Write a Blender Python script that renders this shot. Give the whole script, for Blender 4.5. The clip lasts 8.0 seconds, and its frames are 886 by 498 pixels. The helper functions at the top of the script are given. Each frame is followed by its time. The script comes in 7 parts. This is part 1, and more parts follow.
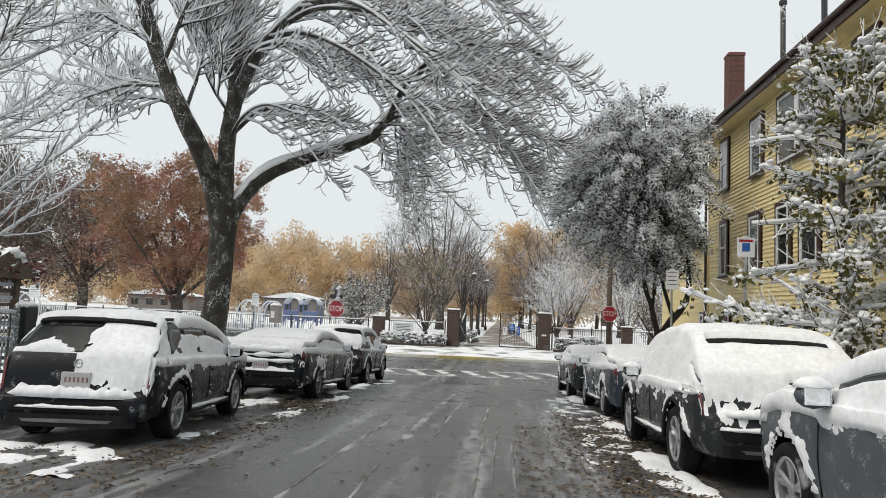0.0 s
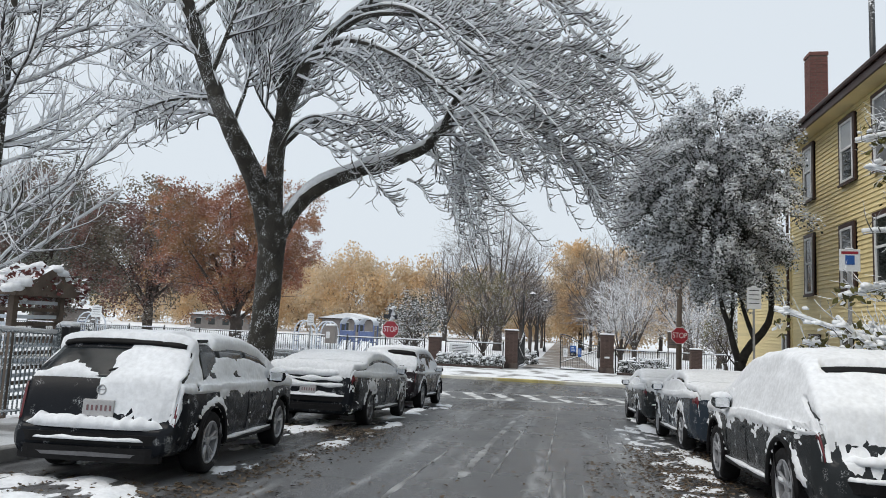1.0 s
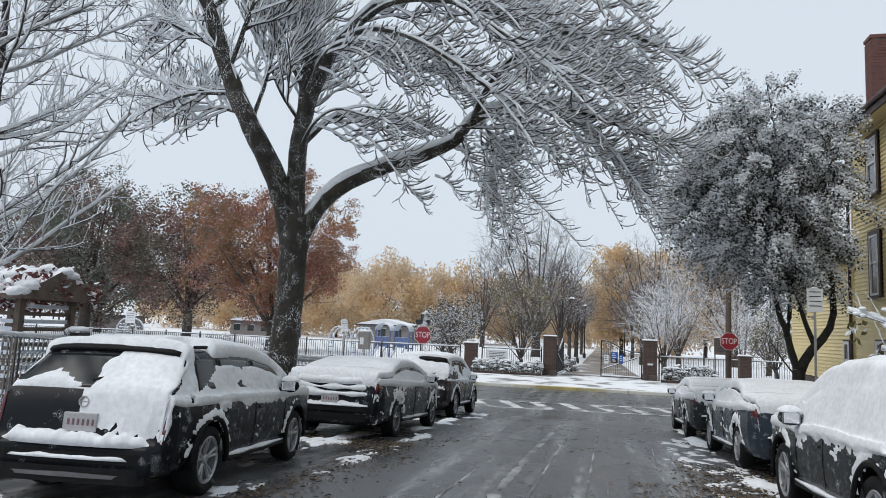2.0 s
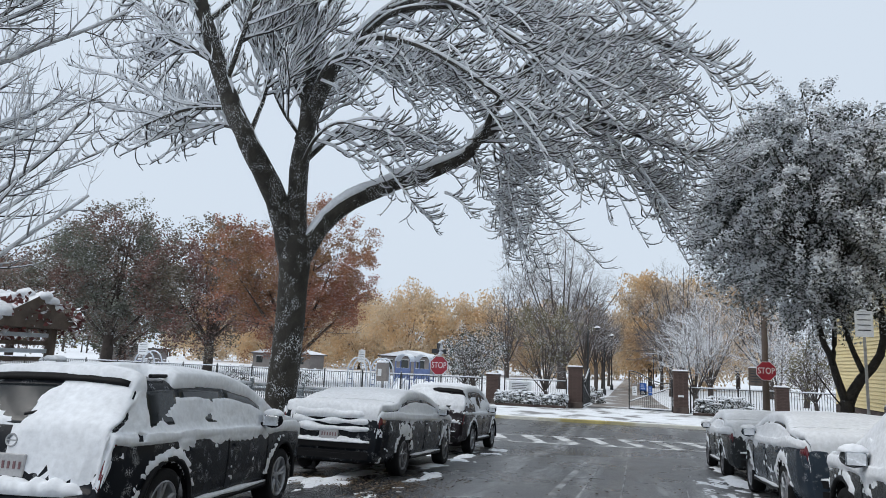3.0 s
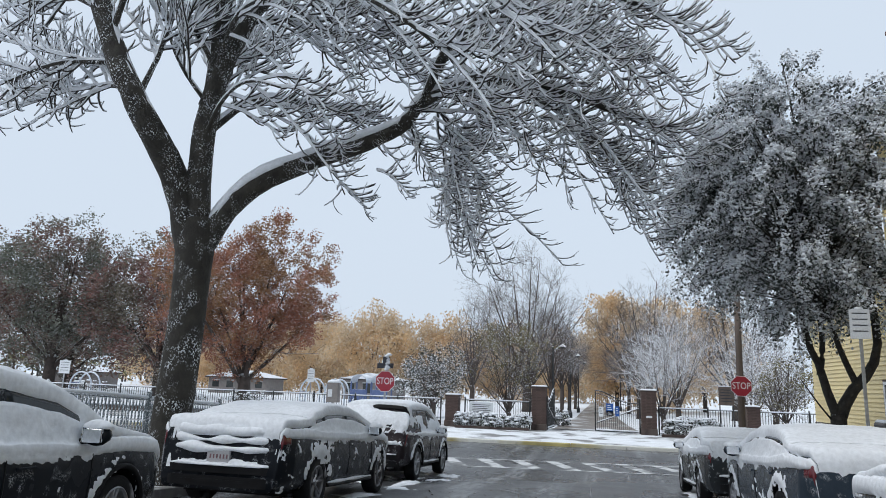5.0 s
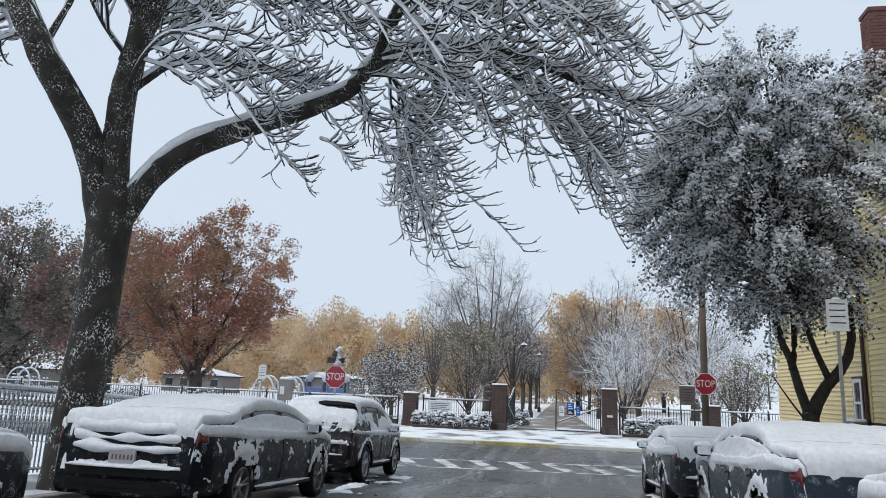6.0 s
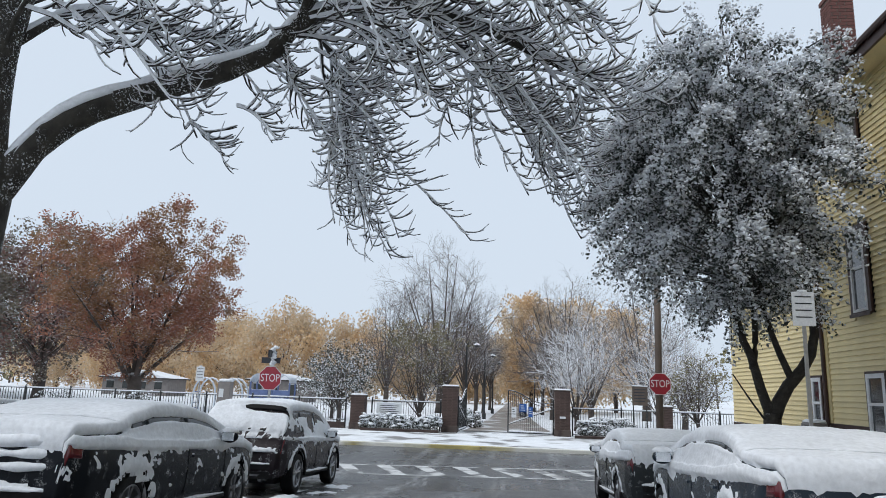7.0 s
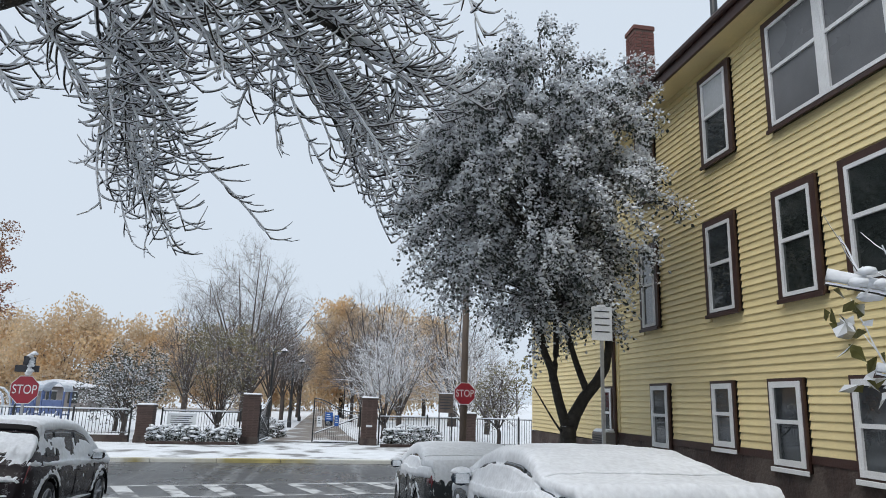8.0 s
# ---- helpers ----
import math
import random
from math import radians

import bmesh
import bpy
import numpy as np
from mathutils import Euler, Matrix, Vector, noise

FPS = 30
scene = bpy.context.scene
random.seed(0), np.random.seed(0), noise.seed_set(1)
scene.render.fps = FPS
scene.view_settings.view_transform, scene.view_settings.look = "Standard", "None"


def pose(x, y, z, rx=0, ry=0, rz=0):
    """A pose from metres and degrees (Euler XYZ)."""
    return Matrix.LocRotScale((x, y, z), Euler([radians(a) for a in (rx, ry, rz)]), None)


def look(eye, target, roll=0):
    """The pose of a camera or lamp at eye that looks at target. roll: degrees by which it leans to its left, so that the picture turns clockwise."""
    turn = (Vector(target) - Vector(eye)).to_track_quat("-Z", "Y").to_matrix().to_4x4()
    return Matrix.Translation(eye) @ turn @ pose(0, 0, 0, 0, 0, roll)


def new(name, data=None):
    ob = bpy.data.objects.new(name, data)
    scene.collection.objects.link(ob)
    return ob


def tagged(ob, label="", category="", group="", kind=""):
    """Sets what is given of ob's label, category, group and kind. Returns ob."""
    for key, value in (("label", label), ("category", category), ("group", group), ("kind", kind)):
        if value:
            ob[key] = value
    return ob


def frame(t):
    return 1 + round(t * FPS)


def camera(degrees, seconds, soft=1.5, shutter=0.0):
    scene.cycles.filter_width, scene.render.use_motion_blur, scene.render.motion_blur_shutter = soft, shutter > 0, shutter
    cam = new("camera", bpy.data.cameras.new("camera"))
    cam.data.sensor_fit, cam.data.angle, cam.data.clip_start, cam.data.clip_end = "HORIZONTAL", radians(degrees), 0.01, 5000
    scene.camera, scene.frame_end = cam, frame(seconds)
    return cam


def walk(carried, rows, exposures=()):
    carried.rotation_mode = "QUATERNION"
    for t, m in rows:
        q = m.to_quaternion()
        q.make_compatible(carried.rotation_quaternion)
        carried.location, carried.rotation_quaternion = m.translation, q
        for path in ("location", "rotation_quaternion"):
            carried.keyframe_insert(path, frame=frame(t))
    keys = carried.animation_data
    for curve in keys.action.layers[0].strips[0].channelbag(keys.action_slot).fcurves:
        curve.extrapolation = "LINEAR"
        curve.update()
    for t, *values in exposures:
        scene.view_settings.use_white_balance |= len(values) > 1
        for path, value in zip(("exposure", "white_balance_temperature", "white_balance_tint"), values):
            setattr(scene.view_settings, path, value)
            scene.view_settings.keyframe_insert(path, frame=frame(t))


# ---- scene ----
cam = camera(66.3, 8.0, soft=0.9)
PATH = [
    (0, (1.215, 0.916, 2.706), (1.026, 2.9, 2.872), 2.5),
    (0.5, (1.129, 1.397, 2.752), (0.842, 3.365, 2.972), 2.6),
    (1, (1.098, 1.832, 2.709), (0.742, 3.788, 2.927), 2.6),
    (1.5, (1.072, 2.262, 2.695), (0.66, 4.206, 2.917), 2.6),
    (3, (1.118, 3.704, 2.64), (0.582, 5.604, 2.959), 2.3),
    (3.5, (1.136, 4.233, 2.569), (0.592, 6.118, 2.954), 2.3),
    (4, (1.183, 4.736, 2.531), (0.635, 6.621, 2.913), 2.2),
    (5.5, (1.171, 6.343, 2.324), (0.79, 8.265, 2.722), 2.2),
    (6, (1.168, 6.875, 2.296), (0.824, 8.805, 2.693), 2.4),
    (6.5, (1.222, 7.455, 2.26), (0.92, 9.391, 2.659), 2.2),
    (7, (1.275, 7.988, 2.304), (1.058, 9.934, 2.71), 2.1),
    (7.5, (1.376, 8.421, 2.386), (1.405, 10.376, 2.806), 1.8),
    (8, (1.472, 8.777, 2.453), (1.784, 10.703, 2.89), 1.7),
]
GRADE = [(0, 0.14, 7350, 10), (0.5, 0.08, 7000, 10), (1, 0.08, 6850, 10), (1.5, 0.05, 6750, 10), (3, 0.0, 6450, 10), (4, 0.0, 6350, 10), (6, 0.0, 6350, 10), (7, 0.0, 6380, 10), (8, 0.0, 6500, 10)]
walk(cam, [(t, look(eye, target, roll)) for t, eye, target, roll in PATH], GRADE)

# ---------------- light ----------------
world = bpy.data.worlds.new("overcast_sky")
scene.world = world
world.use_nodes = True
wn, wl = world.node_tree.nodes, world.node_tree.links
SUN_EL, SUN_ROT = radians(55), radians(235)
sky = wn.new("ShaderNodeTexSky")
sky.sky_type, sky.sun_disc = "NISHITA", False
sky.sun_elevation, sky.sun_rotation = SUN_EL, SUN_ROT
sky.air_density, sky.dust_density, sky.ozone_density = 1.0, 6.0, 1.0
sky_scale = wn.new("ShaderNodeMix")
sky_scale.data_type, sky_scale.blend_type = "RGBA", "MULTIPLY"
sky_scale.inputs[0].default_value = 1.0
sky_scale.inputs[7].default_value = (0.07, 0.07, 0.07, 1)
cloud = wn.new("ShaderNodeMix")
cloud.data_type = "RGBA"
cloud.inputs[0].default_value = 0.88          # thick cloud cover over the clear sky
cloud.inputs[7].default_value = (0.74, 0.835, 0.945, 1)
wl.new(sky.outputs[0], sky_scale.inputs[6])
wl.new(sky_scale.outputs[2], cloud.inputs[6])
wl.new(cloud.outputs[2], wn["Background"].inputs[0])
wn["Background"].inputs[1].default_value = 1.0
sun = new("sun", bpy.data.lights.new("sun", "SUN"))
sun.data.energy, sun.data.angle, sun.data.color = 1.5, radians(40), (1.0, 0.97, 0.93)
sun.matrix_world = look((0, 0, 30), (17, 12, 0))


# ---------------- materials ----------------
def material(name, color, rough=0.7, vary=0.25, scale=6.0, fine=60.0, bump=0.2, metal=0.0, snow=None, second=None,
             amount=0.5, coat=0.0, island=0.0, obj=0.0, specks=None, coords="Object", stretch=(1, 1, 1), leaf=False, spec=0.5):
    """A surface with two scales of variation; snow=(from, to): settles where the surface looks up that far."""
    m = bpy.data.materials.new(name)
    m.use_nodes = True
    n, l = m.node_tree.nodes, m.node_tree.links
    b = n["Principled BSDF"]
    tc = n.new("ShaderNodeTexCoord")
    mp = n.new("ShaderNodeMapping")
    mp.inputs["Scale"].default_value = stretch
    l.new(tc.outputs[coords], mp.inputs[0])

    def noise_at(s, detail=4.0, vec=None):
        t = n.new("ShaderNodeTexNoise")
        t.inputs["Scale"].default_value, t.inputs["Detail"].default_value = s, detail
        l.new(vec or mp.outputs[0], t.inputs["Vector"])
        return t.outputs["Fac"]

    def ramp(fac, a, z):
        r = n.new("ShaderNodeMapRange")
        r.inputs[1].default_value, r.inputs[2].default_value = a, z
        l.new(fac, r.inputs[0])
        return r.outputs[0]

    def mix(fac, a, c, blend="MIX"):
        x = n.new("ShaderNodeMix")
        x.data_type, x.blend_type = "RGBA", blend
        for s, v in ((0, fac), (6, a), (7, c)):
            if isinstance(v, (tuple, float, int)):
                x.inputs[s].default_value = (*v, 1) if isinstance(v, tuple) else v
            else:
                l.new(v, x.inputs[s])
        return x.outputs[2]

    def maths(op, a, c):
        x = n.new("ShaderNodeMath")
        x.operation = op
        for s, v in ((0, a), (1, c)):
            if isinstance(v, (float, int)):
                x.inputs[s].default_value = v
            else:
                l.new(v, x.inputs[s])
        return x.outputs[0]

    big, small = noise_at(scale), noise_at(fine, 3.0)
    base = mix(ramp(big, 0.35, 0.7), tuple(c * (1 - vary) for c in color), tuple(min(1, c * (1 + vary)) for c in color))
    if second:
        base = mix(ramp(noise_at(scale * 0.37 + 0.11), 0.62 - amount * 0.4, 0.7 - amount * 0.3), base, second)
    base = mix(maths("MULTIPLY", ramp(small, 0.3, 0.75), 0.35), base, tuple(c * 0.45 for c in color))
    if island:
        g = n.new("ShaderNodeNewGeometry")
        base = mix(ramp(g.outputs["Random Per Island"], 0.0, 1.0), mix(1.0, base, (1 - island,) * 3, "MULTIPLY"), base)
    if obj:
        o = n.new("ShaderNodeObjectInfo")
        base = mix(o.outputs["Random"], mix(1.0, base, (1 - obj,) * 3, "MULTIPLY"), base)
    r_val = None
    height = small
    if specks:
        s = ramp(noise_at(specks[0], 2.0), specks[1], specks[1] + 0.04)
        s = maths("MULTIPLY", s, ramp(noise_at(specks[0] * 0.08, 2.0), specks[2], specks[2] + 0.16))
        s = maths("MULTIPLY", s, specks[3] if len(specks) > 3 else 1.0)
        base = mix(s, base, (0.74, 0.77, 0.8))
        height = maths("ADD", height, s)
    if snow:
        g = n.new("ShaderNodeNewGeometry")
        sp = n.new("ShaderNodeSeparateXYZ")
        l.new(g.outputs["Normal"], sp.inputs[0])
        z = maths("ADD", sp.outputs[2], maths("MULTIPLY", maths("SUBTRACT", noise_at(fine * 0.25, 2.0), 0.5), 0.9))
        s = ramp(z, snow[0], snow[1])
        base = mix(s, base, (0.80, 0.825, 0.86))
        r_val = maths("ADD", maths("MULTIPLY", s, 0.9 - rough), rough)
    l.new(base, b.inputs["Base Color"])
    if r_val is None:
        r_val = maths("ADD", maths("MULTIPLY", maths("SUBTRACT", big, 0.5), 0.3), rough)
    l.new(r_val, b.inputs["Roughness"])
    b.inputs["Metallic"].default_value = metal
    b.inputs["Specular IOR Level"].default_value = spec
    b.inputs["Coat Weight"].default_value = coat
    b.inputs["Coat Roughness"].default_value = 0.12
    if leaf:
        tr = n.new("ShaderNodeBsdfTranslucent")
        ms = n.new("ShaderNodeMixShader")
        ms.inputs[0].default_value = 0.45
        l.new(base, tr.inputs[0])
        l.new(b.outputs[0], ms.inputs[1])
        l.new(tr.outputs[0], ms.inputs[2])
        l.new(ms.outputs[0], n["Material Output"].inputs[0])
    if bump:
        bp = n.new("ShaderNodeBump")
        bp.inputs["Strength"].default_value, bp.inputs["Distance"].default_value = bump, 0.02
        l.new(height, bp.inputs["Height"])
        l.new(bp.outputs[0], b.inputs["Normal"])
    return m


SNOW = material("snow", (0.82, 0.845, 0.88), 0.9, 0.06, 2.5, 20, 0.30)
SNOW_DIRTY = material("slush", (0.40, 0.41, 0.42), 0.5, 0.25, 3, 40, 0.5, second=(0.10, 0.10, 0.10), amount=0.5)
PAVE = material("pavement_snow", (0.80, 0.825, 0.85), 0.85, 0.08, 1.5, 30, 0.4, second=(0.19, 0.185, 0.18), amount=0.28)
PAVE_WET = material("pavement_wet", (0.2, 0.195, 0.19), 0.5, 0.2, 2, 50, 0.3, second=(0.72, 0.74, 0.76), amount=0.42)
KERB = material("granite_kerb", (0.30, 0.29, 0.28), 0.6, 0.2, 5, 90, 0.4, second=(0.72, 0.74, 0.76), amount=0.3)
KERB_YELLOW = material("yellow_kerb_paint", (0.46, 0.39, 0.16), 0.6, 0.25, 1.2, 60, 0.3, second=(0.72, 0.72, 0.68), amount=0.62)
PATHM = material("wet_path", (0.23, 0.20, 0.175), 0.45, 0.2, 1.2, 40, 0.2, second=(0.7, 0.72, 0.74), amount=0.25)
PAINT_LINE = material("road_paint", (0.62, 0.63, 0.63), 0.5, 0.15, 4, 50, 0.2, second=(0.12, 0.12, 0.12), amount=0.32)
CLAP = material("yellow_clapboard", (0.86, 0.715, 0.385), 0.55, 0.10, 1.5, 70, 0.15, obj=0.14)
TRIM = material("brown_trim", (0.05, 0.023, 0.018), 0.5, 0.2, 4, 60, 0.2)
WHITE = material("white_paint", (0.74, 0.75, 0.76), 0.45, 0.06, 4, 60, 0.1)
FOUND = material("brown_foundation", (0.055, 0.036, 0.031), 0.8, 0.4, 5, 24, 0.8, second=(0.09, 0.07, 0.06), amount=0.4)
ROOF = material("dark_shingle", (0.06, 0.05, 0.048), 0.85, 0.3, 4, 40, 0.5, snow=(0.75, 0.95))
BRICK = material("brown_brick", (0.10, 0.064, 0.055), 0.8, 0.25, 4, 60, 0.4, obj=0.35)
BRICK_RED = material("red_brick", (0.17, 0.068, 0.055), 0.8, 0.2, 4, 60, 0.4, obj=0.3)
MORTAR = material("mortar", (0.13, 0.09, 0.075), 0.9, 0.2, 6, 60, 0.3)
IRON = material("black_iron", (0.018, 0.02, 0.022), 0.45, 0.3, 9, 80, 0.15, snow=(0.55, 0.85))
IRON_GREY = material("grey_green_iron", (0.13, 0.155, 0.17), 0.45, 0.25, 9, 80, 0.15, snow=(0.4, 0.8), specks=(30, 0.54, 0.40))
MIRROR = material("mirror_glass", (0.78, 0.80, 0.82), 0.06, 0.03, 6, 60, 0.0, metal=1.0)
STEEL = material("galvanised_steel", (0.42, 0.43, 0.44), 0.4, 0.15, 8, 70, 0.1, metal=0.6)
BARK = material("dark_bark", (0.040, 0.036, 0.029), 0.9, 0.35, 5, 30, 0.9, specks=(44, 0.55, 0.48), snow=(0.55, 0.85), stretch=(1, 1, 0.8))
BARK_STEM = material("plain_dark_bark", (0.034, 0.030, 0.025), 0.9, 0.4, 7, 40, 1.0, snow=(0.75, 0.95))
BARK_LIMB = material("dark_limb_bark", (0.040, 0.036, 0.029), 0.9, 0.45, 7, 26, 1.0, specks=(50, 0.575, 0.43), snow=(0.55, 0.85), stretch=(1, 1, 0.8))
TWIG = material("snowy_twig", (0.045, 0.04, 0.038), 0.9, 0.3, 5, 30, 0.0, snow=(-0.7, 0.05))
TWIG_DARK = material("dark_twig", (0.045, 0.04, 0.038), 0.9, 0.3, 5, 30, 0.0, snow=(0.0, 0.9))
TWIG_THIN = material("frosted_far_twig", (0.085, 0.066, 0.058), 0.9, 0.3, 2, 12, 0.0, snow=(0.1, 1.1))
TWIG_WHITE = material("white_far_twig", (0.20, 0.17, 0.15), 0.9, 0.3, 2, 12, 0.0, snow=(-0.5, 0.35))
BARK_FAR = material("far_bark", (0.075, 0.06, 0.052), 0.9, 0.3, 3, 20, 0.4, snow=(0.4, 0.8))
HOLLY = material("dark_evergreen_leaf", (0.07, 0.086, 0.072), 0.5, 0.35, 2.5, 7, 0.0, island=0.5, snow=(-0.35, 0.8), leaf=True)
SHRUB_LEAF = material("yellow_green_leaf", (0.17, 0.16, 0.05), 0.6, 0.35, 3, 20, 0.0, island=0.5, snow=(0.15, 0.6), leaf=True)
# These four far leaf colours are paled, snow mixed in softly, to imitate haze.
RED_LEAF = material("russet_leaf", (0.46, 0.20, 0.13), 0.7, 0.3, 0.35, 6, 0.0, island=0.45, second=(0.38, 0.22, 0.11), amount=0.5, snow=(0.35, 1.7), leaf=True)
MAROON_LEAF = material("maroon_leaf", (0.35, 0.19, 0.165), 0.7, 0.3, 0.3, 6, 0.0, island=0.5, second=(0.23, 0.21, 0.16), amount=0.5, snow=(0.35, 1.7), leaf=True)
GREEN_LEAF = material("dull_green_leaf", (0.25, 0.265, 0.215), 0.7, 0.3, 0.3, 6, 0.0, island=0.5, second=(0.28, 0.165, 0.14), amount=0.4, snow=(0.35, 1.7), leaf=True)
GOLD_LEAF = material("golden_leaf", (0.84, 0.61, 0.36), 0.7, 0.12, 0.25, 6, 0.0, island=0.18, second=(0.74, 0.60, 0.42), amount=0.5, snow=(0.4, 2.0), leaf=True)
OLIVE_LEAF = material("pale_olive_leaf", (0.26, 0.23, 0.11), 0.7, 0.3, 0.5, 6, 0.0, island=0.45, snow=(0.4, 0.9), leaf=True)
BUSH_LEAF = material("snowy_bush_leaf", (0.10, 0.11, 0.085), 0.7, 0.3, 1, 8, 0.0, island=0.5, snow=(0.0, 0.5), leaf=True)
FALLEN = material("fallen_leaf", (0.14, 0.095, 0.055), 0.6, 0.3, 4, 20, 0.0, island=0.6)
VINE = material("red_vine_leaf", (0.16, 0.045, 0.04), 0.7, 0.3, 3, 20, 0.0, island=0.5, snow=(0.3, 0.8))
SIGN_RED = material("sign_red", (0.30, 0.018, 0.035), 0.4, 0.1, 4, 60, 0.0)
SIGN_WHITE = material("sign_white", (0.72, 0.74, 0.76), 0.45, 0.05, 4, 60, 0.0)
SIGN_BLUE = material("sign_blue", (0.02, 0.10, 0.35), 0.45, 0.05, 4, 60, 0.0)
SIGN_DARK = material("sign_dark", (0.02, 0.022, 0.03), 0.45, 0.05, 4, 60, 0.0)
PLAY_BLUE = material("play_blue", (0.12, 0.17, 0.34), 0.4, 0.15, 4, 60, 0.0, snow=(0.4, 0.7))
PLAY_WHITE = material("play_white", (0.6, 0.66, 0.74), 0.4, 0.1, 4, 60, 0.0, snow=(0.4, 0.7))
WOOD = material("weathered_wood", (0.13, 0.10, 0.08), 0.8, 0.3, 5, 50, 0.5, snow=(0.5, 0.85))
POLE = material("weathered_pole", (0.11, 0.085, 0.07), 0.85, 0.3, 4, 50, 0.5, stretch=(1, 1, 0.2))
ORANGE = material("orange_plastic", (0.65, 0.22, 0.06), 0.5, 0.1, 4, 50, 0.1)
STUCCO = material("pale_stucco", (0.24, 0.22, 0.21), 0.8, 0.15, 2, 20, 0.2)
RUBBER = material("tyre_rubber", (0.012, 0.012, 0.013), 0.8, 0.3, 8, 60, 0.3, second=(0.3, 0.3, 0.32), amount=0.02, spec=0.2)
ALLOY = material("alloy", (0.34, 0.35, 0.37), 0.35, 0.2, 6, 60, 0.0, metal=0.4)
ALLOY_DARK = material("dark_alloy", (0.16, 0.16, 0.17), 0.38, 0.15, 6, 60, 0.0, metal=0.35)
PLASTIC = material("black_plastic", (0.014, 0.014, 0.015), 0.5, 0.2, 8, 80, 0.2, spec=0.08)
CHROME = material("chrome", (0.55, 0.56, 0.58), 0.15, 0.05, 6, 60, 0.0, metal=1.0)
TAIL = material("tail_lamp_red", (0.13, 0.010, 0.016), 0.2, 0.15, 6, 60, 0.0, coat=0.6)
LAMP_CLEAR = material("clear_lamp", (0.5, 0.52, 0.55), 0.15, 0.1, 6, 60, 0.0, coat=0.6)
PLATE = material("plate_white", (0.42, 0.42, 0.43), 0.45, 0.08, 6, 60, 0.0)
PLATE_INK = material("plate_ink", (0.19, 0.10, 0.11), 0.5, 0.1, 6, 60, 0.0)


def car_paint(name, color):
    """Wet paint with sprays of frozen snow stuck to it."""
    return material(name, color, 0.25, 0.15, 3, 90, 0.08, coat=0.03, specks=(110, 0.53, 0.56, 0.5), spec=0.10)


def glass_material(name, color, rough=0.06, spec=0.3, coat=0.0):
    return material(name, color, rough, 0.2, 3, 30, 0.0, coat=coat, spec=spec)


CAR_GLASS = glass_material("car_glass", (0.02, 0.024, 0.027), 0.1)
PANE = glass_material("window_glass", (0.035, 0.042, 0.047), 0.06, 0.6, 0.5)
PANE_DARK = glass_material("dark_window_glass", (0.02, 0.025, 0.024), 0.06, 0.5, 0.2)
# Mottled dark grey in place of clear glass for the double window.
PANE_GREY = material("grey_window_pane", (0.125, 0.128, 0.135), 0.3, 0.25, 1.2, 60, 0.05, spec=0.5)
BLIND = material("window_blind", (0.42, 0.44, 0.46), 0.5, 0.08, 2, 30, 0.0, coat=0.5)


def asphalt_material():
    """Wet asphalt: damp and glossy patches, and strips of pressed slush along the wheel tracks."""
    m = bpy.data.materials.new("wet_asphalt")
    m.use_nodes = True
    n, l = m.node_tree.nodes, m.node_tree.links
    b = n["Principled BSDF"]
    tc = n.new("ShaderNodeTexCoord")

    def tex(scale, sc=(1, 1, 1), detail=4.0, rough=0.55):
        mp = n.new("ShaderNodeMapping")
        mp.inputs["Scale"].default_value = sc
        l.new(tc.outputs["Object"], mp.inputs[0])
        t = n.new("ShaderNodeTexNoise")
        t.inputs["Scale"].default_value, t.inputs["Detail"].default_value, t.inputs["Roughness"].default_value = scale, detail, rough
        l.new(mp.outputs[0], t.inputs["Vector"])
        return t.outputs["Fac"]

    def ramp(fac, a, z, lo=0.0, hi=1.0):
        r = n.new("ShaderNodeMapRange")
        for i, v in ((1, a), (2, z), (3, lo), (4, hi)):
            r.inputs[i].default_value = v
        l.new(fac, r.inputs[0])
        return r.outputs[0]

    def mix(fac, a, c):
        x = n.new("ShaderNodeMix")
        x.data_type = "RGBA"
        for s, v in ((0, fac), (6, a), (7, c)):
            if isinstance(v, tuple):
                x.inputs[s].default_value = (*v, 1)
            else:
                l.new(v, x.inputs[s])
        return x.outputs[2]

    def mul(a, c):
        x = n.new("ShaderNodeMath")
        x.operation = "MULTIPLY"
        l.new(a, x.inputs[0])
        l.new(c, x.inputs[1])
        return x.outputs[0]

    grain, wet = tex(120, detail=2), tex(0.35)
    base = mix(ramp(wet, 0.35, 0.65), (0.042, 0.043, 0.046), (0.088, 0.089, 0.092))
    base = mix(ramp(grain, 0.35, 0.7), base, (0.045, 0.045, 0.047))
    streak = mul(ramp(tex(2.2, (1, 0.03, 1), 3), 0.50, 0.64), ramp(tex(9, (1, 0.2, 1), 4), 0.36, 0.62))
    base = mix(ramp(streak, 0.0, 1.0, 0.0, 0.42), base, (0.52, 0.54, 0.56))
    bits = ramp(tex(30, detail=2), 0.70, 0.74)
    base = mix(bits, base, (0.5, 0.51, 0.52))
    l.new(base, b.inputs["Base Color"])
    l.new(ramp(wet, 0.3, 0.7, 0.16, 0.42), b.inputs["Roughness"])
    bp = n.new("ShaderNodeBump")
    bp.inputs["Strength"].default_value, bp.inputs["Distance"].default_value = 0.35, 0.01
    l.new(grain, bp.inputs["Height"])
    l.new(bp.outputs[0], b.inputs["Normal"])
    return m


ASPHALT = asphalt_material()


# ---------------- mesh helpers ----------------
def mesh(name, verts, faces, mat, smooth=False):
    me = bpy.data.meshes.new(name)
    me.from_pydata([tuple(v) for v in verts], [], faces)
    for m in (mat if isinstance(mat, (list, tuple)) else [mat]):
        me.materials.append(m)
    if smooth:
        me.shade_smooth()
    return me


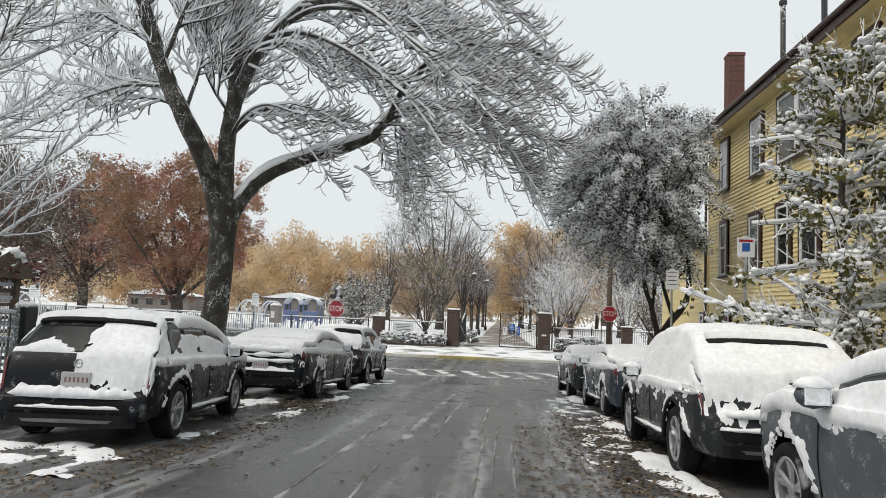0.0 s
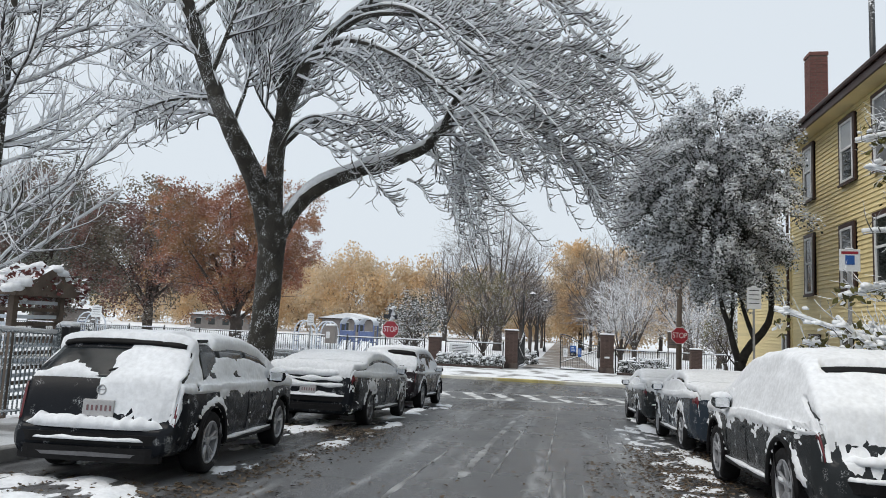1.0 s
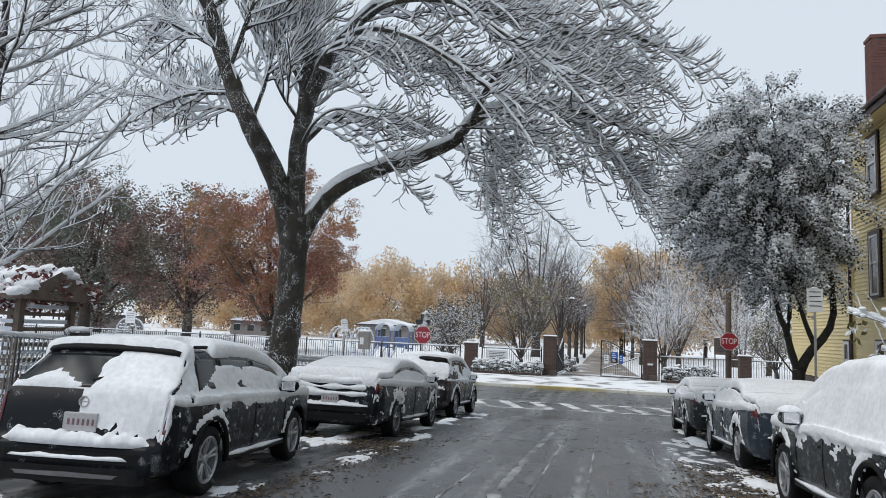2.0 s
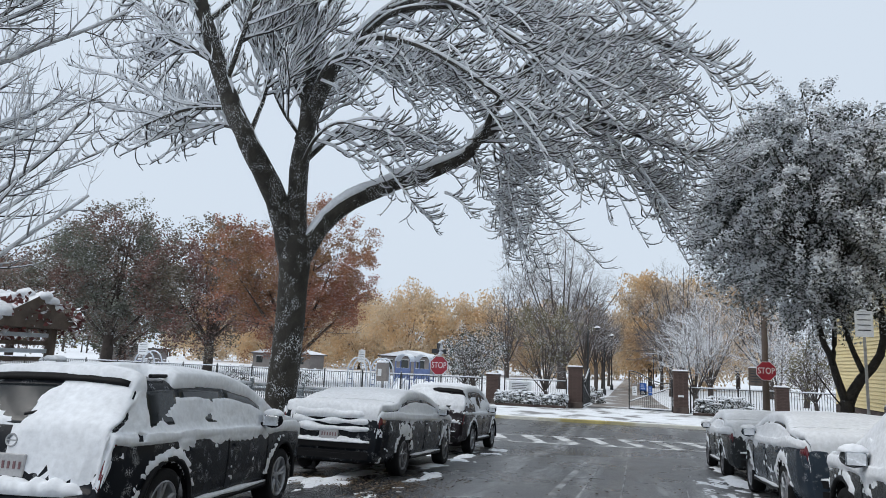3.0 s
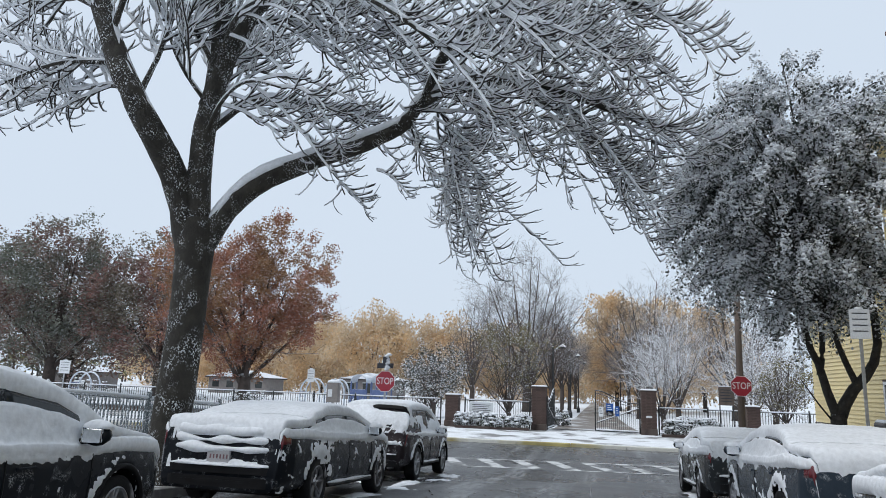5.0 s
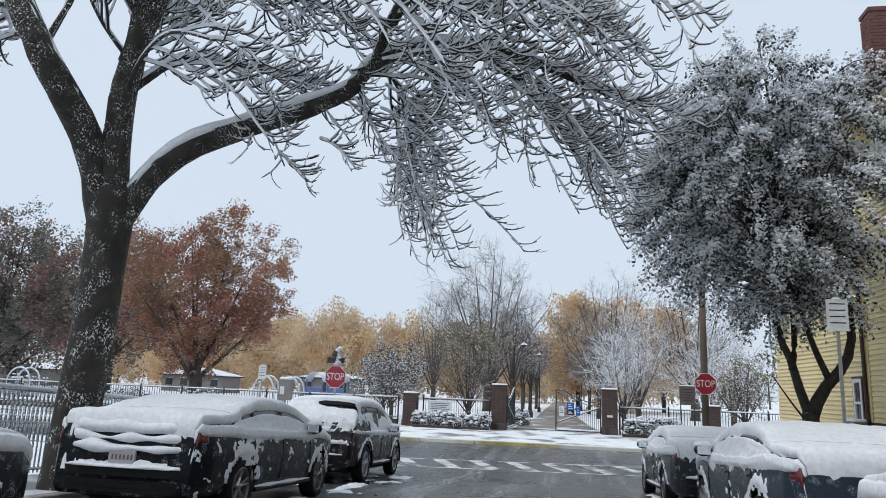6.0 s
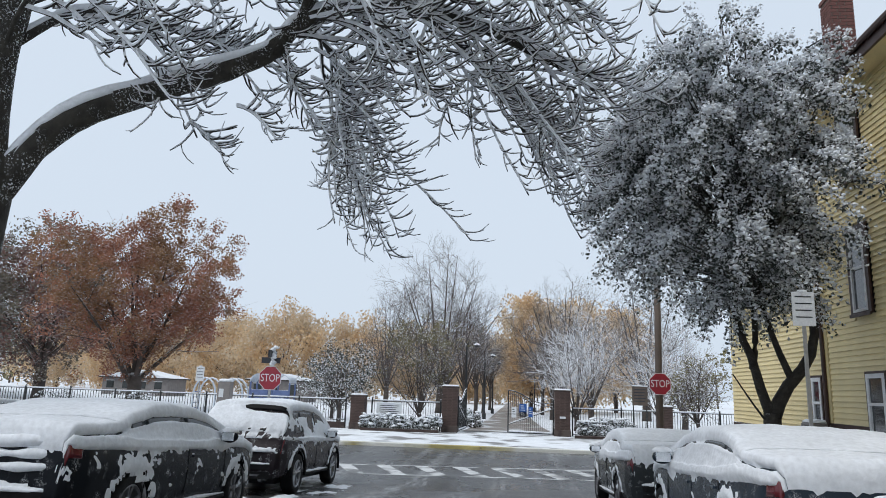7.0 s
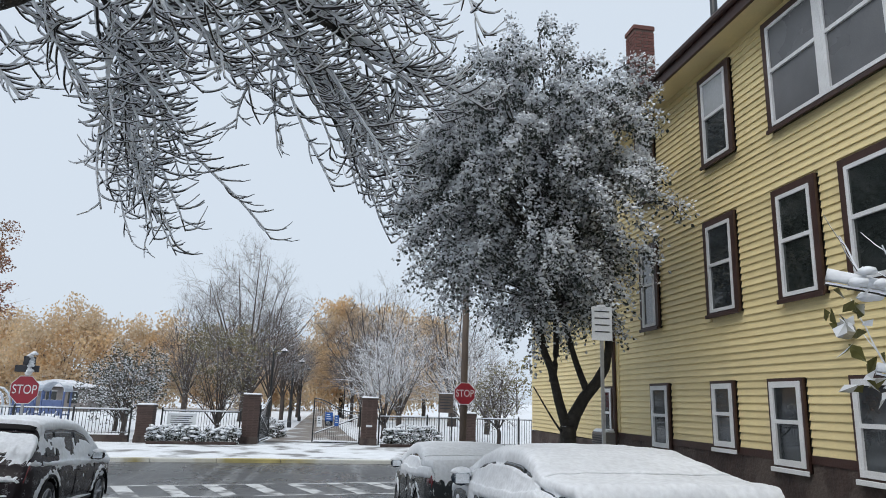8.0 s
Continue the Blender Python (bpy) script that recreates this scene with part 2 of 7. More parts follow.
def thing(name, label, category, at=None, group="", kind=""):
    ob = new(name)
    ob.empty_display_size = 0.2
    if at is not None:
        ob.matrix_basis = at if isinstance(at, Matrix) else Matrix.Translation(at)
    return tagged(ob, label, category, group, kind)


def part(name, data, parent, label="", m=None, kind=""):
    ob = new(name, data)
    ob.parent = parent
    if m is not None:
        ob.matrix_basis = m
    return tagged(ob, label, kind=kind)


def solid(name, data, label, category, kind="", group="", m=None):
    ob = new(name, data)
    if m is not None:
        ob.matrix_basis = m
    return tagged(ob, label, category, group, kind)


class Build:
    """Collects shapes into one mesh."""

    def __init__(self):
        self.v, self.f = [], []

    def add(self, verts, faces):
        k = len(self.v)
        self.v += [tuple(p) for p in verts]
        self.f += [tuple(k + i for i in q) for q in faces]
        return self

    def box(self, x0, x1, y0, y1, z0, z1, c=0.0):
        """A box; c cuts its four upright edges and its top edges."""
        if c <= 0:
            p = [(x, y, z) for z in (z0, z1) for y in (y0, y1) for x in (x0, x1)]
            return self.add(p, [(0, 2, 3, 1), (4, 5, 7, 6), (0, 1, 5, 4), (2, 6, 7, 3), (0, 4, 6, 2), (1, 3, 7, 5)])
        ring = lambda d, z: [(x0 + d + c, y0 + d, z), (x1 - d - c, y0 + d, z), (x1 - d, y0 + d + c, z), (x1 - d, y1 - d - c, z),
                             (x1 - d - c, y1 - d, z), (x0 + d + c, y1 - d, z), (x0 + d, y1 - d - c, z), (x0 + d, y0 + d + c, z)]
        return self.rings([ring(0, z0), ring(0, z1 - c), ring(c, z1)])

    def rings(self, rings, caps=True):
        n = len(rings[0])
        f = []
        for i in range(len(rings) - 1):
            for j in range(n):
                k = (j + 1) % n
                f.append((i * n + j, i * n + k, (i + 1) * n + k, (i + 1) * n + j))
        if caps:
            f.append(tuple(range(n - 1, -1, -1)))
            f.append(tuple((len(rings) - 1) * n + j for j in range(n)))
        return self.add([p for r in rings for p in r], f)

    def tube(self, pts, radii, sides=6, caps=True):
        pts = [Vector(p) for p in pts]
        if not isinstance(radii, (list, tuple)):
            radii = [radii] * len(pts)
        rings = []
        up = Vector((0.13, 0.21, 0.97))
        for i, p in enumerate(pts):
            d = (pts[min(i + 1, len(pts) - 1)] - pts[max(i - 1, 0)]).normalized()
            a = d.cross(up)
            if a.length < 0.05:
                a = d.cross(Vector((1, 0, 0)))
            a.normalize()
            c = d.cross(a)
            rings.append([p + (a * math.cos(2 * math.pi * k / sides) + c * math.sin(2 * math.pi * k / sides)) * radii[i] for k in range(sides)])
        return self.rings(rings, caps)

    def lathe(self, profile, sides=24, axis="z", centre=(0, 0, 0), caps=True):
        """Turns (radius, height) pairs about an axis through centre."""
        rings = []
        for r, h in profile:
            ring = []
            for k in range(sides):
                a = 2 * math.pi * k / sides
                u, w = r * math.cos(a), r * math.sin(a)
                q = {"z": (u, w, h), "x": (h, u, w), "y": (u, h, w)}[axis]
                ring.append((q[0] + centre[0], q[1] + centre[1], q[2] + centre[2]))
            rings.append(ring)
        return self.rings(rings, caps)

    def done(self, name, mat, smooth=False):
        me = mesh(name, self.v, self.f, mat, smooth)
        bm = bmesh.new()
        bm.from_mesh(me)
        bmesh.ops.recalc_face_normals(bm, faces=bm.faces)
        bm.to_mesh(me)
        bm.free()
        return me


# ---------------- ground ----------------
BREAK_Y, SLOPE = 24.5, 0.056
FALL = [(-60, 4.6), (1, 1.44), (8.7, 1.03), (14.9, 0.69), (21, 0.30), (24.5, 0.10), (60, 0.10)]


def road_z(y):
    return float(np.interp(y, [p[0] for p in FALL], [p[1] for p in FALL]))


def kerb_left(y):
    return -4.62 - 0.008 * (min(y, 24) - 7)


def kerb_far(x):
    return 34.9 + 0.07 * x


KERB_RIGHT, FENCE_X, FACADE_X, MOUTH_Y = 4.98, -6.5, 7.23, 28.8


def ground_sheet():
    xs = [-900, -300, -120, -60, -30, -15, 0, 15, 30, 60, 120, 300, 900]
    ys = [-300, -60, 1, 8.7, 14.9, 21, BREAK_Y, 28, 35, 44, 60, 90, 150, 400, 1500]
    v = [(x, y, road_z(max(y, -60)) - (0.05 if y < 40 else -0.1)) for y in ys for x in xs]
    n = len(xs)
    f = [(j * n + i, j * n + i + 1, (j + 1) * n + i + 1, (j + 1) * n + i) for j in range(len(ys) - 1) for i in range(n - 1)]
    solid("ground", mesh("ground", v, f, SNOW), "snow covered ground of the park and yards", "ground", "structure")


def strip(name, ys, left, right, dz, mat, label, category, thick=0.3):
    """A slab between two lines that follows the street's fall."""
    b = Build()
    rings = []
    for y in ys:
        a, c = left(y), right(y)
        z = road_z(y) + dz
        rings.append([(a, y, z), (c, y, z), (c, y, z - thick), (a, y, z - thick)])
    b.rings(rings)
    return solid(name, b.done(name, mat), label, category, "structure")


ground_sheet()
v = []
ys = [-30, -10, 1, 8.7, 14.9, 21, BREAK_Y, MOUTH_Y]
for y in ys:
    v += [(-7.0, y, road_z(y)), (7.3, y, road_z(y))]
f = [(2 * i, 2 * i + 1, 2 * i + 3, 2 * i + 2) for i in range(len(ys) - 1)]
k = len(v)
v += [(-120, MOUTH_Y, 0.1), (-7.0, MOUTH_Y, 0.1), (7.3, MOUTH_Y, 0.1), (120, MOUTH_Y, 0.1), (-120, kerb_far(-120) + 9, 0.1), (120, kerb_far(120) + 1, 0.1)]
f += [(k, k + 1, k + 4), (k + 1, k + 2, k + 5, k + 4), (k + 2, k + 3, k + 5)]
solid("road", mesh("road", v, f, ASPHALT), "wet dark asphalt street with strips of slush", "road", "structure")

YS = [-30, -5, 1, 8.7, 14.9, 21, BREAK_Y, 26, MOUTH_Y]
strip("pavement", YS, lambda y: FENCE_X - 0.3, lambda y: kerb_left(y) - 0.16, 0.14, PAVE_WET, "wet concrete pavement partly covered by snow", "pavement")
strip("pavement", YS, lambda y: KERB_RIGHT + 0.16, lambda y: FACADE_X + 0.3, 0.14, PAVE, "pavement under thin trodden snow", "pavement")
# kerb stones, about two metres each
for side in (-1, 1):
    y = -6.0
    while y < MOUTH_Y - 0.1:
        y1 = min(y + 1.95, MOUTH_Y)
        b = Build()
        rings = []
        for q in (y + 0.008, y1 - 0.008):
            x0 = kerb_left(q) if side < 0 else KERB_RIGHT
            z = road_z(q)
            rings.append([(x0, q, z - 0.2), (x0 + side * 0.012, q, z + 0.135), (x0 + side * 0.03, q, z + 0.15), (x0 + side * 0.16, q, z + 0.15), (x0 + side * 0.16, q, z - 0.2)])
        b.rings(rings)
        solid("kerb", b.done("kerb", KERB), "grey granite kerb stone with snow on it", "kerb", "structure")
        y = y1
# far pavement with its yellow kerb
b = Build()
rings = [[(x, kerb_far(x) + 0.16, -0.2), (x, kerb_far(x) + 0.16, 0.24), (x, kerb_far(x) + 9.5, 0.32), (x, kerb_far(x) + 9.5, -0.2)] for x in (-100, -30, 0, 30, 100)]
solid("pavement", b.rings(rings).done("pavement", PAVE), "broad pavement before the park under snow", "pavement", "structure")
x = -44.0
while x < 44:
    b = Build()
    b.rings([[(q, kerb_far(q), -0.1), (q, kerb_far(q) + 0.012, 0.22), (q, kerb_far(q) + 0.03, 0.24), (q, kerb_far(q) + 0.155, 0.245), (q, kerb_far(q) + 0.155, -0.1)] for q in (x + 0.01, x + 2.19)])
    solid("kerb", b.done("kerb", KERB_YELLOW), "yellow painted kerb stone along the cross street", "kerb", "structure")
    x += 2.2


# crosswalk
def walk_lo(x):
    return 26.5 + 0.17 * x


def walk_hi(x):
    return 28.75 + 0.2 * x


def road_quad(name, pts, label, z=0.005, mat=None):
    b = Build()
    top = [(p[0], p[1], road_z(p[1]) + z) for p in pts]
    b.add(top, [tuple(range(len(pts)))])
    return solid(name, mesh(name, b.v, b.f, mat or PAINT_LINE), label, "road marking", "structure")


for edge in (walk_lo, walk_hi):
    road_quad("road_marking", [(-4.6, edge(-4.6) - 0.07), (4.8, edge(4.8) - 0.07), (4.8, edge(4.8) + 0.07), (-4.6, edge(-4.6) + 0.07)], "worn white crosswalk edge line")
for i in range(8):
    x = -3.6 + 1.08 * i
    road_quad("road_marking", [(x + 0.62, walk_lo(x + 0.62) + 0.07), (x + 1.0, walk_lo(x + 1.0) + 0.07), (x + 0.22, walk_hi(x + 0.22) - 0.07), (x - 0.16, walk_hi(x - 0.16) - 0.07)], "worn white slanted crosswalk stripe")
# park path beyond the gate
v = []
for y, x0, x1 in ((43.2, -1.3, 3.3), (50, -0.9, 2.9), (60, -0.6, 2.6), (80, -0.5, 2.4), (140, 0, 2.6)):
    v += [(x0, y, 0.335), (x1, y, 0.335)]
solid("path", mesh("path", v, [(2 * i, 2 * i + 1, 2 * i + 3, 2 * i + 2) for i in range(4)], PATHM), "wet park path with snowy edges", "path", "structure")


# ---------------- house ----------------
HOUSE_Y0, HOUSE_Y1, WING_Y1, FOUND_Z, EAVE_Z = 4.0, 21.9, 27.7, 1.85, 8.12
house = thing("house", "three storey yellow clapboard house with brown trim", "house", (FACADE_X, 14, 0.0))
HX, HY = FACADE_X, 14.0


def hpart(name, b, mat, label="", parent=None, smooth=False):
    """A part of the house, given in world places."""
    b.v = [(x - HX, y - HY, z) for x, y, z in b.v]
    return part(name, b.done(name, mat, smooth), parent or house, label)


hpart("wall", Build().box(HX, HX + 9, HOUSE_Y0, HOUSE_Y1, FOUND_Z, EAVE_Z), CLAP, "solid wall under the boards")
hpart("wall", Build().box(HX, HX + 7, HOUSE_Y1, WING_Y1, FOUND_Z - 0.1, 5.0), CLAP, "lower rear wing wall")
hpart("foundation", Build().box(HX - 0.03, HX + 9, HOUSE_Y0, HOUSE_Y1 + 0.03, -0.2, FOUND_Z), FOUND, "dark brown foundation wall")
hpart("foundation", Build().box(HX - 0.03, HX + 7, HOUSE_Y1 + 0.031, WING_Y1 + 0.03, -0.2, FOUND_Z - 0.12), FOUND, "dark brown foundation wall")
hpart("water_table", Build().box(HX - 0.045, HX + 0.0, HOUSE_Y0, HOUSE_Y1, FOUND_Z, FOUND_Z + 0.1), TRIM, "brown board over the foundation")
b = Build()
ridge = (HX + 4.5, EAVE_Z + 2.6)
for y0, y1 in ((HOUSE_Y0 - 0.3, HOUSE_Y1 + 0.3),):
    b.rings([[(HX - 0.42, y, EAVE_Z - 0.05), (ridge[0], y, ridge[1]), (HX + 9.4, y, EAVE_Z - 0.05), (HX + 9.4, y, EAVE_Z - 0.2), (ridge[0], y, ridge[1] - 0.2), (HX - 0.42, y, EAVE_Z - 0.2)] for y in (y0, y1)])
hpart("roof", b, ROOF, "dark shingle roof with little snow")
hpart("soffit", Build().box(HX - 0.40, HX, HOUSE_Y0 - 0.28, HOUSE_Y1 + 0.28, EAVE_Z - 0.26, EAVE_Z - 0.2), CLAP, "yellow boards under the eave")
hpart("fascia", Build().box(HX - 0.45, HX - 0.40, HOUSE_Y0 - 0.3, HOUSE_Y1 + 0.3, EAVE_Z - 0.27, EAVE_Z - 0.02), TRIM, "dark brown eave board")
hpart("gutter", Build().tube([(HX - 0.49, HOUSE_Y0 - 0.3, EAVE_Z - 0.06), (HX - 0.49, HOUSE_Y1 + 0.3, EAVE_Z - 0.06)], 0.055, 8), TRIM, "brown gutter")
hpart("roof", Build().rings([[(HX - 0.3, y, 5.0), (HX + 3.5, y, 6.4), (HX + 7.3, y, 5.0), (HX + 7.3, y, 4.85), (HX - 0.3, y, 4.85)] for y in (HOUSE_Y1 + 0.02, WING_Y1 + 0.25)]), ROOF, "low roof of the wing")
hpart("downpipe", Build().tube([(HX - 0.42, HOUSE_Y1 - 0.05, EAVE_Z - 0.12), (HX - 0.10, HOUSE_Y1 - 0.05, EAVE_Z - 0.5), (HX - 0.08, HOUSE_Y1 - 0.05, 0.6)], 0.04, 8), TRIM, "brown downpipe")
hpart("corner_board", Build().box(HX - 0.04, HX, HOUSE_Y1 - 0.16, HOUSE_Y1 - 0.1, FOUND_Z + 0.1, EAVE_Z - 0.26), CLAP)
hpart("vent_pipe", Build().tube([(HX + 0.5, 15.5, EAVE_Z), (HX + 0.5, 15.5, EAVE_Z + 1.5)], 0.06, 8), SIGN_DARK, "black pipe on the roof")
hpart("lamp", Build().lathe([(0.02, 0), (0.09, 0.02), (0.1, 0.14), (0.05, 0.2)], 10, "x", (HX - 0.2, 15.5, 3.35)), STEEL, "grey wall lamp with snow")

vent = hpart("vent_pipe", Build().tube([(8.6, 19.9, 8.4), (8.6, 19.9, 11.45)], 0.07, 12), IRON, "dark metal vent pipe on the roof", smooth=True)
part("vent_cap", Build().lathe([(0.07, 11.42), (0.105, 11.45), (0.105, 11.55), (0.08, 11.58)], 12, "z", (8.6 - HX, 19.9 - HY, 0)).done("vent_cap", IRON), vent)
# chimney of single bricks in courses
chimney = part("chimney", Build().box(0.02, 0.73, 0.02, 0.73, 7.6, 10.5).done("chimney", MORTAR), house, "red brick chimney", Matrix.Translation((7.64 - HX, 21.45 - HY, 0)) @ Matrix.Diagonal((0.62, 0.58, 1.008, 1)))
brick_mesh = Build().box(-0.105, 0.105, -0.012, 0.02, -0.03, 0.03, 0.004).done("brick", BRICK_RED)
for row in range(28):
    z = 8.35 + 0.0765 * row
    for side in range(4):
        for i in range(3):
            off = 0.12 + 0.255 * i + (0.06 if row % 2 else -0.02)
            if off > 0.66:
                off = 0.645
            rot = (0, 90, 180, 270)[side]
            px, py = ((off, 0.012), (0.738, off), (0.75 - off, 0.738), (0.012, 0.75 - off))[side]
            part("brick", brick_mesh, chimney, m=pose(px, py, z, 0, 0, rot))
part("chimney_cap", Build().box(-0.03, 0.78, -0.03, 0.78, 10.5, 10.6, 0.02).done("chimney_cap", BRICK_RED), chimney, "brick cap")

# windows: y from, y to, z from, z to, style
WINDOWS = [(17.38, 18.25, 6.18, 7.68, "blind"), (19.86, 20.62, 6.22, 7.70, "blind"), (14.35, 16.56, 6.12, 7.72, "double"), (12.3, 13.2, 6.18, 7.68, "dark"), (9.6, 10.5, 6.18, 7.68, "dark"),
           (17.49, 18.33, 3.82, 5.3, "plain"), (19.90, 20.60, 3.82, 5.38, "plain"), (15.79, 16.62, 3.82, 5.3, "dark"), (14.45, 15.4, 3.82, 5.3, "dark"), (11.6, 12.5, 3.82, 5.3, "dark"), (9.3, 10.2, 3.82, 5.3, "dark"),
           (19.66, 20.33, 1.74, 2.86, "low"), (17.76, 18.36, 1.88, 2.86, "low"), (16.31, 16.99, 1.74, 2.86, "low"), (14.75, 15.55, 1.74, 2.86, "low"), (12.6, 13.4, 1.72, 2.86, "low"),
           (22.0, 22.5, 1.75, 2.84, "low")]


def house_window(y0, y1, z0, z1, style):
    w = part("window", Build().box(-0.02, 0.03, -(y1 - y0) / 2, (y1 - y0) / 2, 0, z1 - z0).done("window", PANE_DARK), house,
             "white sash window in a brown surround" if style != "low" else "small white sash window near the ground", Matrix.Translation((-0.03, (y0 + y1) / 2 - HY, z0)))
    h, wd = z1 - z0, (y1 - y0) / 2
    t = 0.10 if style != "low" else 0.042
    b = Build()
    for a, c, e, g in ((-wd, -wd + t, 0, h), (wd - t, wd, 0, h), (-wd + t, wd - t, h - t, h), (-wd + t, wd - t, 0, 0.05)):
        b.box(-0.055, -0.0, a, c, e, g)
    part("surround", b.done("surround", TRIM), w, "brown painted casing")
    part("window_sill", Build().box(-0.085, -0.0555, -wd - 0.01, wd + 0.01, -0.03, 0.025, 0.006).done("window_sill", TRIM if style != "low" else WHITE), w)
    bays = [(-wd + t, -0.04), (0.04, wd - t)] if style == "double" else [(-wd + t, wd - t)]
    for a, c in bays:
        fr = 0.05 if style != "low" else 0.075
        b = Build()
        mid = h * 0.52
        for p, q, e, g in ((a, a + fr, 0.05, h - t), (c - fr, c, 0.05, h - t), (a + fr, c - fr, h - t - fr, h - t), (a + fr, c - fr, 0.05, 0.05 + fr), (a + fr, c - fr, mid - 0.025, mid + 0.025)):
            b.box(-0.066, -0.0215, p, q, e, g)
        part("window_frame", b.done("window_frame", WHITE), w, "white sash frame")
        top = BLIND if style == "blind" else PANE
        low = PANE_DARK if style == "dark" else PANE
        if style == "dark":
            top = PANE_DARK
        if style == "double":
            top = low = PANE_GREY
        for e, g, mt, dx in ((mid + 0.025, h - t - fr, top, -0.045), (0.05 + fr, mid - 0.025, low, -0.035)):
            part("pane", Build().box(dx, dx + 0.006, a + fr, c - fr, e, g).done("pane", mt), w)
    if style == "double":
        part("mullion", Build().box(-0.07, -0.0213, -0.04, 0.04, 0.05, h - t).done("mullion", WHITE), w)
    return w


for spec in WINDOWS:
    house_window(*spec)


def clapboards():
    board = Build()
    # one board: thin at its top, thick at its foot, one metre long
    board.rings([[(-0.004, y, 0.107), (0.0, y, 0.107), (0.0, y, 0.0), (-0.028, y, 0.0), (-0.028, y, 0.008)] for y in (0, 1)])
    me = board.done("clapboard", CLAP)
    for y_lo, y_hi, z_lo, z_hi in ((HOUSE_Y0, HOUSE_Y1 - 0.16, FOUND_Z + 0.1, EAVE_Z - 0.27), (HOUSE_Y1 + 0.03, WING_Y1, FOUND_Z - 0.1, 4.85)):
        z = z_lo
        while z < z_hi - 0.05:
            cuts = sorted((a, c) for a, c, e, g, _ in WINDOWS if e < z + 0.11 and g > z + 0.01 and c > y_lo and a < y_hi)
            start = y_lo
            for a, c in cuts + [(y_hi, y_hi)]:
                if a - start > 0.03:
                    ob = part("clapboard", me, house, m=Matrix.Translation((-0.001, start - HY, z)))
                    ob.scale = (1, a - start, 1)
                start = c
            z += 0.1


# ---------------- cars ----------------
def curve(points):
    xs, zs = [p[0] for p in points], [p[1] for p in points]
    return lambda t: float(np.interp(t, xs, zs))


STYLES = {
    "suv": dict(L=4.55, W=1.80, wheel=0.345, axles=(0.93, 3.55), sill=0.30,
                top=[(0.0, 0.481), (0.029, 0.675), (0.097, 0.722), (0.126, 0.833), (0.194, 1.0), (0.62, 1.36), (0.70, 1.43), (0.95, 1.50), (1.452, 1.54), (2.1, 1.525), (2.55, 1.44), (3.3, 1.018), (3.6, 0.981), (4.163, 0.897), (4.405, 0.805), (4.511, 0.647), (4.55, 0.463)],
                belt=[(0.0, 0.906), (1.452, 0.916), (3.582, 0.888), (4.55, 0.833)],
                plan=[(0.0, 0.82), (0.058, 0.9), (0.242, 0.96), (0.774, 1.0), (3.679, 1.0), (4.163, 0.95), (4.434, 0.85), (4.55, 0.7)],
                rear_glass=(0.205, 0.62), windscreen=(2.62, 3.26), side=[(0.72, 1.08), (1.16, 2.05), (2.13, 2.85)], lean=0.36),
    "wagon": dict(L=4.341, W=1.71, wheel=0.314, axles=(0.883, 3.382), sill=0.257,
                  top=[(0.0, 0.40), (0.022, 0.50), (0.09, 0.53), (0.105, 0.60), (0.17, 0.95), (0.475, 1.264), (0.513, 1.32), (0.76, 1.358), (1.425, 1.382), (2.09, 1.368), (2.565, 1.292), (3.23, 0.969), (3.42, 0.931), (3.99, 0.855), (4.208, 0.76), (4.303, 0.627), (4.341, 0.456)],
                  belt=[(0.0, 0.883), (1.425, 0.893), (3.42, 0.855), (4.341, 0.798)],
                  plan=[(0.0, 0.82), (0.057, 0.9), (0.237, 0.96), (0.76, 1.0), (3.515, 1.0), (3.99, 0.95), (4.228, 0.85), (4.341, 0.7)],
                  rear_glass=(0.182, 0.462), windscreen=(2.641, 3.192), side=[(0.627, 1.045), (1.121, 1.919), (1.995, 2.803)], lean=0.42),
    "sedan": dict(L=4.85, W=1.84, wheel=0.33, axles=(1.08, 3.86), sill=0.26,
                  top=[(0, 0.5), (0.03, 0.78), (0.06, 0.98), (0.12, 1.06), (0.45, 1.075), (0.72, 1.105), (1.05, 1.205), (1.5, 1.305), (1.95, 1.335), (2.5, 1.33), (2.9, 1.27), (3.7, 0.99), (3.9, 0.965), (4.45, 0.86), (4.72, 0.72), (4.85, 0.45)],
                  belt=[(0, 0.95), (1.5, 0.95), (3.7, 0.93), (4.85, 0.85)],
                  plan=[(0, 0.84), (0.08, 0.92), (0.3, 0.97), (0.9, 1.0), (3.9, 1.0), (4.4, 0.94), (4.7, 0.83), (4.85, 0.68)],
                  rear_glass=(0.80, 1.48), windscreen=(2.95, 3.62), side=[(1.02, 1.25), (1.32, 2.2), (2.28, 3.2)], lean=0.50),
    "crossover": dict(L=4.62, W=1.84, wheel=0.36, axles=(0.93, 3.63), sill=0.32,
                      top=[(0, 0.55), (0.03, 0.76), (0.12, 0.82), (0.16, 0.98), (0.24, 1.10), (0.58, 1.50), (0.62, 1.57), (0.9, 1.62), (1.6, 1.66), (2.3, 1.64), (2.75, 1.55), (3.45, 1.11), (3.65, 1.07), (4.2, 0.98), (4.45, 0.88), (4.57, 0.7), (4.62, 0.5)],
                      belt=[(0, 1.0), (1.5, 1.0), (3.6, 0.97), (4.62, 0.9)],
                      plan=[(0, 0.80), (0.08, 0.89), (0.3, 0.96), (0.8, 1.0), (3.7, 1.0), (4.2, 0.95), (4.48, 0.85), (4.62, 0.68)],
                      rear_glass=(0.26, 0.55), windscreen=(2.82, 3.40), side=[(0.75, 1.1), (1.18, 2.06), (2.14, 2.98)], lean=0.38),
}


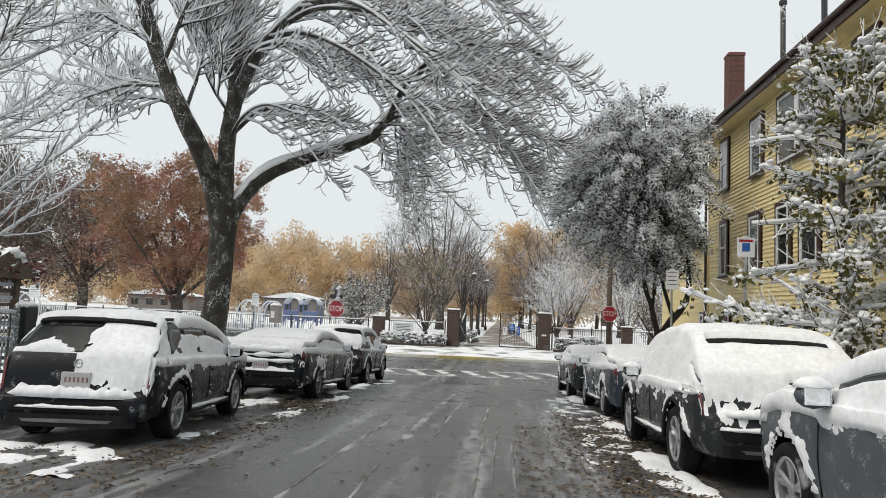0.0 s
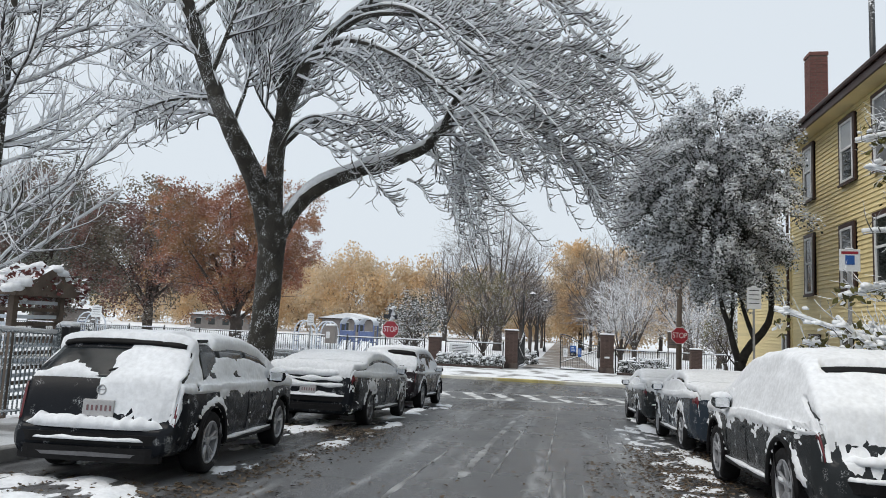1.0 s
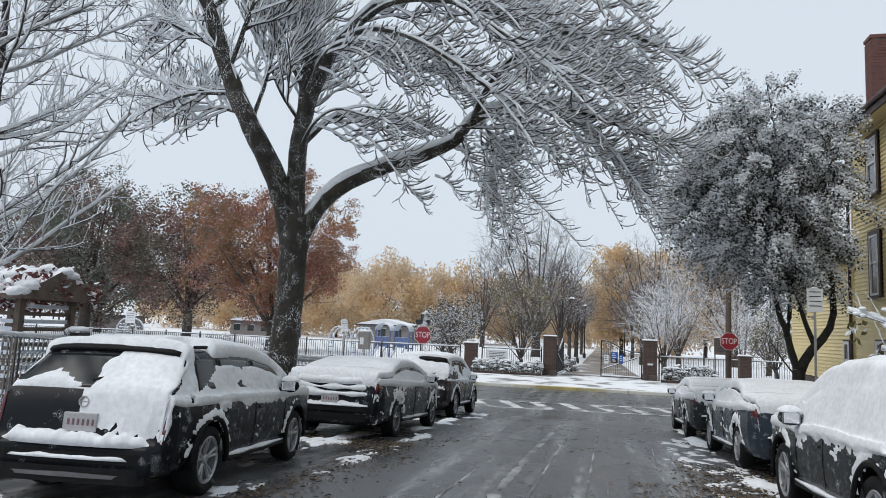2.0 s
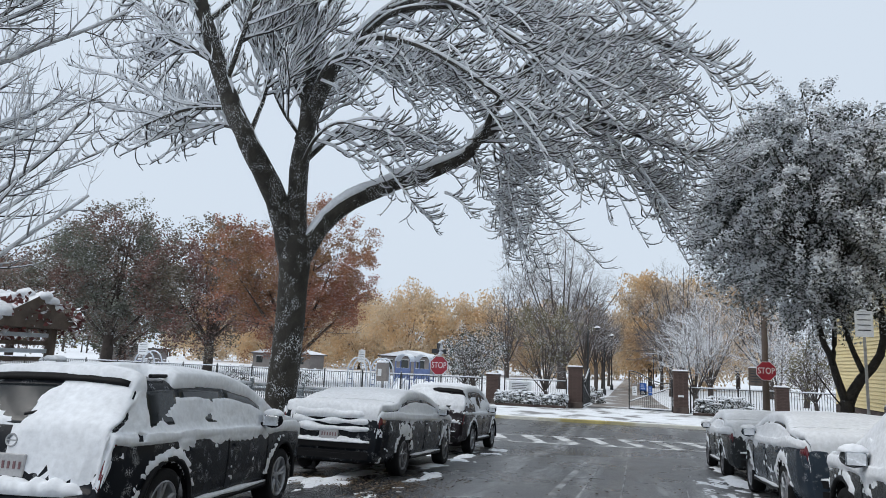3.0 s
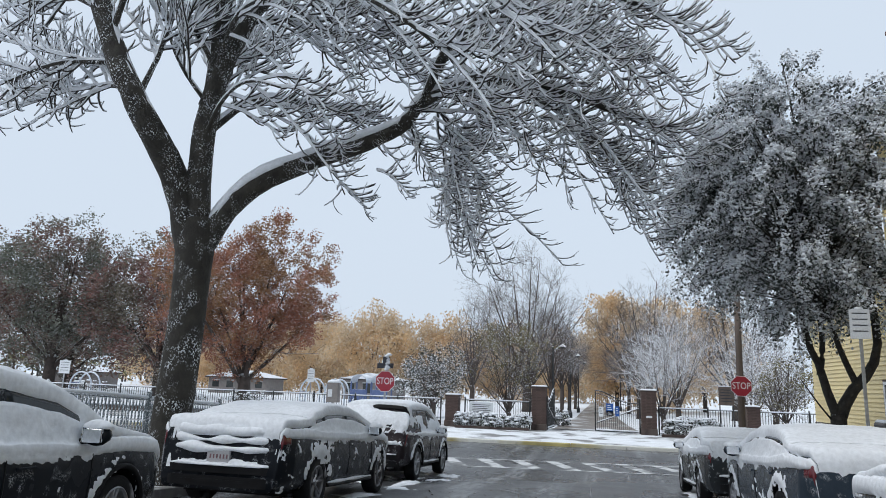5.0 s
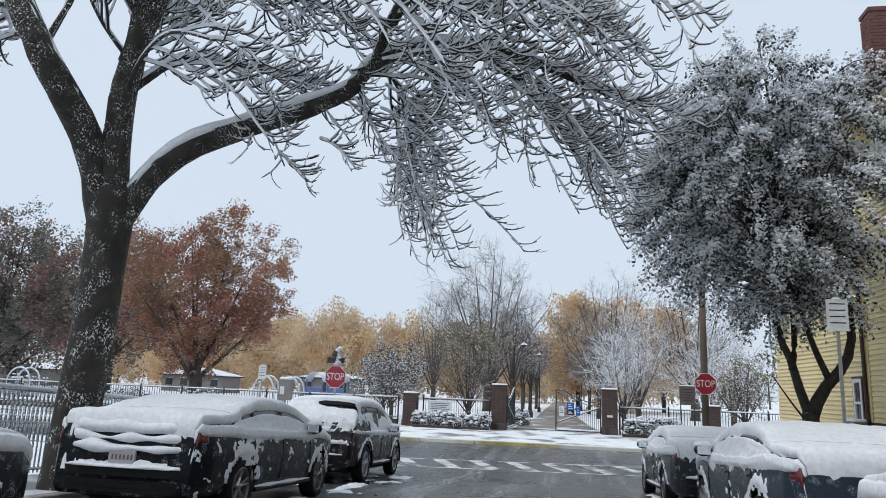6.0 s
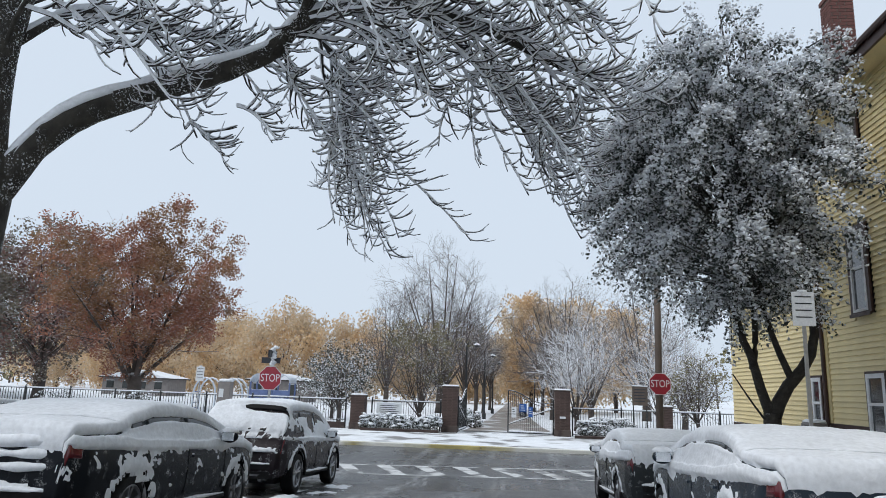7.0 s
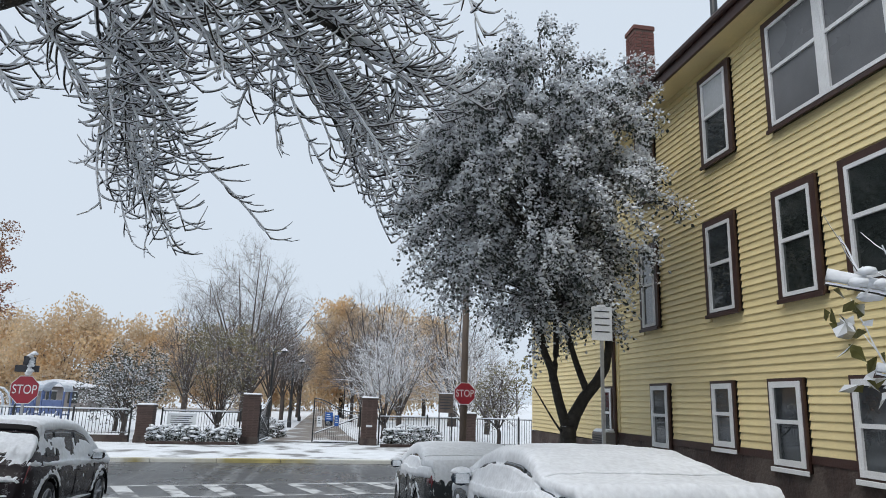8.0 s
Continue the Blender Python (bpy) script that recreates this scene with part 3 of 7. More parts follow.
def body_section(st, y):
    """Half a section at y, from the sill to the roof's middle: (x, z) points."""
    top, half = curve(st["top"])(y), curve(st["plan"])(y) * st["W"] / 2
    belt = min(curve(st["belt"])(y), top - 0.03)
    sill = min(st["sill"], top - 0.15)
    h = top - belt
    lean = st["lean"] * max(0.0, h - 0.1)
    edge = half * 0.93 - lean * 0.62
    mid = sill + (belt - sill) * 0.55
    return [(half * 0.90, sill), (half * 0.975, sill + (belt - sill) * 0.16), (half, mid), (half * 0.985, belt - 0.045 * min(1, h * 4)), (half * 0.945, belt + 0.01),
            (half * 0.93 - lean * 0.30, belt + h * 0.45), (edge, belt + h * 0.84), (edge - 0.09, belt + h * 0.955), (edge * 0.5, belt + h * 0.992), (0.0, top)]


def body_grid(st, ys, sub=1):
    """Rows of points over the body: each row runs from the left sill over the roof to the right sill."""
    rows = []
    for y in ys:
        s = body_section(st, y)
        t0 = np.arange(len(s))
        t = np.linspace(0, len(s) - 1, (len(s) - 1) * sub + 1)
        x = np.interp(t, t0, [p[0] for p in s])
        z = np.interp(t, t0, [p[1] for p in s])
        if sub > 1:                                  # round the corners of the section
            for _ in range(sub):
                x[1:-1] = 0.25 * x[:-2] + 0.5 * x[1:-1] + 0.25 * x[2:]
                z[1:-1] = 0.25 * z[:-2] + 0.5 * z[1:-1] + 0.25 * z[2:]
        row = [(-a, y, c) for a, c in zip(x, z)] + [(a, y, c) for a, c in zip(x[::-1][1:], z[::-1][1:])]
        rows.append(row)
    return np.array(rows)


def stations(st, step):
    ys = set(np.round(np.arange(0, st["L"] + 1e-6, step), 3)) | {p[0] for p in st["top"]} | {p[0] for p in st["plan"]} | {0.015, 0.045, st["L"]}
    return sorted(ys)


def grid_normals(g):
    du, dv = np.gradient(g, axis=0), np.gradient(g, axis=1)
    n = np.cross(dv, du)
    n /= np.maximum(np.linalg.norm(n, axis=2, keepdims=True), 1e-9)
    return n


def body_mesh(st, mat):
    g = body_grid(st, stations(st, 0.09), 3)
    nu, nv = g.shape[:2]
    b = Build()
    f = [(i * nv + j, i * nv + j + 1, (i + 1) * nv + j + 1, (i + 1) * nv + j) for i in range(nu - 1) for j in range(nv - 1)]
    f += [((i + 1) * nv, i * nv, i * nv + nv - 1, (i + 1) * nv + nv - 1) for i in range(nu - 1)]      # floor
    f += [tuple(range(nv)), tuple((nu - 1) * nv + j for j in range(nv - 1, -1, -1))]
    b.add(g.reshape(-1, 3), f)
    shell = new("body_shell", b.done("body", [mat, PLASTIC], True))
    r = st["wheel"] * 1.17
    c = Build()
    for y in st["axles"]:
        for s in (-1, 1):
            c.lathe([(r, s * 0.56), (r, s * 1.2)], 28, "x", (0, y, st["wheel"] + 0.015))
    cutter = new("arch_cutter", c.done("arch_cutter", PLASTIC))
    mod = shell.modifiers.new("arches", "BOOLEAN")
    mod.operation, mod.object, mod.solver = "DIFFERENCE", cutter, "EXACT"
    bpy.context.view_layer.update()
    me = bpy.data.meshes.new_from_object(shell.evaluated_get(bpy.context.evaluated_depsgraph_get()))
    me.name = "body"
    bpy.data.objects.remove(shell)
    bpy.data.objects.remove(cutter)
    return me


def surface_patch(st, y0, y1, a, c, off, mat, name, thick=0.012, steps=10, smooth=True):
    """A thin piece that follows the body from y0 to y1 and between section places a and c (0 sill to 1 roof middle, right side; beyond 1 the left)."""
    g = body_grid(st, np.linspace(y0, y1, steps), 6)
    n = grid_normals(g)
    m = g.shape[1] - 1
    idx = np.unique(np.round(np.linspace((1 - a / 2) * m, (1 - c / 2) * m, steps + 2)).astype(int))
    p, q = g[:, idx], n[:, idx]
    q = np.where((q * (p - np.array([0, st["L"] / 2, 0.6]))).sum(2, keepdims=True) < 0, -q, q)
    outer, inner = p + q * off, p + q * (off - thick)
    nu, nv = outer.shape[:2]
    f = [(i * nv + j, i * nv + j + 1, (i + 1) * nv + j + 1, (i + 1) * nv + j) for i in range(nu - 1) for j in range(nv - 1)]
    k = nu * nv
    rim = [i * nv for i in range(nu)] + [(nu - 1) * nv + j for j in range(1, nv)] + [i * nv + nv - 1 for i in range(nu - 2, -1, -1)] + [j for j in range(nv - 2, 0, -1)]
    f += [(rim[i], rim[(i + 1) % len(rim)], rim[(i + 1) % len(rim)] + k, rim[i] + k) for i in range(len(rim))]
    b = Build().add(np.concatenate([outer.reshape(-1, 3), inner.reshape(-1, 3)]), f)
    return b.done(name, mat, smooth)


def snow_mesh(st, seed, deep=0.085, bare=0.0, stick=0.50, rear=0.0, rim=1.0):
    """Snow as it lies on the car: deep on roof and bonnet, thinner on sloping glass, stuck in patches on the sides."""
    ys = np.unique(np.concatenate([np.linspace(0, st["L"], 115), [p[0] for p in st["top"]]]))
    g = body_grid(st, ys, 8)
    n = grid_normals(g)
    centre = np.stack([np.zeros_like(g[..., 0]), g[..., 1] * 0.6 + st["L"] * 0.2, np.full_like(g[..., 0], 0.5)], 2)
    n = np.where((n * (g - centre)).sum(2, keepdims=True) < 0, -n, n)
    nu, nv = g.shape[:2]
    t = np.zeros((nu, nv))
    belt_at, top_at = curve(st["belt"]), curve(st["top"])
    for i in range(nu):
        for j in range(nv):
            x, y, z = g[i, j]
            ny, nz = n[i, j, 1], n[i, j, 2]
            back = ny < -0.35 or nz > 0.35
            q = Vector((x * 1.0 + seed, y * 1.0, z * 1.6))
            lump = noise.noise(q * 3.0) * 0.55 + noise.noise(q * 9.0) * 0.35
            ragged = lump + 0.4 * noise.noise(q * 17.0) + 0.25 * noise.noise(q * 30.0)
            flat = min(1.0, max(0.0, (nz - 0.30) / 0.35))
            if nz > 0.22:
                d = deep * flat + 0.022 + 0.028 * lump - bare * 0.03
                if nz < 0.62:
                    d += 0.03 * (noise.noise(q * 1.7 + Vector((5, 3, 1))) + 0.1)
                rel = (z - belt_at(y)) / max(0.05, top_at(y) - belt_at(y))
                if abs(x) > 0.35 and st["side"][0][0] < y < st["side"][2][1] and 0.60 < rel < 0.86:
                    d -= rim * 0.06 * (1 + lump) * min(1.0, (rel - 0.60) / 0.1, (0.86 - rel) / 0.05)     # the rim of the glass stays clear
                if 0.9 < rear < 1.5 and st["side"][0][0] < y < st["side"][0][1] and abs(x) > 0.4:
                    d -= 0.1 * min(1.0, max(0.0, (rel - 0.15 - 0.9 * (y - st["side"][0][0]) + 0.2 * lump) / 0.2))
            else:
                d = 0.05 * (ragged + 0.5 * noise.noise(q * 2.0) - stick - 0.17 + max(0, z - 0.55) * 0.12)
                d = min(d, 0.02)
                rel = z - belt_at(y)
                if -0.24 < rel and st["side"][1][0] - 0.1 < y < st["side"][2][1] + 0.15:      # slid off the glass over the doors
                    d = max(d, 0.022 + 0.05 * ragged + rel * 0.30)
                for ay in st["axles"]:
                    away = math.hypot(y - ay, z - st["wheel"])
                    if st["wheel"] * 1.22 < away < st["wheel"] * 1.5 and z > st["wheel"] * 1.2:
                        d = max(d, 0.008 + 0.045 * ragged - 0.1 * abs(away - st["wheel"] * 1.3))
            if rear and back and y < st["rear_glass"][1] + 0.06:                     # wind has kept part of the back clear
                glass0, glass1 = st["rear_glass"]
                if rear > 1.5:                                              # the whole back is plastered down to the bumper
                    if z > 0.90 + 0.10 * lump:
                        d = max(d, 0.035 + 0.03 * lump)
                    elif z > 0.60:
                        d = 0.04 * (ragged - 0.12)
                    if abs(z - 1.0) < 0.022 and 0.0 < x < 0.5:
                        d = -0.02                                           # the grip under the glass stays dark
                    if glass1 - 0.03 < y and abs(x) < 0.62:
                        d -= 0.16
                elif rear > 0.9:                                            # a slab on the street side, a wedge in the other corner
                    share = (y - glass0) / (glass1 - glass0)
                    slab = min(1.0, max(0.0, (x - 0.0 + 0.10 * lump) / 0.06))
                    if y < glass0:
                        low_edge = 0.80 + 0.09 * lump + 0.05 * abs(x - 0.35)
                        d = (0.05 + 0.03 * lump) * slab if z > low_edge else 0.05 * (ragged + 0.05) if x > 0.05 and z > 0.56 else -0.02
                    elif share > 0.93:
                        d -= 0.14 * (1 - 0.5 * slab)
                    else:
                        wedge = 0.50 * (1.0 - abs(x + 0.40) / 0.36) + 0.08 * lump - share
                        d = max(slab * (0.045 + 0.03 * lump), min(0.04, wedge * 0.35), -0.02)
                elif y < glass0 + 0.02 + 0.14 * ragged:
                    d -= rear * 0.09 * (0.85 + 1.2 * ragged)
                elif y > glass1 - 0.05:
                    d -= rear * 0.15 * min(1.0, max(0.0, 0.6 + x * 3.0))
            t[i, j] = max(-0.012, min(d, 0.13))
    up = np.array([0, 0, 1.0])
    p = g + n * np.minimum(t, 0.03)[..., None] + up * np.maximum(0, t - 0.03)[..., None]
    keep = t > 0.002
    faces = [(i * nv + j, i * nv + j + 1, (i + 1) * nv + j + 1, (i + 1) * nv + j) for i in range(nu - 1) for j in range(nv - 1)
             if keep[i, j] or keep[i, j + 1] or keep[i + 1, j] or keep[i + 1, j + 1]]
    used = sorted({k for q in faces for k in q})
    remap = {k: i for i, k in enumerate(used)}
    flat_p = p.reshape(-1, 3)
    b = Build().add(flat_p[used], [tuple(remap[k] for k in q) for q in faces])
    return b.done("snow", SNOW, True)


def wheel_parts(r, alloy):
    """A wheel about the x axis, its face towards +x."""
    tyre = Build().lathe([(r * 0.66, -0.105), (r * 0.93, -0.115), (r * 0.99, -0.09), (r, -0.05), (r, 0.05), (r * 0.99, 0.09), (r * 0.93, 0.112), (r * 0.72, 0.104), (r * 0.66, 0.09)], 36, "x", caps=False).done("tyre", RUBBER, True)
    b = Build()
    b.lathe([(r * 0.68, -0.09), (r * 0.70, 0.098), (r * 0.66, 0.105), (r * 0.62, 0.085), (r * 0.60, -0.02), (r * 0.3, -0.04)], 36, "x", caps=False)
    b.lathe([(r * 0.16, 0.02), (r * 0.16, 0.07), (r * 0.10, 0.085)], 14, "x")
    for k in range(5):
        for d in (-0.17, 0.17):
            a = 2 * math.pi * k / 5 + 0.3
            p0 = (0.055, r * 0.10 * math.cos(a), r * 0.10 * math.sin(a))
            p1 = (0.078, r * 0.66 * math.cos(a + d), r * 0.66 * math.sin(a + d))
            b.tube([p0, p1], [r * 0.055, r * 0.062], 5)
    rim = b.done("rim", alloy)
    disc = Build().lathe([(r * 0.45, -0.03), (r * 0.45, -0.01)], 20, "x").done("brake_disc", ALLOY_DARK)
    return tyre, rim, disc


def bars_on_plate(parent, w, y, z):
    """Plain bars where the plate's characters stand."""
    me = Build().box(0, w * 0.06, -0.004, 0, -0.026, 0.026).done("plate_mark", PLATE_INK)
    for i in range(6):
        part("plate_mark", me, parent, m=Matrix.Translation((-w * 0.36 + i * w * 0.145, y, z)))


def snow_roll(half, z, out, thick, seed, y0=0.0):
    """A wavy roll of snow caught across the back of a car."""
    b = Build()
    rings = []
    for x in np.linspace(-half, half, 44):
        e = min(1.0, (half - abs(x)) / 0.15)
        w = max(0.1, 0.75 + 0.9 * noise.noise(Vector((x * 3 + seed, z * 9, seed)))) * e
        zz = z + 0.025 * noise.noise(Vector((x * 2.5, seed, z * 5)))
        y = y0 + 0.10 * (abs(x) / half) ** 4
        rings.append([(x, y + 0.03, zz - thick * 0.6 * w), (x, y - out * w * 0.7, zz - thick * 0.45 * w), (x, y - out * w, zz), (x, y - out * w * 0.7, zz + thick * 0.5 * w), (x, y + 0.03, zz + thick * 0.7 * w)])
    return b.rings(rings).done("back_snow", SNOW, True)


def build_car(name, style, paint, at, label, seed, alloy=ALLOY, bare=0.0, stick=0.5, flares=False, badge=False, rails=False, deep=0.085, rear=0.0, clear_rim=1.0, rolls=False):
    st = STYLES[style]
    car = thing(name, label, "car", at, "cars parked along the street")
    L, W, r = st["L"], st["W"], st["wheel"]
    part("body", body_mesh(st, paint), car)
    part("underbody", Build().box(-W * 0.36, W * 0.36, 0.35, L - 0.4, 0.2, 0.33, 0.03).done("underbody", PLASTIC), car)
    tyre, rim, disc = wheel_parts(r, alloy)
    for y in st["axles"]:
        for s in (-1, 1):
            w = part("wheel", tyre, car, m=pose(s * (W / 2 - 0.125), y, r, 0, 0, 0 if s > 0 else 180))
            w.name = "wheel"
            part("rim", rim, w, "alloy rim")
            part("brake_disc", disc, w)
            if flares:
                b = Build()
                pts = [(s * (W / 2 - 0.006), y + (r * 1.2) * math.cos(a), r + 0.015 + (r * 1.2) * math.sin(a)) for a in np.linspace(-0.15, math.pi + 0.15, 16)]
                b.tube(pts, 0.026, 6)
                part("wheel_arch", b.done("wheel_arch", PLASTIC, True), car, "black arch trim")
    # glass
    y0, y1 = st["rear_glass"]
    part("rear_window", surface_patch(st, y0, y1, 0.745, 1.255, 0.008, CAR_GLASS, "rear_window", 0.02, 14), car)
    y0, y1 = st["windscreen"]
    part("windscreen", surface_patch(st, y0, y1, 0.72, 1.28, 0.008, CAR_GLASS, "windscreen", 0.02, 14), car)
    for y0, y1 in st["side"]:
        for a, c in ((0.475, 0.655), (1.345, 1.525)):
            part("side_window", surface_patch(st, y0, y1, a, c, 0.007, CAR_GLASS, "side_window", 0.016, 12), car)
    # door gaps and handles
    for s in (-1, 1):
        for y in (st["side"][1][0] - 0.04, st["side"][2][0] - 0.04, st["side"][2][1] + 0.12):
            sec = body_section(st, y)
            b = Build().tube([(s * (x - 0.001), y, z) for x, z in sec[1:5]], 0.006, 4)
            part("door_gap", b.done("door_gap", PLASTIC), car)
        for y in (st["side"][1][0] + 0.06, st["side"][2][0] + 0.06):
            sec = body_section(st, y)
            x, z = sec[3][0], sec[3][1] - 0.09
            part("door_handle", Build().box(s * x - 0.022, s * x + 0.022, y, y + 0.2, z - 0.014, z + 0.014, 0.006).done("door_handle", paint), car)
        sec = body_section(st, st["side"][2][1])
        mx, my, mz = s * (sec[4][0] + 0.13), st["side"][2][1] - 0.02, sec[4][1] + 0.09
        b = Build().lathe([(0.03, -0.06), (0.075, -0.055), (0.088, 0.0), (0.07, 0.06), (0.03, 0.085)], 12, "y", (0, 0, 0))
        b.v = [(mx + x * 1.35, my + y, mz + z * 0.95) for x, y, z in b.v]
        mir = part("wing_mirror", b.done("wing_mirror", paint, True), car)
        part("mirror_glass", Build().box(mx - 0.085, mx + 0.085, my - 0.072, my - 0.058, mz - 0.055, mz + 0.058, 0.012).done("mirror_glass", MIRROR), mir, "silvered mirror glass")
        b = Build().tube([(s * (sec[4][0] - 0.05), my, mz - 0.06), (mx, my, mz - 0.03)], 0.025, 6)
        part("mirror_arm", b.done("mirror_arm", PLASTIC), mir)
        b = Build().lathe([(0.02, -0.07), (0.08, -0.06), (0.1, 0.0), (0.08, 0.065), (0.02, 0.09)], 12, "y")
        b.v = [(mx + x * 1.3, my + y, mz + 0.05 + max(0.0, z) * 0.75) for x, y, z in b.v]
        part("mirror_snow", b.done("mirror_snow", SNOW, True), mir)
        # lamps wrap round the corners
        lo, hi = {"sedan": (0.29, 0.39), "wagon": (0.33, 0.43)}.get(style, (0.318, 0.358))
        a, c = (lo, hi) if s > 0 else (2 - hi, 2 - lo)
        part("tail_lamp", surface_patch(st, 0.045 if style == "sedan" else 0.10, 0.20, a, c, 0.005, TAIL, "tail_lamp", 0.02, 10), car, "red tail lamp")
        part("head_lamp", surface_patch(st, L - 0.55, L - 0.1, a + 0.02, c + 0.0, 0.012, LAMP_CLEAR, "head_lamp", 0.03, 10), car)
        # sill trim
        pts = [(s * (W * 0.475), y, st["sill"] + 0.02) for y in np.linspace(st["axles"][0] + r * 1.25, st["axles"][1] - r * 1.25, 6)]
        part("sill_trim", Build().tube(pts, 0.035, 6).done("sill_trim", PLASTIC), car)
        pts = [(px + s * 0.012, py, pz + 0.03) for px, py, pz in pts]
        part("sill_snow", Build().tube(pts, [0.012, 0.03, 0.022, 0.034, 0.02, 0.012], 6).done("sill_snow", SNOW, True), car, "line of snow on the sill")
    # back bumper, plate and exhaust
    b = Build()
    hw = W * 0.40
    for z0, z1, d in (((0.20, 0.33, 0.035), (0.36, 0.45, 0.03)) if style == "wagon" else ((0.30, 0.42, 0.035), (0.46, 0.55, 0.03))):
        b.rings([[(x, -d * (1 - (abs(x) / hw) ** 4) + (0.02 if abs(x) > hw * 0.9 else 0), z0), (x, -d * (1 - (abs(x) / hw) ** 4) + (0.02 if abs(x) > hw * 0.9 else 0), z1), (x, 0.10, z1), (x, 0.10, z0)] for x in np.linspace(-hw, hw, 13)])
    part("rear_bumper", b.done("rear_bumper", PLASTIC), car, "dark plastic lower bumper")
    ledge = Build()
    zl = curve(st["top"])(0.05) if style != "sedan" else 0.56
    rings = []
    for x in np.linspace(-hw, hw, 60):
        hgt = (0.085 if style == "wagon" else 0.055) + 0.045 * noise.noise(Vector((x * 4 + seed, seed, 0.3))) + 0.03 * noise.noise(Vector((x * 14 + seed, seed, 3)))
        e = min(1.0, (hw - abs(x)) / 0.12)
        yb = -0.03 + 0.09 * (abs(x) / hw) ** 3
        rings.append([(x, yb, zl - 0.02), (x, yb + 0.01, zl + hgt * 0.7 * e), (x, yb + 0.06, zl + hgt * e), (x, yb + 0.14, zl + hgt * 0.8 * e), (x, yb + 0.16, zl - 0.02)])
    ledge.rings(rings)
    part("bumper_snow", ledge.done("bumper_snow", SNOW, True), car, "ridge of snow on the bumper")
    if rolls:
        for z, out, thick, y0 in ((0.97, 0.07, 0.13, 0.05), (0.86, 0.06, 0.11, 0.03), (0.75, 0.10, 0.13, 0.01)):
            part("back_snow", snow_roll(W * 0.41, z, out, thick, seed, y0), car, "wavy roll of snow on the boot lid")
    zp, yp = {"sedan": (0.655, -0.01), "wagon": (0.675, 0.108), "suv": (0.80, 0.075)}.get(style, (0.775, 0.085))
    plate = part("number_plate", Build().box(-0.155, 0.155, yp - 0.012, yp + 0.03, zp - 0.078, zp + 0.078, 0.006).done("number_plate", PLATE), car, "pale number plate with plain bars")
    bars_on_plate(plate, 0.31, yp - 0.0125, zp)
    zs = 0.10 if style == "wagon" else 0.0
    skid = Build()
    skid.rings([[(x, -0.045 + 0.06 * (abs(x) / hw) ** 3, 0.345 - zs), (x, -0.048 + 0.06 * (abs(x) / hw) ** 3, 0.385 - zs - 0.02 * abs(x)), (x, 0.05, 0.385 - zs - 0.02 * abs(x)), (x, 0.05, 0.345 - zs)] for x in np.linspace(-hw * 0.8, hw * 0.8, 9)])
    part("skid_plate", skid.done("skid_plate", ALLOY_DARK if flares else PLASTIC), car, "grey lower bumper strip")
    lip = Build()
    zi = 0.39 if style == "wagon" else 0.545
    lip.rings([[(x, -0.055 + 0.075 * (abs(x) / hw) ** 3, zi), (x, -0.05 + 0.075 * (abs(x) / hw) ** 3, zi + 0.025 + 0.025 * noise.noise(Vector((x * 6, seed, 1)))), (x, 0.02, zi + 0.045 + 0.02 * noise.noise(Vector((x * 5, seed, 2)))), (x, 0.02, zi)] for x in np.linspace(-hw, hw, 26)])
    part("bumper_snow", lip.done("bumper_snow", SNOW, True), car, "thin line of snow on the bumper lip")
    part("exhaust", Build().tube([(0.5, 0.02, 0.29), (0.5, 0.4, 0.28)], 0.035, 10).done("exhaust", STEEL), car)
    if badge:
        b = Build().lathe([(0.034, 0.03), (0.036, -0.002), (0.040, -0.006), (0.048, -0.006), (0.05, 0.0), (0.05, 0.03)], 24, "y", (0.0, 0.125, 0.845), caps=False)
        b.box(-0.036, 0.036, 0.123, 0.15, 0.840, 0.850)
        part("badge", b.done("badge", STEEL), car, "plain round chrome badge")
    if style != "sedan":
        y1r = st["rear_glass"][1]
        part("rear_spoiler", surface_patch(st, y1r + 0.03, y1r + 0.11, 0.74, 1.26, 0.03, PLASTIC, "rear_spoiler", 0.03, 8), car, "dark roof edge spoiler")
        b = Build().tube([(0.0, 0.21, 1.03), (0.16, 0.245, 1.07), (0.36, 0.255, 1.08)], 0.012, 5)
        part("wiper", b.done("wiper", PLASTIC), car)
    if rails:
        for s in (-1, 1):
            sec = [(s * (body_section(st, y)[7][0] + 0.01), y, body_section(st, y)[7][1] + 0.02) for y in np.linspace(0.8, 2.75, 8)]
            part("roof_rail", Build().tube(sec, 0.018, 6).done("roof_rail", PLASTIC), car)
    part("snow", snow_mesh(st, seed, deep, bare, stick, rear, clear_rim), car, "thick fresh snow over roof, glass and bonnet")
    return car


def car_at(x_mid, y_axle, style, yaw):
    """The pose of a car whose rear axle's middle stands at (x_mid, y_axle) on the street."""
    st = STYLES[style]
    tilt = math.degrees(math.atan((road_z(y_axle + 2.6) - road_z(y_axle)) / 2.6))
    m = pose(x_mid, y_axle, road_z(y_axle), tilt, 0, yaw)
    return m @ Matrix.Translation((0, -st["axles"][0], 0))


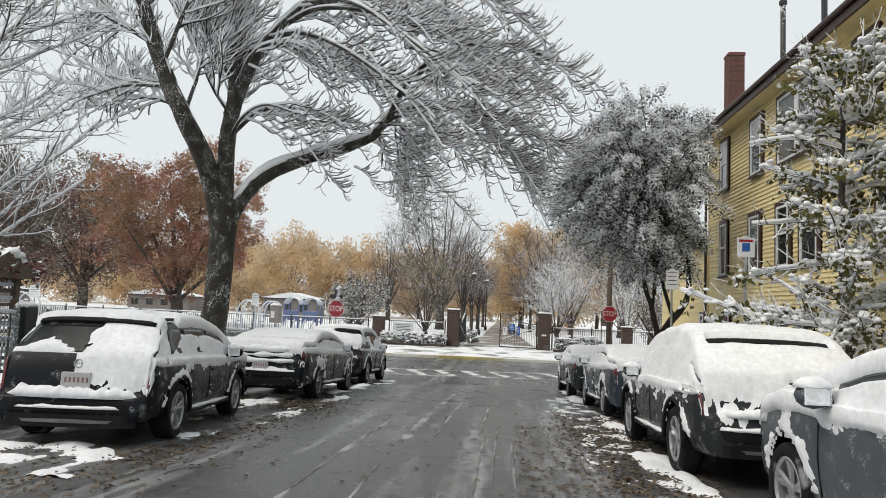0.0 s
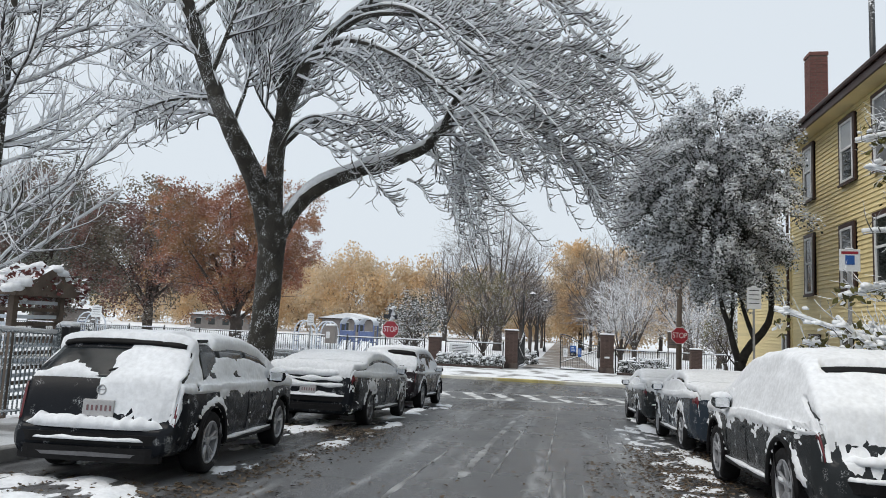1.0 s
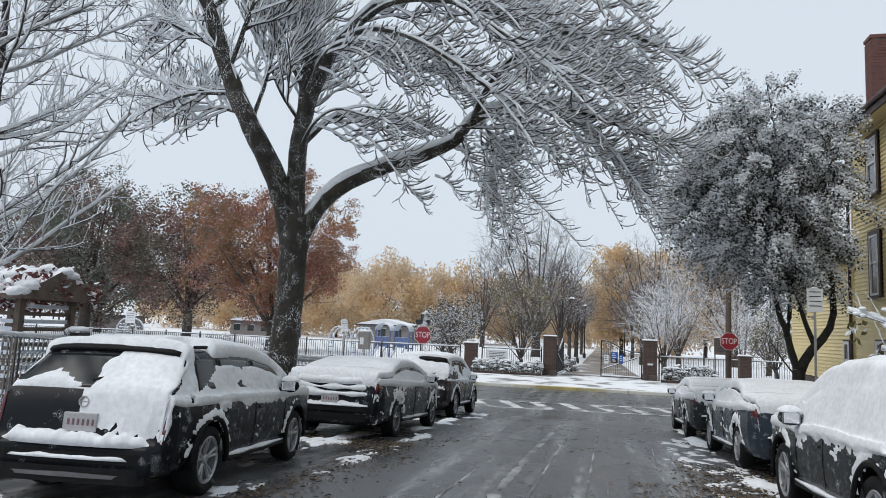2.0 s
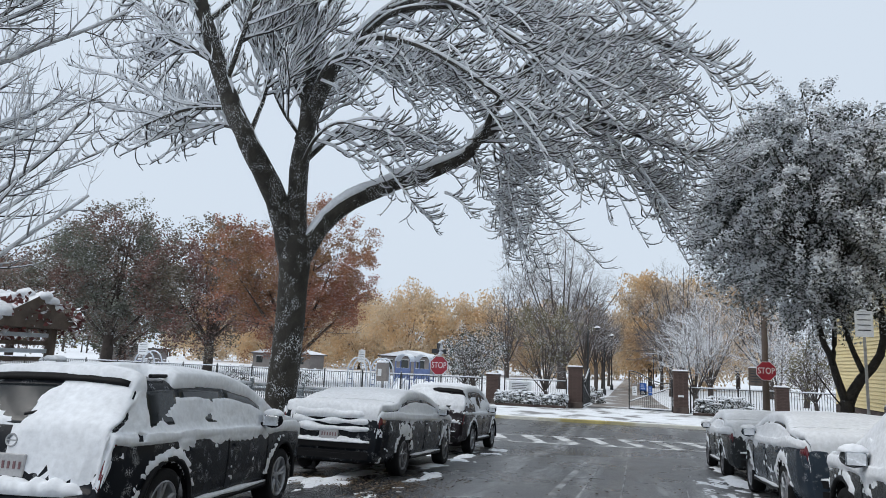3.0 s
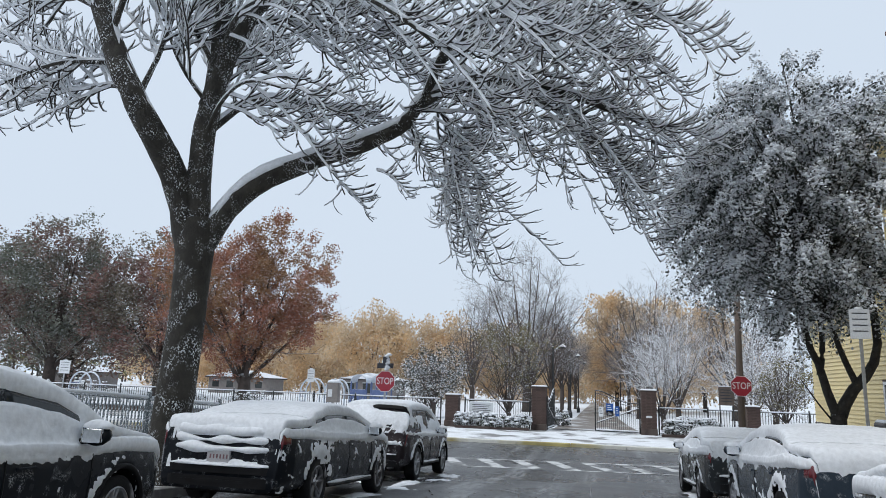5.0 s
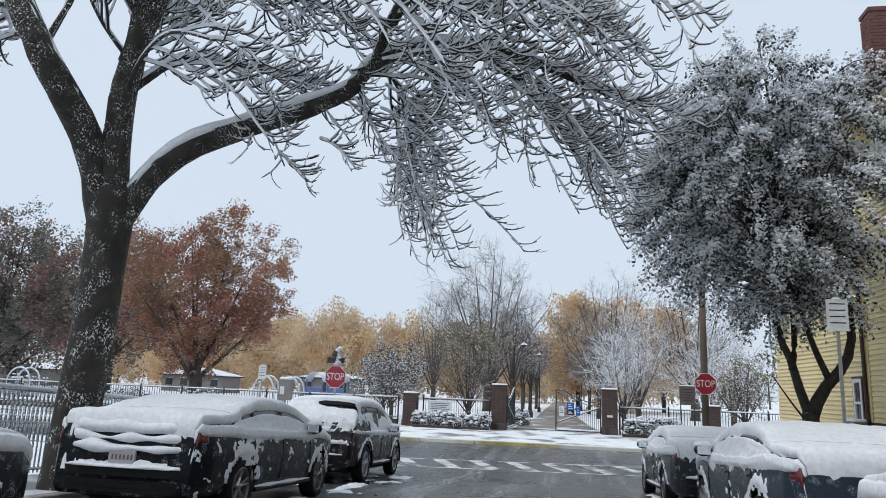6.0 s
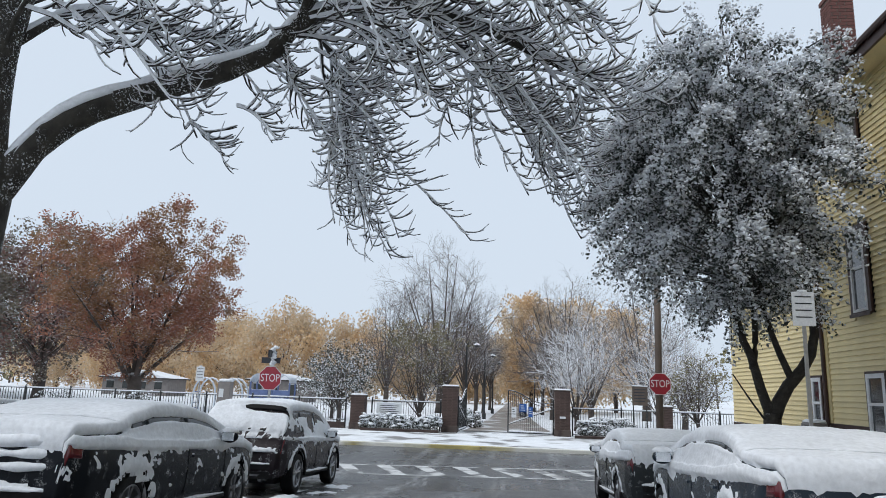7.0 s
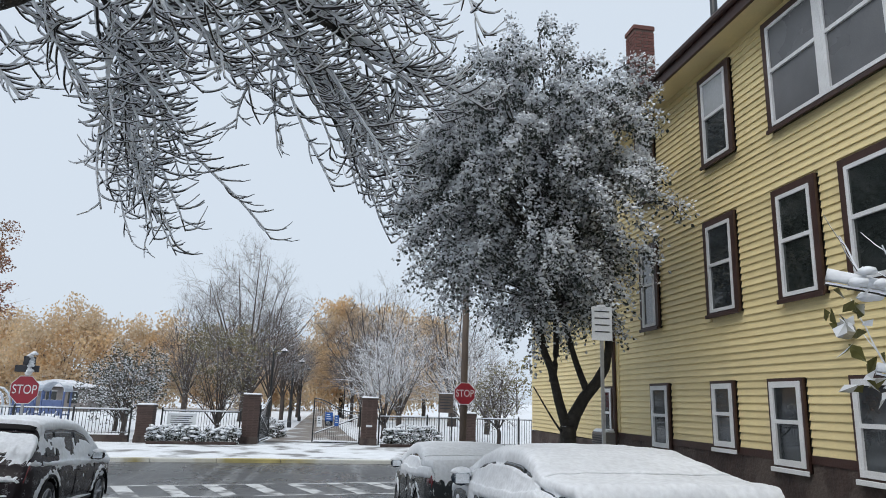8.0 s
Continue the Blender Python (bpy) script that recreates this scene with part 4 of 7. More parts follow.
BLACK_PAINT = car_paint("black_car_paint", (0.012, 0.014, 0.018))
NAVY_PAINT = car_paint("dark_blue_car_paint", (0.03, 0.042, 0.058))
BROWN_PAINT = car_paint("dark_plum_car_paint", (0.022, 0.017, 0.02))
GREY_PAINT = car_paint("grey_car_paint", (0.10, 0.115, 0.13))
GREEN_PAINT = car_paint("dark_grey_car_paint", (0.03, 0.034, 0.037))
build_car("station_wagon", "wagon", BLACK_PAINT, car_at(-3.38, 8.55, "wagon", 7.0), "black station wagon under fresh snow by the kerb", 3.1, ALLOY, 0.5, 0.46, True, True, True, rear=1.0)
build_car("sedan", "sedan", BLACK_PAINT, car_at(-3.46, 14.8, "sedan", 0.5), "black sedan thickly covered in snow by the kerb", 11.7, ALLOY_DARK, 0.0, 0.22, deep=0.07, rolls=True)
build_car("crossover", "crossover", BROWN_PAINT, car_at(-3.69, 21.0, "crossover", 0.5), "dark plum crossover with snow on its roof", 23.4, ALLOY, 0.6, 0.5, True, False, True, rear=0.9)
build_car("sedan", "sedan", GREY_PAINT, car_at(4.2, 3.35, "sedan", 0.5), "grey sedan with snow frozen to its doors", 31.9, ALLOY, 0.0, 0.42)
build_car("sport_utility_vehicle", "suv", GREEN_PAINT, car_at(3.97, 8.62, "suv", 0.5), "dark grey sport utility car with snowed-up glass", 47.3, ALLOY, -0.6, 0.38, True, False, True, 0.06, rear=2.0, clear_rim=0.2)
build_car("sedan", "sedan", NAVY_PAINT, car_at(4.05, 14.5, "sedan", 0.5), "dark blue sedan under a smooth snow blanket", 53.8, ALLOY, -0.6, 0.34, deep=0.045, clear_rim=0.9)
build_car("sedan", "sedan", GREEN_PAINT, car_at(3.93, 20.4, "sedan", 0.5), "dark grey sedan under snow near the corner", 61.2, ALLOY_DARK, -0.6, 0.34)


# ---------------- trees ----------------
def rnd(a, c):
    return random.uniform(a, c)


def rand_dir():
    z, a = rnd(-1, 1), rnd(0, 2 * math.pi)
    s = math.sqrt(1 - z * z)
    return Vector((s * math.cos(a), s * math.sin(a), z))


def spline(pts, n):
    """n points along a smooth line through pts."""
    p = [Vector(q) for q in pts]
    p = [2 * p[0] - p[1]] + p + [2 * p[-1] - p[-2]]
    out = []
    for i in range(n):
        t = i / (n - 1) * (len(p) - 3)
        k = min(int(t), len(p) - 4)
        u = t - k
        a, b, c, d = p[k:k + 4]
        out.append(0.5 * ((2 * b) + (c - a) * u + (2 * a - 5 * b + 4 * c - d) * u * u + (3 * b - a - 3 * c + d) * u ** 3))
    return out


def shoot(start, direction, length, segs, bend, wobble):
    """A wandering line; bend is added to the direction at each step."""
    pts, d, p = [start], direction.normalized(), start.copy()
    for i in range(segs):
        d = (d + bend * (1.0 / segs) + rand_dir() * wobble).normalized()
        p = p + d * (length / segs)
        pts.append(p.copy())
    return pts


def at_share(pts, t):
    k = min(int(t * (len(pts) - 1)), len(pts) - 2)
    u = t * (len(pts) - 1) - k
    return pts[k].lerp(pts[k + 1], u), (pts[k + 1] - pts[k]).normalized()


def branch_out(b, pts, r0, r1, level, plan, sides=(6, 5, 4, 3)):
    """Adds a line as a tapered tube and grows its side shoots. plan: per level (shoots, length, bend z, wobble, thickness, segments)."""
    n = len(pts)
    b.tube(pts, [r0 + (r1 - r0) * i / (n - 1) for i in range(n)], sides[min(level, len(sides) - 1)], False)
    if level >= len(plan):
        return
    count, length, bend, wobble, thick, segs, spread = plan[level]
    for i in range(count):
        t = (i + rnd(0.2, 0.9)) / count
        t = 0.12 + 0.88 * t
        p, d = at_share(pts, min(t, 0.999))
        side = d.cross(rand_dir())
        if side.length < 0.1:
            continue
        way = (d * (1 - spread) + side.normalized() * spread + Vector((0, 0, 0.10))).normalized()
        ln = length * rnd(0.6, 1.15) * (1.0 - 0.45 * t)
        rr = min(thick, (r0 + (r1 - r0) * t) * 0.75)
        branch_out(b, shoot(p, way, ln, segs, Vector((0, 0, bend)), wobble), rr, rr * 0.45, level + 1, plan, sides)


def snow_ridge(b, pts, radii, depth):
    """Snow lying along the top of a bough."""
    rings = []
    n = len(pts)
    for i, p in enumerate(pts):
        d = (pts[min(i + 1, n - 1)] - pts[max(i - 1, 0)]).normalized()
        flat = math.sqrt(max(0.0, 1 - d.z * d.z))
        side = d.cross(Vector((0, 0, 1)))
        side = side.normalized() if side.length > 0.05 else Vector((1, 0, 0))
        up = side.cross(d)
        r = radii[i]
        h = depth * max(0.0, flat - 0.35) / 0.65 * (0.85 + 0.5 * noise.noise(Vector(p) * 2.3))
        h = max(h, 0.0)
        rings.append([p + side * r * 0.97 * math.cos(a) + up * (r * 0.97 * math.sin(a) + (h if 0.5 < a < 2.7 else h * 0.25) - (0.02 if h <= 0 else 0)) for a in np.linspace(0.25, math.pi - 0.25, 6)])
    b.rings(rings, True)


def leaf_cloud(b, centres, count, size, spread, droop=0.0, flat=1.0):
    """Small bent leaves round each centre: centres are (place, radius)."""
    v, f = b.v, b.f
    for c, rad in centres:
        for _ in range(count):
            p = c + rand_dir() * rad * (rnd(0, 1) ** 0.5) * spread
            a = rand_dir()
            a.z = a.z * 0.6 - droop
            a.normalize()
            s = a.cross(rand_dir())
            if s.length < 0.05:
                continue
            s.normalize()
            ln, w = size * rnd(0.6, 1.3), size * rnd(0.25, 0.45)
            nrm = a.cross(s)
            k = len(v)
            v.append(tuple(p - s * w * 0.3))
            v.append(tuple(p + a * ln * 0.5 - s * w + nrm * w * 0.25))
            v.append(tuple(p + a * ln))
            v.append(tuple(p + a * ln * 0.5 + s * w + nrm * w * 0.25))
            f.append((k, k + 1, k + 2, k + 3))


def lumps(b, places, sides=6):
    """Soft clods of snow: (place, radius)."""
    for p, r in places:
        rings = []
        for h, w in ((-0.35, 0.75), (0.0, 1.0), (0.35, 0.8), (0.6, 0.35)):
            rings.append([(p[0] + r * w * rnd(0.75, 1.2) * math.cos(2 * math.pi * k / sides), p[1] + r * w * rnd(0.75, 1.2) * math.sin(2 * math.pi * k / sides), p[2] + r * h * rnd(0.7, 1.1)) for k in range(sides)])
        b.rings(rings)


def snowy_twigs(b, sn, pts, r0, r1, level, plan):
    """A twig with a strip of snow along its upper side; its shoots stand in two rows and sweep upwards."""
    n = len(pts)
    rr = [r0 + (r1 - r0) * i / (n - 1) for i in range(n)]
    b.tube(pts, [q * 0.86 for q in rr], 4 if level < 1 else 3, False)
    lift = Vector((-0.15, -0.40, 0.90))
    level_share = [math.hypot(*(pts[min(i + 1, n - 1)] - pts[max(i - 1, 0)]).normalized().xy) for i in range(n)]
    sn.tube([p + lift * q * 0.9 for p, q in zip(pts, rr)], [q * (0.70 + 0.50 * c) + 0.002 for q, c in zip(rr[:-1], level_share)] + [0.004], 4 if level < 1 else 3, False)
    if level >= len(plan):
        return
    count, length, bend, wobble, thick, segs, spread = plan[level]
    for i in range(count):
        t = 0.1 + 0.9 * (i + rnd(0.2, 0.9)) / count
        p, d = at_share(pts, min(t, 0.999))
        side = d.cross(rand_dir())
        if side.length < 0.1:
            continue
        side = side.normalized() + Vector((0.15, -0.1, 0.05))
        way = (d * (1 - spread) + side.normalized() * spread * rnd(0.6, 1.3)).normalized()
        ln = length * rnd(0.35, 1.3) * (1.0 - 0.35 * t)
        q = min(thick, (r0 + (r1 - r0) * t) * 0.85)
        snowy_twigs(b, sn, shoot(p, way, ln, segs, Vector((0.35, 0, bend)), wobble), q, q * 0.6, level + 1, plan)


# ---- the great street tree ----
def street_tree():
    random.seed(41)
    base = Vector((-5.05, 15.05, road_z(15) + 0.1))
    tree = thing("street_tree", "large bare street tree with snow lying along every branch", "tree", base)
    loc = lambda pts: [Vector(p) - base for p in pts]
    trunk_pts = spline(loc([(-5.08, 15.05, road_z(15) - 0.1), (-5.05, 15.05, 1.5), (-4.95, 15.02, 3.0), (-4.92, 15.0, 4.2), (-4.93, 15.0, 4.95)]), 14)
    radii = [0.38, 0.32, 0.295, 0.285, 0.28, 0.275, 0.27, 0.27, 0.27, 0.275, 0.285, 0.29, 0.25, 0.14]
    b = Build()
    n = len(trunk_pts)
    sides = 18
    rings = []
    for i, p in enumerate(trunk_pts):
        rings.append([p + Vector((math.cos(a), math.sin(a), 0)) * radii[i] * (1 + 0.05 * noise.noise(Vector((math.cos(a) * 2, math.sin(a) * 2, p.z * 1.5)))) for a in [2 * math.pi * k / sides for k in range(sides)]])
    b.rings(rings)
    part("trunk", b.done("trunk", BARK, True), tree, "dark furrowed trunk flecked with wind-blown snow")
    R, Lf, U = (0.85, 0.25, -0.10), (-0.8, 0.1, 0.05), (0.1, 0.2, 0.6)
    limbs = [  # line, radius at foot, at tip, snow depth, number of side branches, which way they flow
        ([(-4.95, 15.02, 4.1), (-5.2, 14.75, 5.3), (-5.45, 13.95, 6.3), (-5.85, 13.75, 7.2), (-6.35, 13.6, 8.6), (-6.9, 13.4, 10.3), (-7.3, 13.2, 11.8)], 0.24, 0.10, 0.05, 24, Lf),
        ([(-4.93, 15.0, 4.1), (-4.93, 14.9, 5.9), (-4.86, 14.95, 7.0), (-4.95, 15.1, 8.6), (-5.1, 15.3, 10.2), (-5.0, 15.5, 12.0)], 0.22, 0.08, 0.04, 24, U),
        ([(-4.9, 14.92, 6.6), (-4.6, 14.9, 7.5), (-4.2, 15.0, 8.4), (-3.5, 15.4, 9.4), (-2.4, 15.8, 10.3), (-1.2, 16.2, 10.9)], 0.17, 0.05, 0.08, 22, R),
        ([(-4.93, 15.03, 4.2), (-4.35, 15.25, 5.25), (-3.4, 15.55, 5.85), (-2.6, 15.6, 6.1), (-1.9, 15.65, 6.42), (-1.6, 15.75, 6.85), (-1.05, 15.8, 7.1), (-0.35, 15.9, 7.2), (0.6, 16.3, 7.15), (1.5, 16.8, 6.95), (2.3, 17.1, 6.75)], 0.195, 0.035, 0.11, 34, R),
        ([(-1.6, 15.75, 6.85), (-0.9, 15.5, 7.9), (0.1, 15.6, 8.5), (1.2, 16.0, 8.7), (2.4, 16.4, 8.3)], 0.07, 0.02, 0.06, 24, R),
        ([(-3.7, 15.3, 9.2), (-2.6, 15.2, 9.3), (-1.2, 15.3, 9.4), (0.2, 15.6, 9.7), (1.2, 16.0, 9.5)], 0.07, 0.02, 0.06, 24, R),
        ([(-5.5, 13.9, 6.5), (-6.2, 14.2, 6.75), (-7.0, 14.5, 6.9), (-7.4, 14.6, 7.2)], 0.045, 0.015, 0.04, 12, Lf),
        ([(-0.2, 15.95, 7.2), (0.5, 17.0, 7.1), (1.1, 17.9, 6.7), (1.5, 18.6, 6.2)], 0.05, 0.015, 0.06, 18, R),
        ([(-1.6, 15.8, 6.9), (-1.5, 16.8, 7.1), (-1.5, 17.9, 6.7), (-1.6, 18.7, 6.0)], 0.05, 0.015, 0.06, 16, (0.15, 0.5, -0.75)),
        ([(-4.9, 14.95, 6.2), (-4.4, 15.4, 6.9), (-3.8, 16.1, 7.1), (-3.0, 16.7, 7.2)], 0.075, 0.02, 0.09, 14, R),
        ([(-3.9, 15.2, 8.8), (-3.0, 14.6, 8.9), (-1.9, 14.5, 8.8), (-0.8, 14.9, 8.6), (0.3, 15.4, 8.3)], 0.06, 0.02, 0.06, 24, R),
        ([(-2.9, 15.6, 9.8), (-1.8, 16.3, 9.6), (-0.5, 16.9, 9.3), (0.9, 17.3, 8.8), (2.2, 17.6, 8.2)], 0.06, 0.02, 0.06, 26, R),
        ([(-1.6, 15.75, 6.85), (-1.0, 15.2, 7.6), (0.0, 15.0, 7.8), (1.0, 15.2, 7.5)], 0.05, 0.015, 0.06, 18, R),
        ([(-6.3, 13.6, 8.5), (-5.6, 13.9, 9.3), (-4.6, 14.2, 9.8), (-3.4, 14.5, 10.0)], 0.05, 0.015, 0.05, 16, U),
        ([(-6.0, 13.7, 7.7), (-6.9, 13.9, 8.2), (-7.5, 14.0, 8.5), (-8.0, 14.2, 8.6)], 0.05, 0.015, 0.05, 14, Lf),
        ([(-4.88, 14.95, 7.2), (-4.2, 14.4, 7.9), (-3.3, 14.2, 8.0), (-2.4, 14.4, 7.8)], 0.05, 0.015, 0.06, 20, R),
        ([(-4.9, 15.0, 8.0), (-4.3, 15.8, 8.6), (-3.4, 16.4, 8.6), (-2.3, 16.9, 8.3)], 0.05, 0.015, 0.06, 20, R),
        ([(-5.0, 15.2, 9.0), (-4.3, 15.0, 9.9), (-3.5, 14.9, 10.5), (-2.5, 15.0, 10.9)], 0.05, 0.015, 0.06, 18, U),
        ([(-5.9, 13.75, 7.3), (-5.4, 13.5, 8.3), (-5.0, 13.4, 9.2), (-4.4, 13.5, 10.0)], 0.05, 0.015, 0.05, 16, U),
        ([(-6.5, 13.55, 9.0), (-7.2, 13.2, 9.3), (-8.0, 13.0, 9.5), (-8.8, 13.0, 9.4)], 0.05, 0.015, 0.05, 16, Lf),
        ([(-5.0, 14.95, 6.4), (-5.15, 15.5, 7.2), (-5.4, 16.1, 8.0), (-5.6, 16.6, 9.0)], 0.05, 0.015, 0.05, 16, U),
        ([(-5.45, 13.95, 6.4), (-5.35, 14.2, 7.3), (-5.3, 14.4, 8.3), (-5.4, 14.6, 9.6)], 0.05, 0.015, 0.05, 18, U),
        ([(-4.93, 14.95, 7.4), (-5.25, 14.4, 8.2), (-5.6, 14.1, 9.0), (-5.8, 13.9, 10.0)], 0.05, 0.015, 0.05, 16, U),
        ([(-4.93, 14.9, 6.0), (-4.5, 14.6, 6.5), (-3.9, 14.3, 6.7), (-3.2, 14.2, 6.5)], 0.035, 0.014, 0.04, 8, R),
        ([(-4.95, 14.9, 6.7), (-5.15, 14.5, 7.1), (-5.3, 14.3, 7.6), (-5.2, 14.2, 8.3)], 0.035, 0.014, 0.04, 9, U),
        ([(-5.75, 13.8, 6.9), (-6.5, 13.5, 6.8), (-7.3, 13.4, 6.5)], 0.04, 0.014, 0.04, 10, Lf),
        ([(-4.2, 15.0, 8.4), (-3.2, 14.2, 8.2), (-2.2, 13.7, 7.7), (-1.2, 13.6, 7.0), (-0.5, 13.8, 6.4)], 0.06, 0.018, 0.06, 20, R),
        ([(-3.5, 15.4, 9.4), (-2.2, 14.3, 8.9), (-0.9, 14.0, 8.0), (0.2, 14.2, 7.2)], 0.055, 0.018, 0.06, 18, R),
        ([(-4.9, 15.1, 7.3), (-5.4, 16.2, 8.2), (-5.9, 17.2, 8.9), (-6.3, 18.0, 9.6)], 0.07, 0.02, 0.05, 14, U),
    ]
    for pts, r0, r1, deep, count, flow in limbs:
        line = spline(loc(pts), len(pts) * 4)
        m = len(line)
        rr = [r0 + (r1 - r0) * (i / (m - 1)) ** 0.8 for i in range(m)]
        bark = Build().tube(line, rr, 14 if r0 > 0.1 else 8, True)
        knobs = [noise.noise(Vector(q) * 3.1) * 0.05 + noise.noise(Vector(q) * 9.0) * 0.05 for q in bark.v]
        per = 14 if r0 > 0.1 else 8
        bark.v = [tuple(Vector(q) + (Vector(q) - line[min(k // per, m - 1)]) * knobs[k] * 2.2) for k, q in enumerate(bark.v)]
        limb = part("limb", bark.done("limb", BARK_LIMB, True), tree)
        ridge = Build()
        snow_ridge(ridge, line, rr, deep)
        part("snow", ridge.done("snow", SNOW, True), limb, "ridge of snow along the limb")
        crown, rime = Build(), Build()
        flow = Vector(flow)
        first = 0.45 if r0 > 0.15 else 0.2
        count = int(count * (0.72 if flow.x > 0.5 else 1.2))
        for i in range(count):
            t = first + (1 - first) * (i + rnd(0.1, 0.9)) / count
            p, d = at_share(line, min(t, 0.999))
            weeping = flow.x > 0.5 or flow.z < -0.5
            way = d * 0.5 + flow * (0.7 if weeping else 0.5) + rand_dir() * (0.45 if weeping else 0.65)
            ln = rnd(1.2, 2.9) * (1.1 - 0.35 * t) * (1.0 if weeping else 0.8)
            plan = [(int(6 * ln) + 2, 0.62, 1.2, 0.13, 0.018, 5, 0.50), (1, 0.34, 0.9, 0.14, 0.0145, 3, 0.45)]
            snowy_twigs(crown, rime, shoot(p, way, ln, 10, Vector((0.30 * flow.x, 0, -1.1 if weeping else 0.0)), 0.14), 0.027, 0.014, 0, plan)
        part("crown", crown.done("crown", TWIG_DARK, False), limb, "flowing dark twigs", kind="stuff")
        part("twig_snow", rime.done("twig_snow", SNOW, False), limb, "snow lining every twig", kind="stuff")
    # weeping sprays below the great bough
    for tip_base, length, count in (((-1.75, 16.6, 7.0), 1.4, 4), ((-1.6, 17.4, 6.8), 2.0, 6), ((-1.5, 18.3, 6.3), 1.9, 6), ((0.3, 16.7, 7.0), 1.9, 8), ((1.1, 17.2, 6.7), 1.6, 9), ((1.8, 17.2, 6.7), 1.4, 8),
                                     ((-2.5, 15.6, 6.0), 0.7, 2), ((-3.2, 15.5, 5.8), 0.8, 2), ((-1.9, 16.0, 6.5), 0.8, 2), ((-0.7, 16.3, 7.0), 1.2, 3)):
        spray, rime = Build(), Build()
        for _ in range(count):
            p = Vector(tip_base) - base + Vector((rnd(-0.4, 0.4), rnd(-0.6, 0.6), rnd(-0.5, 0.3)))
            plan = [(13, 0.52, 0.8, 0.08, 0.016, 5, 0.44), (1, 0.28, 0.7, 0.12, 0.013, 2, 0.42)]
            snowy_twigs(spray, rime, shoot(p, Vector((rnd(-0.25, 0.45), rnd(-0.4, 0.5), rnd(-0.5, 0.1))), length * rnd(0.5, 1.3), 10, Vector((0.75, 0, -1.3)), 0.07), 0.022, 0.012, 0, plan)
        part("spray", spray.done("spray", TWIG_DARK), tree, "hanging spray of snow-lined twigs", kind="stuff")
        part("spray_snow", rime.done("spray_snow", SNOW), tree, "snow lining the hanging twigs", kind="stuff")
    return tree


street_tree()


